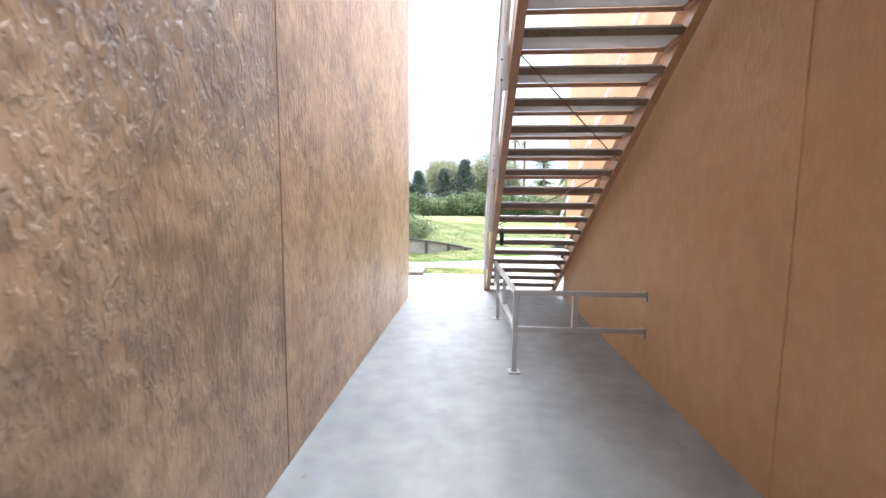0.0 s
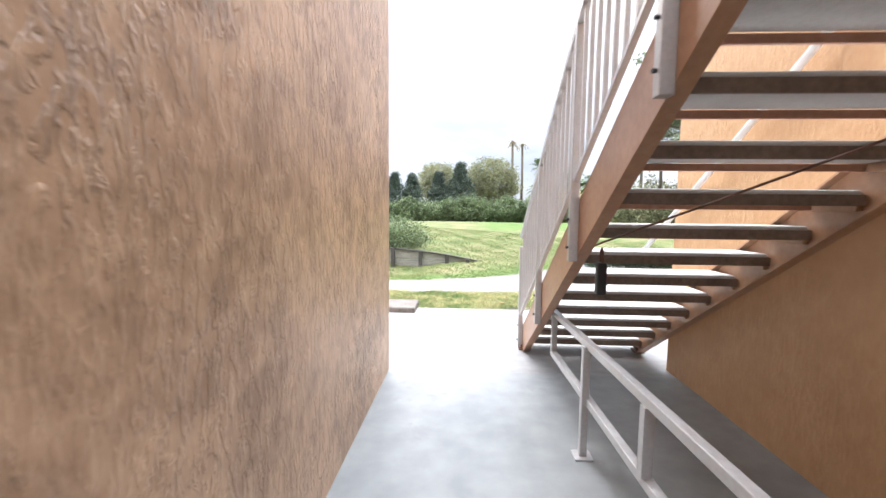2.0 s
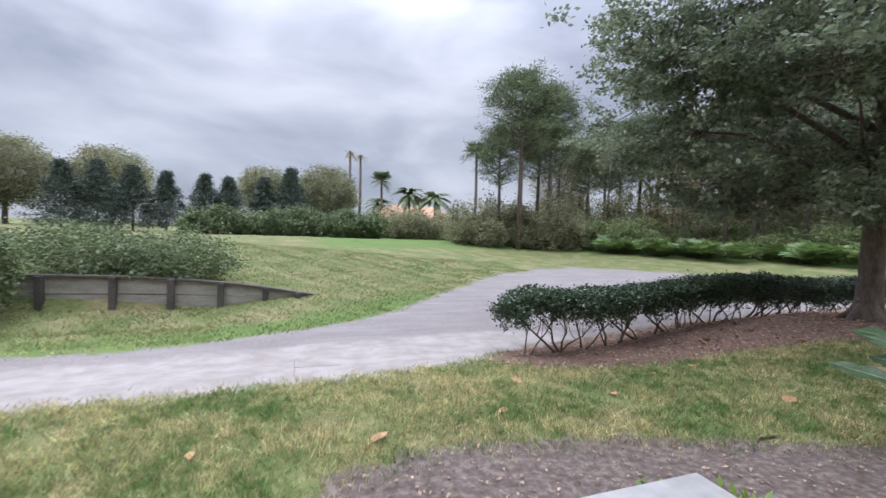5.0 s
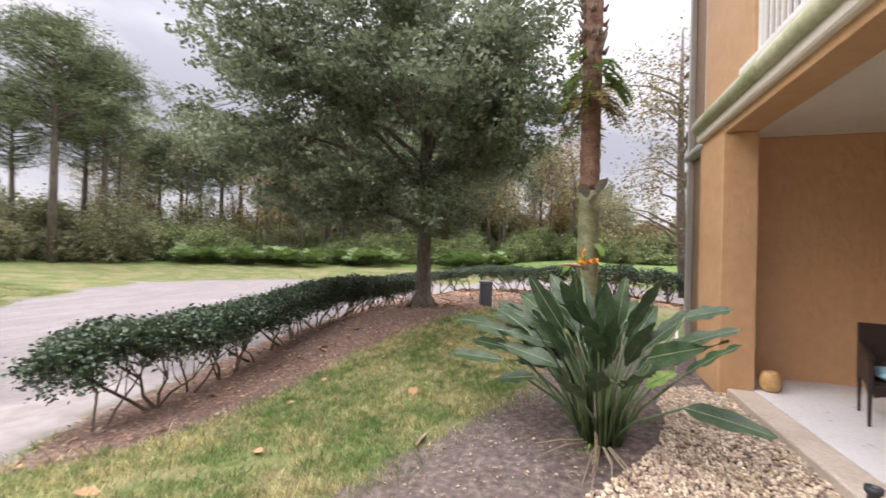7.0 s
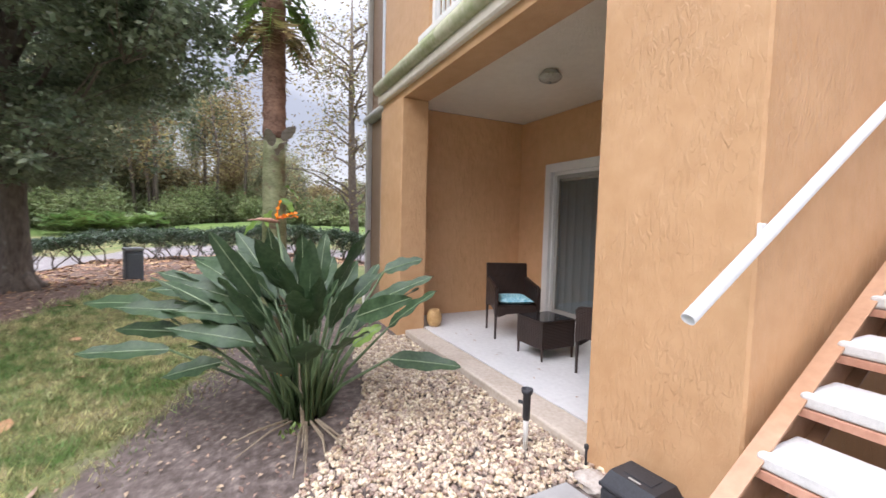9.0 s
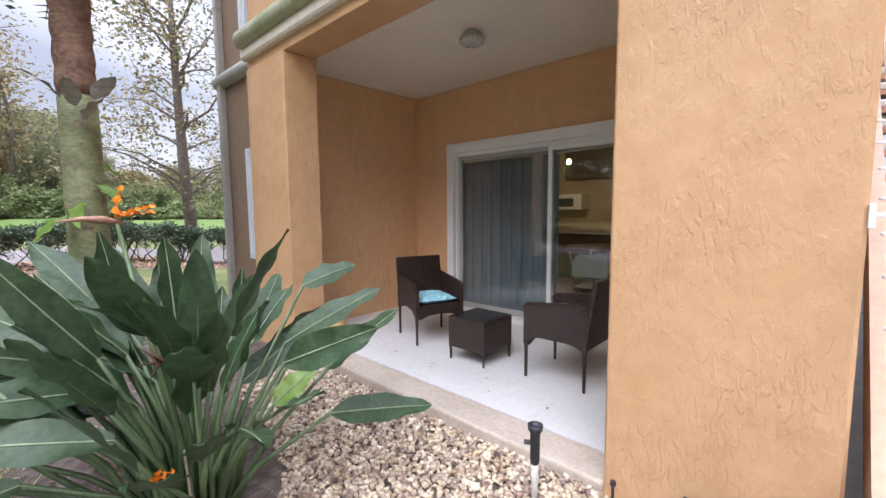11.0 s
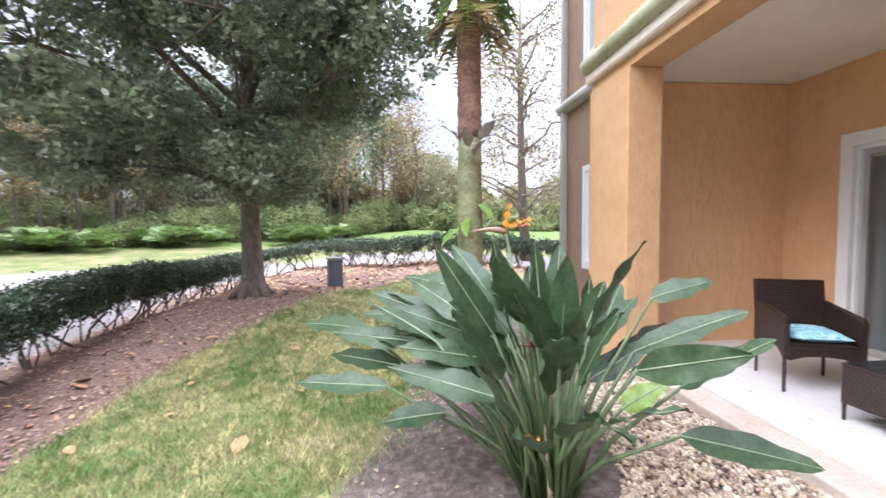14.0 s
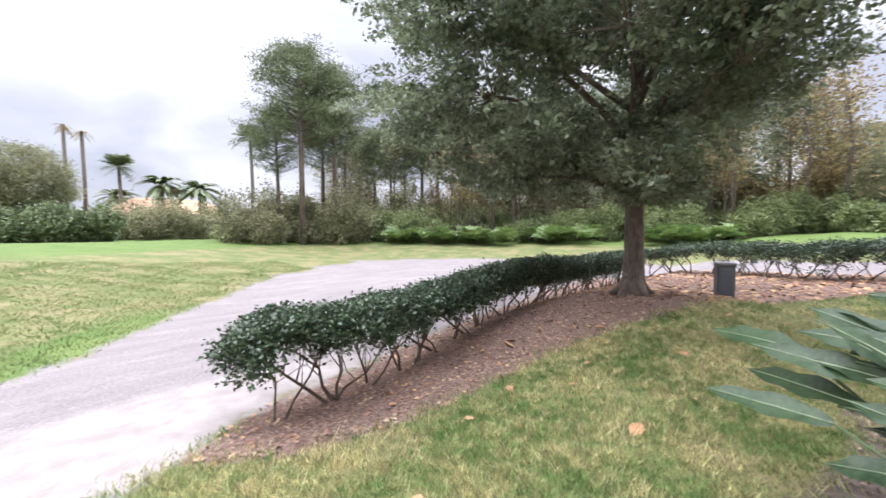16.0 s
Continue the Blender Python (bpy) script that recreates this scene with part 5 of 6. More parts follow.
# the bird of paradise
def blade(L, W, r, curl):
    """Half-folded leaf along +x, with a midrib: verts and faces of blade and rib."""
    n = 11
    vs, fs, rb = [], [], []
    for i in range(n + 1):
        u = i / n
        w = W * 0.5 * min(1.0, (u + 0.015) / 0.30) ** 0.55 * max(0.0, 1 - max(0.0, (u - 0.30) / 0.70) ** 2.1) ** 0.8 + 0.002
        z = -curl * L * u * u
        x = L * u
        ruff = 0.012 * math.sin(u * 17 + curl * 30)
        vs += [(x, -w, z + w * 0.20 + ruff), (x, -w * 0.5, z + w * 0.08), (x, 0, z), (x, w * 0.5, z + w * 0.08), (x, w, z + w * 0.20 - ruff)]
        rb.append((x, 0, z + 0.003))
    for i in range(n):
        for k in range(4):
            fs.append((i * 5 + k, i * 5 + k + 1, i * 5 + 5 + k + 1, i * 5 + 5 + k))
    return vs, fs, rb


def bird_of_paradise(x, y):
    r = np.random.default_rng(5)
    z0 = ground_z(x, y)
    bp = thing("bird_of_paradise", "leafy bird of paradise plant with one orange flower", "plant", (x, y, z0))
    specs = []                                 # azimuth, lean of the stalk, its length, blade length, width, pitch, young
    for k in range(36):
        a = k * 2.4 + r.normal(0, 0.25)
        lean = radians(r.uniform(3, 34))
        ln = r.uniform(0.58, 0.96)
        pitch = radians(90) - lean - radians(r.uniform(2, 46))
        specs.append((a, lean, ln, r.uniform(0.40, 0.54), r.uniform(0.125, 0.165), pitch, 0, 22, a, r.normal(0, 38)))
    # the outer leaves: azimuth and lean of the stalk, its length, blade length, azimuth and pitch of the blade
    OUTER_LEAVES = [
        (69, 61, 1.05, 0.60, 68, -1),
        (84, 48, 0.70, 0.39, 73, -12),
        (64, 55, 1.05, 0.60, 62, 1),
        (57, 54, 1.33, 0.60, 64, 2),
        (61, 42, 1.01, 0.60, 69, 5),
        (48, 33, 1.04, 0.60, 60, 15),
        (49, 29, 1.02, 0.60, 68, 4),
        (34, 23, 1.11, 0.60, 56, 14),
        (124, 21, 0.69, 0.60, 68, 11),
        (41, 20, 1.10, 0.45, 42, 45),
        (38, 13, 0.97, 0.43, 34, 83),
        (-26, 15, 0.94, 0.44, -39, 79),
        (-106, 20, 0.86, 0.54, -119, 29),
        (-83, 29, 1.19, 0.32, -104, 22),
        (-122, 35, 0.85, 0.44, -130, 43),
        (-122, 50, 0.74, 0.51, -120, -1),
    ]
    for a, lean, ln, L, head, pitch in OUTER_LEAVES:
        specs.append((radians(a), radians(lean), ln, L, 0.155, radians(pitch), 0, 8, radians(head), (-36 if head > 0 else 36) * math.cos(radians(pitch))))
    for k in range(15):                        # overlapping leaves between the outer ones and the heart
        a = r.uniform(30, 95)
        specs.append((radians(a), radians(r.uniform(16, 40)), r.uniform(0.62, 0.98), r.uniform(0.45, 0.58), 0.155, radians(r.uniform(0, 34)), 0, 14, radians(r.uniform(48, 86)), r.normal(-30, 14)))
    for a, lean, ln, L, pitch in ((-20, 34, 0.98, 0.5, 40), (5, 40, 0.95, 0.5, 25), (30, 42, 0.98, 0.5, 18), (-50, 36, 0.95, 0.5, 36), (170, 30, 0.62, 0.42, 42), (150, 36, 0.58, 0.4, 36)):
        specs.append((radians(a), radians(lean), ln, L, 0.17, radians(pitch), 0, 10, radians(a), 0))
    specs.append((radians(-130), radians(24), 0.62, 0.24, 0.12, radians(38), 1, 8, radians(-113), 35))
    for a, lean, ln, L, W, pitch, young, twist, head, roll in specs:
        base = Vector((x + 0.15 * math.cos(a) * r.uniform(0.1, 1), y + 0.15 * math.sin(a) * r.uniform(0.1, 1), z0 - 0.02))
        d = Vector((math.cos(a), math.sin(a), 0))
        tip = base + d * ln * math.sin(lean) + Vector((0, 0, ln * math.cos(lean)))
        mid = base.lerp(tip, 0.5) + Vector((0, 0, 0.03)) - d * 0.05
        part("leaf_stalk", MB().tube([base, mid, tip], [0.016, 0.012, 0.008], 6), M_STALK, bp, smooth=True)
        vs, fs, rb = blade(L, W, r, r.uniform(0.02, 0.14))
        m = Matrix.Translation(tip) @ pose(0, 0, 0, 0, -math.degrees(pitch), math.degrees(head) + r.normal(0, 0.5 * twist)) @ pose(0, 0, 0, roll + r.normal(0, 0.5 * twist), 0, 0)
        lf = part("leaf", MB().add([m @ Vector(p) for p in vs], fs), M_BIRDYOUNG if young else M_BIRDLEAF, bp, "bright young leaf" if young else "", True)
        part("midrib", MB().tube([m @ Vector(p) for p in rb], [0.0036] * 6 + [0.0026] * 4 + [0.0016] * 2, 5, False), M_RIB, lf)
    # flower on its stem
    fx, fy, fz = 3.96, 9.31, 1.34
    stem = part("flower_stem", MB().tube([(x, y, z0), (x + 0.1, y + 0.1, 0.7), (fx, fy, fz - 0.02)], [0.014, 0.011, 0.009], 7), M_STALK, bp, smooth=True)
    fm = Matrix.Translation((fx, fy, fz))
    part("beak", MB().tube([fm @ Vector(p) for p in ((0.02, -0.02, -0.02), (0, 0.05, 0.0), (-0.02, 0.12, 0.005), (-0.03, 0.2, -0.005))], [0.012, 0.018, 0.010, 0.002], 8), M_BEAK, bp, "reddish pointed flower bract", True)
    for a, e, L in ((-88, 82, 0.14), (-100, 22, 0.15), (-74, 10, 0.16)):
        vs, fs, rb = blade(L, 0.075, r, 0.05)
        m = fm @ pose(0, 0, 0.01, 0, -e, a)
        part("petal", MB().add([m @ Vector(p) for p in vs], fs), M_ORANGE, bp, "orange petal", True)
    bud = MB()
    for a, e, L in ((-150, 60, 0.07), (-120, 30, 0.08), (170, 40, 0.07)):
        vs, fs, rb = blade(L, 0.025, r, 0.05)
        bud.add([Matrix.Translation((3.52, 9.33, 0.34)) @ pose(0, 0, 0, 0, -e, a) @ Vector(p) for p in vs], fs)
    part("low_flower", bud, M_ORANGE, bp, "small orange flower among the stalks", True)
    part("flower_stem", MB().tube([(x, y, z0), (3.58, 9.3, 0.15), (3.52, 9.33, 0.34)], [0.012, 0.010, 0.008], 6), M_STALK, bp)
    # withered flower, dry stalks at the foot
    wf = MB()
    for k in range(12):
        a, e = r.uniform(0, 6.28), r.uniform(-0.6, 1.0)
        c = Vector((3.62, 9.26, 0.77))
        wf.tube([c, c + Vector((math.cos(a) * math.cos(e), math.sin(a) * math.cos(e), math.sin(e))) * r.uniform(0.05, 0.10)], [0.008, 0.002], 5)
    part("withered_flower", wf, M_DRYFLOWER, bp, "brown withered flower head")
    part("flower_stem", MB().tube([(x, y, z0), (3.66, 9.2, 0.4), (3.62, 9.26, 0.77)], [0.012, 0.010, 0.008], 6), M_STALK, bp)
    for k in range(11):
        a = r.uniform(1.9, 3.5)
        p0 = Vector((x + 0.15 * math.cos(a), y + 0.15 * math.sin(a), z0 + 0.03))
        L = r.uniform(0.3, 0.65)
        p1 = p0 + Vector((math.cos(a) * L, math.sin(a) * L, -0.02 + r.uniform(-0.03, 0.03)))
        pm_ = p0.lerp(p1, 0.5) + Vector((0.03 * math.sin(9 * a), 0.03 * math.cos(7 * a), 0.025))
        part("dry_stalk", MB().tube([p0, pm_, p1], [0.009, 0.007, 0.003], 5), M_DRYSTALK, bp)
    for k in range(4):
        a = r.uniform(0, 6.28)
        p0 = Vector((x + 0.14 * math.cos(a), y + 0.2 * math.sin(a), z0))
        part("dry_stalk", MB().tube([p0, p0 + Vector((0.03, 0.02, r.uniform(0.3, 0.55)))], [0.012, 0.005], 5), M_DRYSTALK, bp)
    return bp


bird_of_paradise(3.72, 9.13)


def fan_frond(mb, base, d, L, r, n=11, width=0.03, drop=0.25):
    """A stalk with leaflets set out on both sides."""
    d = Vector(d).normalized()
    side = d.cross(Vector((0, 0, 1))).normalized()
    pts = [base + d * L * u + Vector((0, 0, -drop * L * u * u)) for u in (0, 0.25, 0.5, 0.75, 1)]
    mb.tube(pts, [0.014, 0.012, 0.009, 0.006, 0.003], 4, False)
    for i in range(n):
        u = 0.15 + 0.83 * i / (n - 1)
        p = base + d * L * u + Vector((0, 0, -drop * L * u * u))
        for s in (-1, 1):
            l = L * 0.5 * math.sin(math.pi * (0.12 + 0.8 * u)) * r.uniform(0.8, 1.1)
            q = p + (side * s * 0.85 + d * 0.5 + Vector((0, 0, r.uniform(-0.45, 0.1)))).normalized() * l
            w = d * width * L
            mb.add([p - w * 0.5, p + w * 0.5, q], [(0, 1, 2)])


def near_palm(x, y):
    r = np.random.default_rng(9)
    z0 = ground_z(x, y)
    pm = thing("palm_tree", "palm with a rough red-brown trunk and ferns on it", "tree", (x, y, z0))
    pts = [(x + 0.02, y, z0 - 0.1), (x, y, z0 + 0.6), (x - 0.01, y, 1.2), (x - 0.03, y, 2.0), (x - 0.035, y, 2.36)]
    part("lower_trunk", MB().tube(pts, [0.18, 0.155, 0.143, 0.135, 0.13], 16), M_PALMGREEN, pm, "green mossy lower trunk", True)
    mb = MB()
    zz = np.arange(2.33, 8.6, 0.07)
    mb.tube([(x - 0.03 - 0.02 * math.sin(z), y, z) for z in zz], [0.134 + 0.007 * ((i * 7) % 3 - 1) + 0.006 * math.sin(i * 2.1) for i in range(len(zz))], 16)
    part("trunk", mb, M_PALMBARK, pm, "rough red-brown upper trunk", True)
    mb = MB()
    for k in range(150):                       # old leaf bases
        a, z = r.uniform(0, 6.28), r.uniform(3.9, 8.3)
        c = Vector((x - 0.04 + 0.15 * math.cos(a), y + 0.15 * math.sin(a), z))
        mb.tube([c, c + Vector((0.06 * math.cos(a), 0.06 * math.sin(a), 0.10))], [0.035, 0.012], 5)
    part("leaf_bases", mb, M_BOOT, pm, "grey-brown stubs of old leaf bases", True)
    for k in range(40):
        a = r.uniform(0, 6.28)
        z = r.uniform(3.4, 4.25)
        fm_ = MB()
        fan_frond(fm_, Vector((x - 0.03 + 0.14 * math.cos(a), y + 0.14 * math.sin(a), z)), (math.cos(a), math.sin(a), r.uniform(-0.5, 0.35)), r.uniform(0.24, 0.46), r, 13, 0.15, 0.9)
        part("fern", fm_, M_AUTUMN if z < 3.75 else M_PALMETTO if k % 4 else M_BIRDYOUNG, pm)
    for k in range(14):
        a = k * 2.4
        fm_ = MB()
        fan_frond(fm_, Vector((x, y, 8.5)), (math.cos(a), math.sin(a), 0.5), 2.2, r, 22, 0.03, 0.55)
        part("frond", fm_, M_PALMETTO, pm)
    # pale torn leaf sheath and climbing leaves on the trunk
    for k, (z, a) in enumerate(((2.28, 2.3), (2.22, 2.9), (2.12, 3.3), (2.3, 3.7), (1.6, 3.6), (1.45, 2.8), (1.75, 3.9), (1.35, 2.2))):
        vs, fs, rb = blade(r.uniform(0.26, 0.36), 0.12, r, 0.3)
        m = Matrix.Translation((x - 0.03 + 0.16 * math.cos(a), y + 0.16 * math.sin(a), z)) @ pose(0, 0, 0, 0, -40 if k < 4 else 20, math.degrees(a)) @ pose(0, 0, 0, 30 * (k % 3 - 1), 0, 0)
        part("torn_sheath" if k < 4 else "climbing_leaf", MB().add([m @ Vector(p) for p in vs], fs), M_SHEATH if k < 4 else M_BIRDYOUNG, pm, "", True)
    return pm


near_palm(6.32, 9.15)


# ---- middle distance ----
def spray(n, ex, seed, size, mat, name, clumps=60, per=60, aspect=0.5, spread=0.35, shell=0.5):
    """A crown of leaf clumps in an ellipsoid of half axes ex about the origin."""
    r = np.random.default_rng(seed)
    c = []
    while len(c) < clumps:
        p = r.uniform(-1, 1, 3)
        q = np.linalg.norm(p)
        if q > 1 or q < shell * r.random():
            continue
        c.append(p * np.array(ex))
    v, f = leaf_cloud(c, per, spread, size, aspect, r)
    return v, f


def far_tree(name, label, kind, seed, h):
    """A tree standing on the origin."""
    r = np.random.default_rng(seed)
    tr = thing(name, label, "tree")
    mb = MB()
    if kind == "pine":
        lean = r.normal(0, 0.25, 2)
        mb.tube([(0, 0, -0.3), (lean[0] * 0.3, lean[1] * 0.3, h * 0.4), (*lean, h * 0.93)], [h * 0.017, h * 0.013, 0.04], 8)
        c = []
        for k in range(58):                        # whorled boughs that end in rounded tufts
            u = k / 58
            z = h * (0.50 + 0.46 * u ** 0.85)
            a = k * 2.4 + r.normal(0, 0.3)
            R = h * 0.24 * math.sin(math.pi * min(0.93, 0.22 + 0.72 * u)) * r.uniform(0.45, 1.15)
            e = np.array([lean[0] * z / h + R * math.cos(a), lean[1] * z / h + R * math.sin(a), z + R * 0.3])
            o = np.array([lean[0] * z / h, lean[1] * z / h, z - 0.2])
            mb.tube([tuple(o), tuple(o * 0.45 + e * 0.55 + np.array([0, 0, -0.1])), tuple(e)], [0.06, 0.04, 0.015], 5, False)
            for q in range(4 if u < 0.35 else 7):
                w = r.uniform(0.45, 1.08)
                c.append(o * (1 - w) + e * w + r.normal(0, 0.42, 3) * (1, 1, 0.45))
        v, f = leaf_cloud(c, 62, (0.30, 0.30, 0.20), 0.30, 0.15, r, -0.25)
        mat = M_PINELEAF
    elif kind == "conifer":
        mb.tube([(0, 0, -0.3), (0, 0, h * 0.95)], [h * 0.02, 0.02], 7)
        c = []
        for k in range(430):
            u = r.random() ** 0.9
            z = h * (0.08 + 0.9 * u)
            R = h * 0.40 * (1 - u) ** 0.85 * r.uniform(0.25, 1.15)
            a = r.uniform(0, 6.28)
            c.append((R * math.cos(a), R * math.sin(a), z))
        v, f = leaf_cloud(c, 44, (0.26, 0.26, 0.14), 0.22, 0.35, r, 0.4)
        mat = M_CONIFER
    elif kind == "slim":
        mb.tube([(0, 0, -0.3), (r.normal(0, 0.3), r.normal(0, 0.3), h * 0.5), (r.normal(0, 0.5), r.normal(0, 0.5), h * 0.97)], [h * 0.011, h * 0.009, 0.03], 6)
        c = []
        for k in range(26):
            z = h * r.uniform(0.35, 1.0)
            a, R = r.uniform(0, 6.28), r.uniform(0.3, h * 0.15)
            e = (R * math.cos(a), R * math.sin(a), z)
            mb.tube([(0, 0, z - R * 0.5), e], [0.03, 0.01], 4, False)
            c.append(e)
            c.append((e[0] * 0.6, e[1] * 0.6, z + 0.3))
        v, f = leaf_cloud(c, 26, (0.5, 0.5, 0.4), 0.22, 0.45, r)
        mat = M_AUTUMN if seed % 3 == 0 else M_WOODLEAF
    else:
        mb.tube([(0, 0, -0.3), (0, 0, h * 0.45)], [h * 0.03, h * 0.02], 8)
        for k in range(9):
            a = k * 0.7
            mb.tube([(0, 0, h * 0.3), (h * 0.15 * math.cos(a), h * 0.15 * math.sin(a), h * 0.5), (h * 0.28 * math.cos(a), h * 0.28 * math.sin(a), h * 0.7)], [h * 0.012, h * 0.008, 0.02], 5, False)
        v, f = spray(0, (h * 0.42, h * 0.42, h * 0.40), seed, 0.20, None, "", 330, 84, 0.5, (0.40, 0.40, 0.28), 0.75)
        v = v + np.array([0, 0, h * 0.60])
        mat = M_AUTUMN if kind == "autumn" else M_WOODLEAF
    part("trunk", mb, M_BARK, tr, smooth=True)
    part("crown", fast_mesh("crown", v, f, mat), None, tr)
    return tr


CX, CY = 0.5, 9.0


def polar(az, dist):
    az += 2.0
    dist = dist * 1.25 if dist > 25 and dist < 56 and az > 20 else dist
    return CX + dist * math.sin(radians(az)), CY + dist * math.cos(radians(az))


def plant(proto, az, dist, scale=1.0, turn=0.0, first=False):
    x, y = polar(az, dist)
    scale = scale * (1.25 if dist < 56 and az > 18 else 1.0)
    scale = scale if first else scale / proto.scale[0]
    m = Matrix.Translation((x, y, ground_z(x, y))) @ pose(0, 0, 0, 0, 0, turn) @ Matrix.Diagonal((scale, scale, scale, 1))
    if first:
        proto.matrix_basis = m
        return proto
    return copy_thing(proto, m)


r = np.random.default_rng(77)
pines = [far_tree("pine_tree", "tall slash pine with a bare trunk and tufted crown", "pine", 31 + k, 14.5) for k in range(3)]
for k, (az, d, s) in enumerate([(27.2, 29, 0.87), (24.4, 31, 0.62), (31.2, 31, 0.83)]):
    plant(pines[k], az, d, s, k * 70, True)
for az, d, s in [(29.6, 34, 0.72), (34.2, 40, 0.62), (36.2, 38, 0.66), (38.4, 42, 0.72), (40.2, 37, 0.64), (42.5, 42, 0.86), (44.5, 38, 0.78), (48, 41, 0.82), (54, 41, 0.86), (60, 40, 0.9), (66.5, 44, 0.95), (73, 41, 0.85), (51, 38, 0.8), (57, 43, 0.95), (63, 37, 0.82), (70, 40, 0.9), (77, 42, 0.85), (84, 38, 0.7)]:
    plant(pines[int(r.integers(0, 3))], az, d, s, r.uniform(0, 360))
slims = [far_tree("woodland_tree", "slender woodland tree at the edge of the fairway", "slim", 41 + k, 9.5) for k in range(5)]
for k in range(5):
    plant(slims[k], 33 + k * 13, 33, 1.0, 0, True)
for k in range(66):
    az = r.uniform(29, 90)
    plant(slims[int(r.integers(0, 5))], az, r.uniform(31, 50), r.uniform(0.7, 1.2) * (0.78 if az < 48 else 1.0), r.uniform(0, 360))
for k in range(14):
    plant(slims[int(r.integers(0, 5))], r.uniform(90, 112), r.uniform(34, 50), r.uniform(0.35, 0.6), r.uniform(0, 360))
rounds = [far_tree("broadleaf_tree", "broad green tree at the edge of the fairway", "round", 51, 8.0), far_tree("broadleaf_tree", "yellowing broadleaf tree at the wood's edge", "autumn", 52, 6.0)]
plant(rounds[0], 0.9, 62, 1.24, 0, True)
plant(rounds[1], 88, 38, 0.8, 0, True)
for az, d, s, k in [(-6.6, 66, 1.18, 0), (68, 40, 1.0, 0), (76, 38, 0.9, 0), (81, 38, 0.75, 1), (92, 34, 0.6, 0), (97, 36, 0.55, 1), (102, 38, 0.5, 0), (108, 34, 0.55, 0), (60, 42, 0.9, 0), (50, 44, 0.8, 1), (90, 40, 0.9, 0), (-22, 80, 1.5, 0), (-30, 80, 1.5, 0)]:
    plant(rounds[k], az, d, s, r.uniform(0, 360))
con = far_tree("conifer", "dark pointed conifer behind the shrubs", "conifer", 61, 7.6)
plant(con, -3.7, 57, 1.12, 0, True)
for az, d, s in [(-17.4, 54, 0.86), (-20.5, 54, 0.9), (-13.5, 56, 0.9), (-11.0, 56, 0.88), (-6.9, 58, 0.95), (-23.6, 52, 0.9), (-26.5, 52, 0.85)]:
    plant(con, az, d, s, r.uniform(0, 360))


def far_palm(kind, h, seed):
    r = np.random.default_rng(seed)
    pm = thing("palm_tree", {"fan": "tall thin fan palm against the sky", "date": "date palm with a wide feather crown", "bare": "ragged dying palm with few fronds"}[kind], "tree")
    part("trunk", MB().tube([(0, 0, -0.3), (0.1, 0, h * 0.5), (0, 0.1, h)], [0.28, 0.22, 0.2], 8), M_TWIG, pm, smooth=True)
    fr = MB()
    n, L = {"fan": (40, 2.5), "date": (40, 3.4), "bare": (9, 1.3)}[kind]
    for k in range(n):
        a = k * 2.4 + r.normal(0, 0.2)
        e = r.uniform(-0.5, 2.2) if kind != "bare" else r.uniform(-1.2, 0.2)
        if kind == "date":
            e = r.uniform(-0.3, 1.5)
            d = Vector((math.cos(a), math.sin(a), e)).normalized()
            side = Vector((-math.sin(a), math.cos(a), 0))
            prev = None
            for i in range(9):
                u = i / 8
                p = Vector((0, 0.1, h)) + d * L * u + Vector((0, 0, -0.55 * L * u * u))
                if prev:
                    for sd in (-1, 1):
                        lq = 0.62 * math.sin(math.pi * (0.15 + 0.75 * u))
                        tip = side * sd * lq * 0.7 + (p - prev).normalized() * lq * 0.6 - Vector((0, 0, 0.18 * lq))
                        fr.add([prev, p, p + tip * 0.9, prev + tip], [(0, 1, 2, 3)])
                prev = p
            continue
        fan_frond(fr, Vector((0, 0.1, h)), (math.cos(a), math.sin(a), e), L * r.uniform(0.8, 1.1), r, 14, 0.06, 0.35)
    part("fronds", fr, M_AUTUMN if kind == "bare" else M_PINELEAF, pm)
    return pm


for kind, az, d, h, s in (("bare", 3.9, 72, 14.2, 3), ("bare", 5.3, 72, 13.6, 4), ("fan", 8.2, 70, 9.2, 5), ("fan", 21.2, 60, 12.6, 6), ("date", 12.0, 64, 6.6, 7), ("date", 15.6, 62, 6.0, 8), ("date", 8.0, 74, 5.4, 9)):
    plant(far_palm(kind, h, s), az, d, 1.0, 0, True)

# shrub belts
def shrub_belt(name, label, spots, mat, seed, size=0.16, per=60, clumps=52):
    r = np.random.default_rng(seed)
    ps = []
    for (x, y, w, h) in spots:
        v, f = spray(0, (w, w, h * 0.5), int(r.integers(1, 1e6)), size, None, "", clumps, per, 0.5, (w * 0.16, w * 0.16, h * 0.09), 0.7)
        ps.append((v + np.array([x, y, ground_z(x, y) + h * 0.44]), f))
    v, f = stack(ps)
    return tagged(new(name, fast_mesh(name, v, f, mat)), label, "shrubs", "", "stuff")


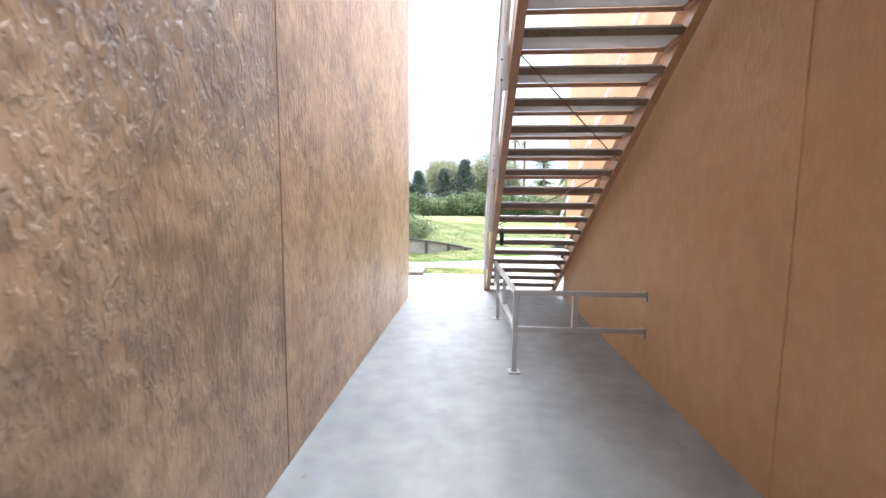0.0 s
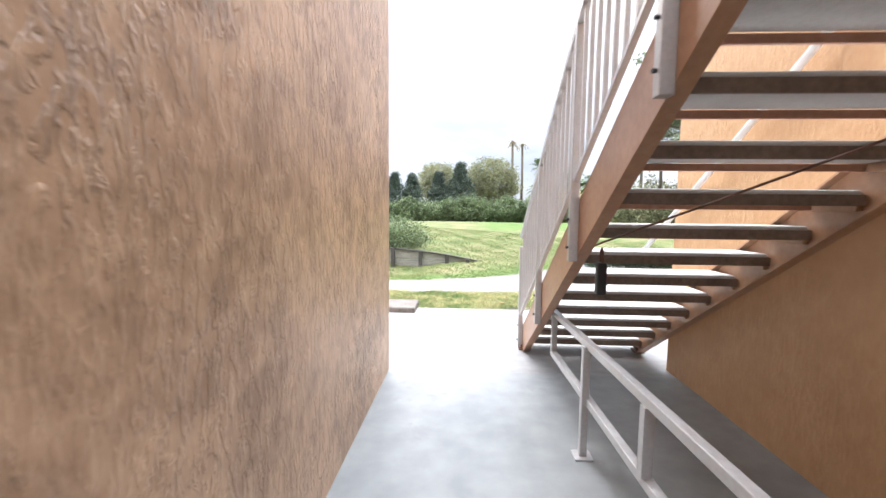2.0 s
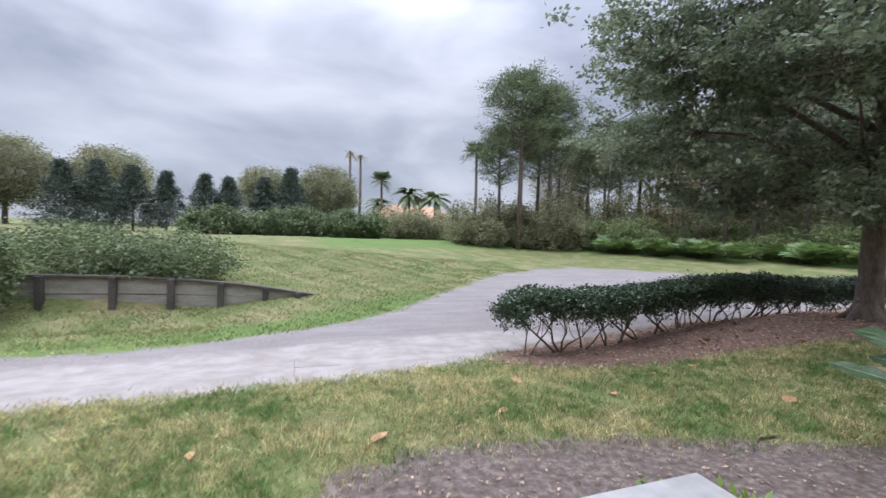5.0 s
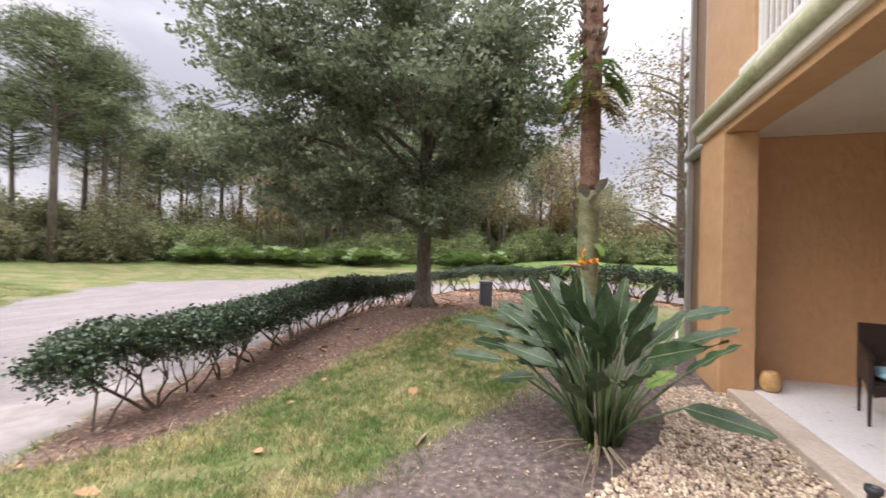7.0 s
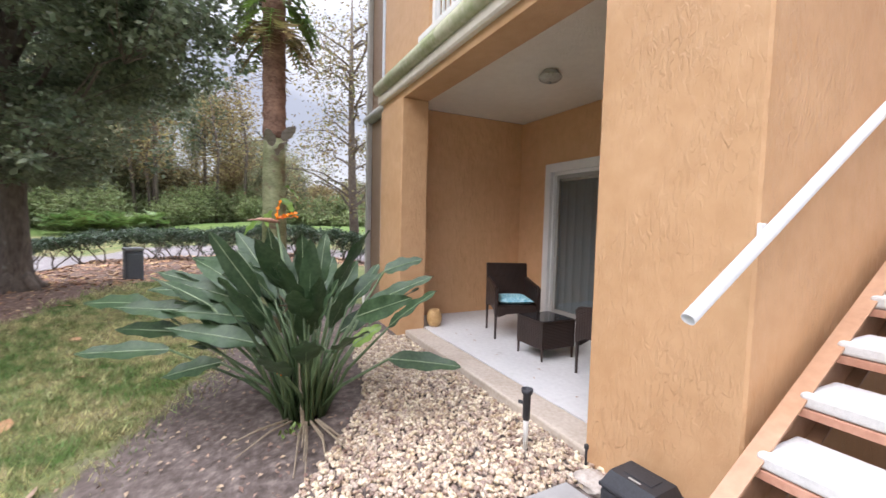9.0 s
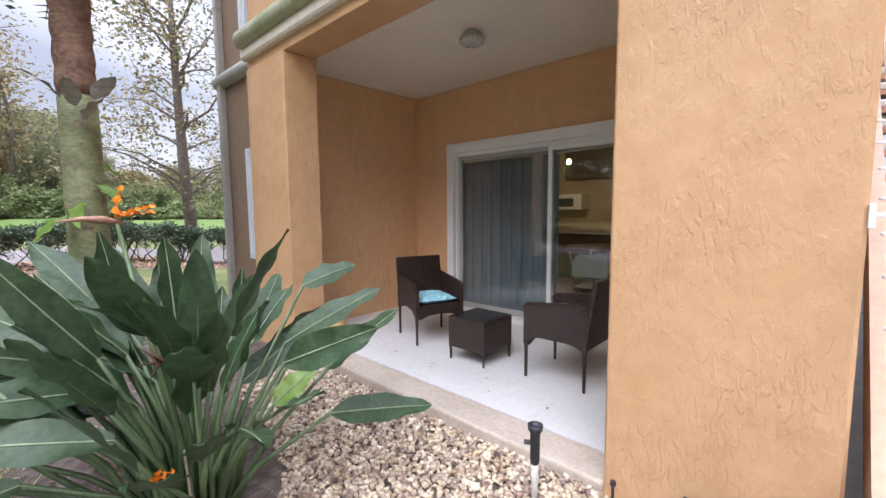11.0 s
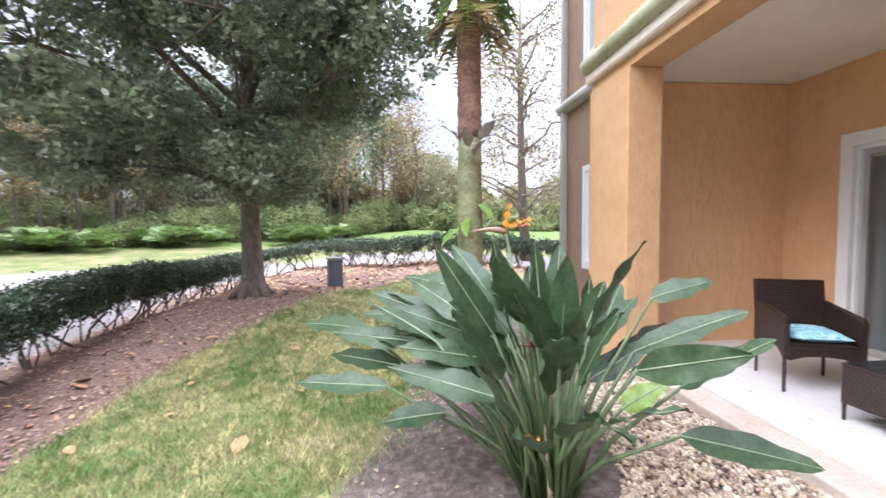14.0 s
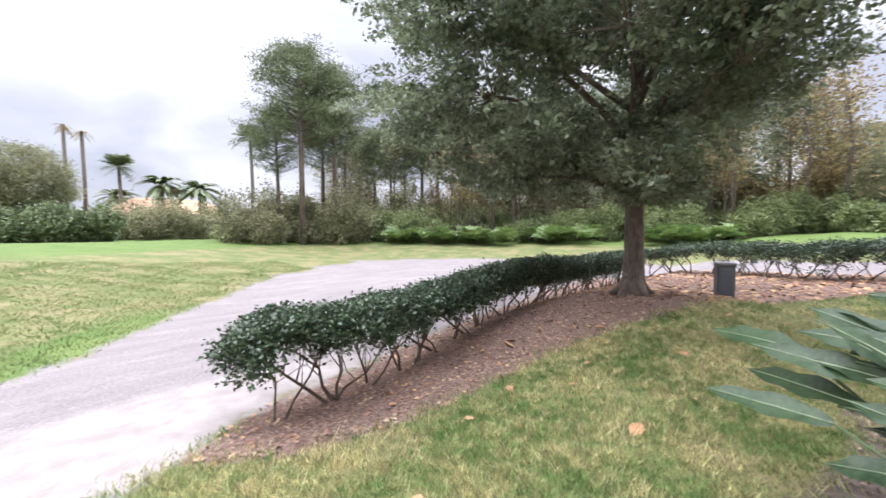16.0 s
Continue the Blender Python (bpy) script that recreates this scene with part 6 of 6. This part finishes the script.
spots = []
for az in np.arange(-14.5, 7.6, 0.85):
    spots.append((*polar(az + r.normal(0, 0.3), r.uniform(42, 45)), r.uniform(1.0, 1.7), r.uniform(2.0, 3.2)))
shrub_belt("shrub_belt", "dense dark shrubs behind the grassy rise", spots, M_SHRUB, 90, 0.24)
spots = [(*polar(az + r.normal(0, 0.5), r.uniform(46, 56)), r.uniform(1.6, 2.4), r.uniform(2.2, 4.2)) for az in np.arange(8, 26, 0.9)]
shrub_belt("scrub", "scrubby growth before the far house", spots, M_WOODLEAF, 91, 0.24)
spots = [(*polar(az + r.normal(0, 0.6), r.uniform(30.5, 37)), r.uniform(0.8, 2.0), r.uniform(0.8, 3.6)) for az in np.arange(19, 114, 0.65)]
shrub_belt("undergrowth", "green undergrowth along the wood's edge", spots, M_UNDER, 92, 0.2)
spots = [(*polar(az + r.normal(0, 1.0), r.uniform(34, 46)), r.uniform(1.6, 3.0), r.uniform(2.4, 6.0) * (1 if az < 90 else 0.5)) for az in np.arange(26, 114, 1.1)]
shrub_belt("understorey", "tangled understorey inside the wood", spots, M_WOODLEAF, 93, 0.24)
spots = [(*polar(az, r.uniform(36, 48)), r.uniform(1.2, 2.4), r.uniform(3.0, 7.0) * (1 if az < 88 else 0.6)) for az in r.uniform(32, 112, 28)]
shrub_belt("autumn_understorey", "yellow-brown autumn growth inside the wood", spots, M_AUTUMN, 94, 0.22)
spots = [(*polar(az + r.normal(0, 0.4), r.uniform(29, 34)), r.uniform(1.1, 2.0), r.uniform(2.0, 5.0)) for az in np.arange(19, 36, 0.9)]
shrub_belt("pine_thicket", "grey-green thicket round the feet of the pines", spots, M_WOODLEAF, 96, 0.22)
rr = np.random.default_rng(95)
pb = MB()
for az in np.concatenate([rr.uniform(38, 66, 26), rr.uniform(66, 84, 10)]):
    x, y = polar(az, rr.uniform(28.0, 30.0))
    z = ground_z(x, y)
    for k in range(11):
        a = rr.uniform(0, 6.28)
        fan_frond(pb, Vector((x, y, z + 0.45)), (math.cos(a), math.sin(a), rr.uniform(0.5, 1.9)), rr.uniform(1.1, 2.0), rr, 10, 0.10, 0.35)
tagged(new("saw_palmetto", pb.mesh("saw_palmetto", M_PALMETTO)), "bright green palmetto thicket at the wood's edge", "palmetto", "", "stuff")

# bush behind the timber wall, and the wispy shrub before it
def bush(name, label, x, y, w, h, mat, seed, size, clumps, per, lift=0.5):
    b = thing(name, label, "bush", (x, y, ground_z(x, y)))
    rr = np.random.default_rng(seed)
    z = ground_z(x, y)
    for k in range(7):
        a = k * 0.9
        part("stem", MB().tube([(x, y, z - 0.05), (x + 0.3 * w * math.cos(a), y + 0.3 * w * math.sin(a), z + h * 0.45), (x + 0.6 * w * math.cos(a), y + 0.6 * w * math.sin(a), z + h * 0.8)], [0.03, 0.02, 0.008], 5), M_TWIG, b)
    v, f = spray(0, (w, w, h * 0.5), seed, size, None, "", clumps, per, 0.45, (w * 0.14, w * 0.14, h * 0.08), 0.75)
    part("foliage", fast_mesh("foliage", v + np.array([x, y, z + h * lift]), f, mat), None, b)


bush("rounded_bush", "rounded green bush above the timber retaining wall", -3.5, 21.6, 1.55, 1.35, M_SHRUB, 101, 0.085, 210, 70)
bush("rounded_bush", "smaller green bush beside the retaining wall", -5.8, 22.0, 1.7, 1.5, M_SHRUB, 102, 0.085, 200, 70)
bush("wispy_shrub", "tall wispy grey-green shrub by the drainage cut", -6.6, 19.0, 0.9, 2.3, M_SHRUB, 103, 0.09, 170, 60, 0.52)
bush("wispy_shrub", "tall grey-green shrub behind the wispy one", -8.4, 19.4, 1.2, 2.2, M_SHRUB, 104, 0.09, 150, 60)

# bare-branched tree past the bay
bt = thing("sparse_tree", "half-bare tree with thin pale branches and yellowing leaves", "tree", (17.5, 5.2, 0.1))
rb_ = np.random.default_rng(44)
bz = ground_z(17.5, 5.2)
part("trunk", MB().tube([(17.5, 5.2, bz - 0.2), (17.4, 5.4, bz + 3), (17.3, 5.5, bz + 6.5), (17.3, 5.5, bz + 10)], [0.2, 0.16, 0.10, 0.03], 10), M_TWIG, bt, smooth=True)
bc = []
for k in range(30):
    z = bz + rb_.uniform(1.6, 9)
    a = rb_.uniform(0, 6.28)
    L = rb_.uniform(1.5, 3.4)
    e = np.array([17.4 + L * math.cos(a), 5.4 + L * math.sin(a), z + L * 0.35])
    part("branch", MB().tube(limb_path((17.4, 5.4, z), e, rb_, 0.1, 0.3), [0.05, 0.045, 0.035, 0.028, 0.02, 0.014, 0.006], 5, False), M_TWIG, bt)
    for q in range(7):
        u = rb_.uniform(0.3, 1)
        p = np.array([17.4, 5.4, z]) * (1 - u) + e * u
        t_ = p + rb_.normal(0, 0.5, 3)
        part("twig", MB().tube([tuple(p), tuple(t_)], [0.012, 0.004], 4, False), M_TWIG, bt)
        bc.append(t_)
v, f = leaf_cloud(bc, 22, (0.34, 0.34, 0.3), 0.12, 0.6, rb_)
part("foliage", fast_mesh("foliage", v, f, M_AUTUMN), None, bt)
v, f = leaf_cloud(bc[::2], 22, (0.35, 0.35, 0.35), 0.12, 0.6, rb_)
part("foliage", fast_mesh("foliage", v, f, M_WOODLEAF), None, bt)

# timber retaining wall
rw = thing("retaining_wall", "weathered timber retaining wall with dark posts", "retaining wall", (-2.4, 19.5, -0.5))
line = [(0.25, 20.5, -0.50, -0.72), (-0.25, 20.05, -0.36, -0.8), (-1.05, 19.95, -0.20, -0.95), (-2.1, 20.0, -0.07, -1.0), (-3.2, 20.05, 0.02, -1.05), (-4.4, 20.1, 0.08, -1.1), (-5.8, 20.15, 0.1, -1.1), (-7.5, 20.2, 0.1, -1.1)]
for (x0, y0, t0, b0), (x1, y1, t1, b1) in zip(line, line[1:]):
    nrow = 3
    for k in range(nrow):
        u0, u1 = k / nrow + 0.012, (k + 1) / nrow - 0.012
        q = [(x0, y0, b0 + (t0 - b0) * u0), (x1, y1, b1 + (t1 - b1) * u0), (x1, y1, b1 + (t1 - b1) * u1), (x0, y0, b0 + (t0 - b0) * u1)]
        part("plank", MB().add([(a, b, c) for a, b, c in q] + [(a, b + 0.06, c) for a, b, c in q], [(0, 1, 2, 3), (7, 6, 5, 4), (0, 4, 5, 1), (1, 5, 6, 2), (2, 6, 7, 3), (3, 7, 4, 0)]), M_TIMBER, rw)
    cp = [(x0, y0 - 0.07, t0), (x1, y1 - 0.07, t1), (x1, y1 + 0.12, t1), (x0, y0 + 0.12, t0)]
    part("cap", MB().add(cp + [(a, b, c + 0.05) for a, b, c in cp], [(3, 2, 1, 0), (4, 5, 6, 7), (0, 1, 5, 4), (1, 2, 6, 5), (2, 3, 7, 6), (3, 0, 4, 7)]), M_TIMBERD, rw)
for x, y, t, b in line:
    part("post", MB().box(x - 0.07, x + 0.07, y - 0.15, y - 0.005, b - 0.1, t + 0.03, 0.01), M_TIMBERD, rw)

# the far house
house = thing("house", "far low house with a terracotta hip roof", "house", (*polar(13.5, 68), 0.8))
hx, hy = polar(13.5, 68)
hz = ground_z(hx, hy) - 0.3
part("wall", MB().box(hx - 8, hx + 8, hy, hy + 9, hz, hz + 2.9), M_HOUSE, house)
part("roof", MB().add([(hx - 8.8, hy - 0.8, hz + 2.85), (hx + 8.8, hy - 0.8, hz + 2.85), (hx + 8.8, hy + 9.8, hz + 2.85), (hx - 8.8, hy + 9.8, hz + 2.85), (hx - 4, hy + 4.5, hz + 5.6), (hx + 4, hy + 4.5, hz + 5.6)], [(0, 1, 5, 4), (1, 2, 5), (2, 3, 4, 5), (3, 0, 4), (3, 2, 1, 0)]), M_TILE, house)
for k in range(5):
    wdw = part("window", MB().box(hx - 6.6 + k * 2.9, hx - 5.2 + k * 2.9, hy - 0.05, hy - 0.004, hz + 0.7, hz + 2.2), M_WHITE, house)
    part("pane", MB().box(hx - 6.5 + k * 2.9, hx - 5.3 + k * 2.9, hy - 0.07, hy - 0.052, hz + 0.8, hz + 2.1), M_DARKGLASS, wdw)

# ---- ground details ----
def on_area(poly, n, r, box):
    x, y = r.uniform(box[0], box[1], n), r.uniform(box[2], box[3], n)
    _, ins = edge_distance(x, y, poly)
    return x[ins], y[ins]


# grass blades
def grass(name, label, xa, xb, ya, yb, n, h, w, seed, mat=M_GRASSBLADE):
    r = np.random.default_rng(seed)
    x, y = r.uniform(xa, xb, n), r.uniform(ya, yb, n)
    keep = (wander(x, y, 1.4) + wander(x + 3, y, 4.1) * 0.6 + r.normal(0, 0.9, n)) > -0.75
    for poly, soft in ((PATH_AREA, 0.12), (MULCH, 0.12), (SOIL, 0.18)):
        d, ins = edge_distance(x, y, poly)
        keep &= np.where(ins, -d, d) + r.normal(0, soft, n) > 0
    keep &= ~((x > -2.0) & (x < 2.14) & (y < 10.12))
    keep &= ~((y < 7.5))
    x, y = x[keep], y[keep]
    k = len(x)
    z = height(x, y)
    a = r.uniform(0, 6.28, k)
    hh = h * r.uniform(0.4, 1.25, k) * (1 + 0.35 * np.clip(wander(x, y, 7.0), -1, 1))
    lean = r.normal(0, 0.6, (k, 2)) * hh[:, None]
    dx, dy = np.cos(a) * w, np.sin(a) * w
    v = np.stack([np.stack([x - dx, y - dy, z - 0.005], -1), np.stack([x + dx, y + dy, z - 0.005], -1), np.stack([x + lean[:, 0], y + lean[:, 1], z + hh], -1)], 1)
    tagged(new(name, fast_mesh(name, v.reshape(-1, 3), np.arange(k * 3).reshape(k, 3), mat)), label, "grass", "", "stuff")


grass("grass", "short patchy lawn of green and straw-coloured blades", -4.5, 7.5, 9.6, 13.9, 380000, 0.042, 0.0035, 1)
grass("grass", "taller broad-bladed tufts in the lawn", -4.5, 9.5, 9.0, 13.9, 70000, 0.075, 0.0055, 6)
grass("grass", "rougher lawn grass farther along", 5.5, 13.0, 8.6, 13.4, 90000, 0.05, 0.005, 2)
grass("grass", "grass on the rise beyond the track", -9, 12, 15.8, 32, 200000, 0.05, 0.010, 3, M_GRASSFAR)
grass("grass", "grass strip beside the drainage cut", -14, -2, 9.8, 20, 60000, 0.05, 0.006, 4)


def scatter_leaves(name, label, x, y, size, mat, seed, cat):
    r = np.random.default_rng(seed)
    z = height(x, y) + 0.012
    c = np.stack([x, y, z], -1)
    n = len(x)
    a = r.uniform(0, 6.28, n)
    d = np.stack([np.cos(a), np.sin(a), r.normal(0, 0.18, n)], -1)
    s = np.stack([-np.sin(a), np.cos(a), r.normal(0, 0.25, n)], -1)
    L = (size * r.uniform(0.5, 1.4, n))[:, None]
    v = np.stack([c - d * L * 0.5, c + s * L * 0.32 + np.array([0, 0, 0.010]), c + d * L * 0.5 + np.array([0, 0, 0.006]), c - s * L * 0.32 + np.array([0, 0, 0.008])], 1)
    tagged(new(name, fast_mesh(name, v.reshape(-1, 3), np.arange(n * 4).reshape(n, 4), mat)), label, cat, "", "stuff")


r = np.random.default_rng(55)
mx, my = on_area(MULCH, 24000, r, (2, 17.5, 2, 16.5))
scatter_leaves("bark_mulch", "brown bark chips under the hedge and oak", mx, my, 0.055, M_CHIP, 56, "mulch")
mx, my = on_area(MULCH, 4200, r, (9.0, 17.5, 6, 15))
scatter_leaves("leaf_litter", "tan fallen leaves on the mulch", mx, my, 0.12, M_DRYLEAF, 57, "leaves")
mx, my = on_area(MULCH, 1300, r, (2, 9.6, 11, 15))
scatter_leaves("leaf_litter", "scattered fallen leaves under the hedge", mx, my, 0.055, M_DRYLEAF, 61, "leaves")
sx_, sy_ = on_area(SOIL, 2600, r, (-0.3, 6, 8, 11.3))
keep = (sx_ > 2.3) | (sy_ > 10.15)
scatter_leaves("soil_debris", "bark bits and pebbles on the bare soil", sx_[keep], sy_[keep], 0.03, M_CHIP, 58, "debris")
lf = MB().add([(-0.09, 0, 0), (-0.03, 0.05, 0.018), (0.03, 0.045, 0.022), (0.10, 0, 0.012), (0.03, -0.05, 0.02), (-0.03, -0.045, 0.015), (0, 0, 0.004)], [(0, 6, 1), (1, 6, 2), (2, 6, 3), (3, 6, 4), (4, 6, 5), (5, 6, 0)]).mesh("fallen_leaf", M_DRYLEAF)
spots = [(3.92, 13.1), (6.02, 13.14), (6.15, 13.2), (4.9, 12.4), (5.3, 11.9), (0.35, 11.45), (7.0, 12.3), (5.9, 12.0), (3.0, 11.8), (4.1, 12.3), (6.6, 11.2), (2.2, 12.5), (1.6, 11.7), (-1.0, 11.6), (4.7, 11.1), (7.7, 11.6), (8.4, 11.0), (5.6, 10.9)]
for i, (x, y) in enumerate(spots):
    o = tagged(new("fallen_leaf", lf), "curled orange-brown leaf lying on the lawn", "leaf", "fallen leaves on the lawn")
    s = 0.6 + 0.06 * ((i * 7) % 9)
    o.matrix_basis = Matrix.Translation((x, y, ground_z(x, y) + 0.02)) @ pose(0, 0, 0, 12 * math.sin(i), 9 * math.cos(i * 2), i * 77) @ Matrix.Diagonal((s, s, s, 1))
hus = thing("palm_husk", "dry pale leaf husk lying on the grass edge", "husk", (3.6, 10.58, -0.15))
hz_ = ground_z(3.6, 10.58)
part("husk", MB().add([(3.44, 10.60, hz_ + 0.02), (3.52, 10.575, hz_ + 0.05), (3.66, 10.572, hz_ + 0.045), (3.76, 10.6, hz_ + 0.02), (3.66, 10.618, hz_ + 0.02), (3.52, 10.625, hz_ + 0.02)], [(0, 1, 5), (1, 2, 4, 5), (2, 3, 4)]), M_CHIP, hus)

for k, (x, y, z) in enumerate(((5.05, 7.05, 0.043), (4.86, 7.1, 0.043), (4.95, 7.25, 0.043), (4.62, 7.2, 0.043), (4.1, 7.25, 0.043), (3.45, 7.3, 0.043), (3.6, 7.12, 0.043), (3.0, 7.25, 0.043), (1.32, 4.2, 0.001), (1.38, 4.05, 0.001), (1.25, 3.95, 0.001), (1.42, 3.85, 0.001), (0.95, 5.0, 0.001), (1.45, 5.6, 0.001), (-0.9, 2.75, 0.001), (1.2, 2.5, 0.001), (1.3, 3.2, 0.001))):
    o = tagged(new("leaf_bit", lf), "small dry dark leaf bit on bare concrete", "leaf", "leaf bits on the concrete")
    q = 0.16 + 0.03 * (k % 4)
    o.matrix_basis = Matrix.Translation((x, y, z + 0.001)) @ pose(0, 0, 0, 0, 0, k * 67) @ Matrix.Diagonal((q, q * 0.6, q, 1))

# weeds
wd = MB()
rr = np.random.default_rng(66)
for (x, y, s) in ((2.35, 10.0, 1.2), (2.2, 9.95, 0.8), (3.95, 9.0, 0.6), (3.55, 9.25, 0.6), (2.0, 10.3, 0.7)):
    for k in range(26):
        a = rr.uniform(0, 6.28)
        p = Vector((x + rr.normal(0, 0.07 * s), y + rr.normal(0, 0.07 * s), ground_z(x, y)))
        q = p + Vector((math.cos(a) * 0.05, math.sin(a) * 0.05, rr.uniform(0.03, 0.10))) * s
        e = Vector((-math.sin(a), math.cos(a), 0)) * 0.016 * s
        wd.add([p, (p + q) / 2 + e, q, (p + q) / 2 - e], [(0, 1, 2, 3)])
tagged(new("weeds", wd.mesh("weeds", M_BIRDYOUNG)), "bright green weeds growing through the soil", "weeds", "", "stuff")

# joint and crack in the paved track, and gravel
jt = MB().tube([(-0.3, 13.5 + 0.1 * k, ground_z(-0.3, 13.5 + 0.1 * k)) for k in range(10)], 0.0035, 5)
jt.tube([(-0.3 + 0.1 * k, 14.0 - 0.012 * k, ground_z(-0.3 + 0.1 * k, 14.0 - 0.012 * k)) for k in range(7)], 0.003, 5)
structure("track_joint", jt, M_TIMBERD, "dark joint and crack across the paved track", "joint")


def pebble_mesh(seed):
    r = np.random.default_rng(seed)
    bm = bmesh.new()
    bmesh.ops.create_icosphere(bm, subdivisions=1, radius=1)
    vs = np.array([v.co for v in bm.verts])
    fs = np.array([[v.index for v in f.verts] for f in bm.faces])
    bm.free()
    vs = vs * (1 + r.normal(0, 0.13, (len(vs), 1))) * np.array([1, r.uniform(0.65, 0.95), r.uniform(0.4, 0.6)])
    return vs, fs


r = np.random.default_rng(99)
stones = [pebble_mesh(k) for k in range(8)]
px, py = on_area(GRAVEL, 20000, r, (2.1, 5.6, 7.74, 9.8))
ok = ((px > 2.31) | ((px > 2.24) & (py < 7.99)) | ((px > 2.15) & (py > 8.88))) & ~((np.hypot(px - 3.76, py - 9.17) < 0.3)) & ~((px > 5.38) & (py < 7.9))
px, py = px[ok], py[ok]
near = (px > 2.3) & (px < 3.3) & (py > 7.8) & (py < 8.9)
ids = np.flatnonzero(near)[:300]
bed = thing("gravel_bed", "loose tan and white river stones beside the patio", "gravel", (3.4, 8.3, -0.04))
rest_v, rest_f, k0 = [], [], 0
single = set(ids.tolist())
stone_me = [fast_mesh("stone", vs, fs, M_STONE, True) for vs, fs in stones]
M_SINGLE = M_STONE.copy()
M_SINGLE.name = "river_stone_single"
nn = M_SINGLE.node_tree.nodes
oi = nn.new("ShaderNodeObjectInfo")
for nd in list(nn):
    if nd.type == "MAP_RANGE":
        M_SINGLE.node_tree.links.new(oi.outputs["Random"], nd.inputs["Value"])
for me in stone_me:
    me.materials[0] = M_SINGLE
for i in range(len(px)):
    s = r.uniform(0.010, 0.025)
    zc = ground_z(px[i], py[i]) + r.uniform(0.0, 0.02)
    m = Matrix.Translation((px[i], py[i], zc)) @ pose(0, 0, 0, r.normal(0, 25), r.normal(0, 25), r.uniform(0, 360)) @ Matrix.Diagonal((s, s, s, 1))
    k = int(r.integers(0, 8))
    if i in single:
        o = part("stone", stone_me[k], None, bed)
        o.matrix_basis = m
    else:
        vs, fs = stones[k]
        M3 = np.array(m.to_3x3())
        rest_v.append(vs @ M3.T + np.array(m.translation))
        rest_f.append(fs + k0)
        k0 += len(vs)
o = part("gravel", fast_mesh("gravel", np.concatenate(rest_v), np.concatenate(rest_f), M_STONE, True), None, bed)
o["kind"] = "stuff"
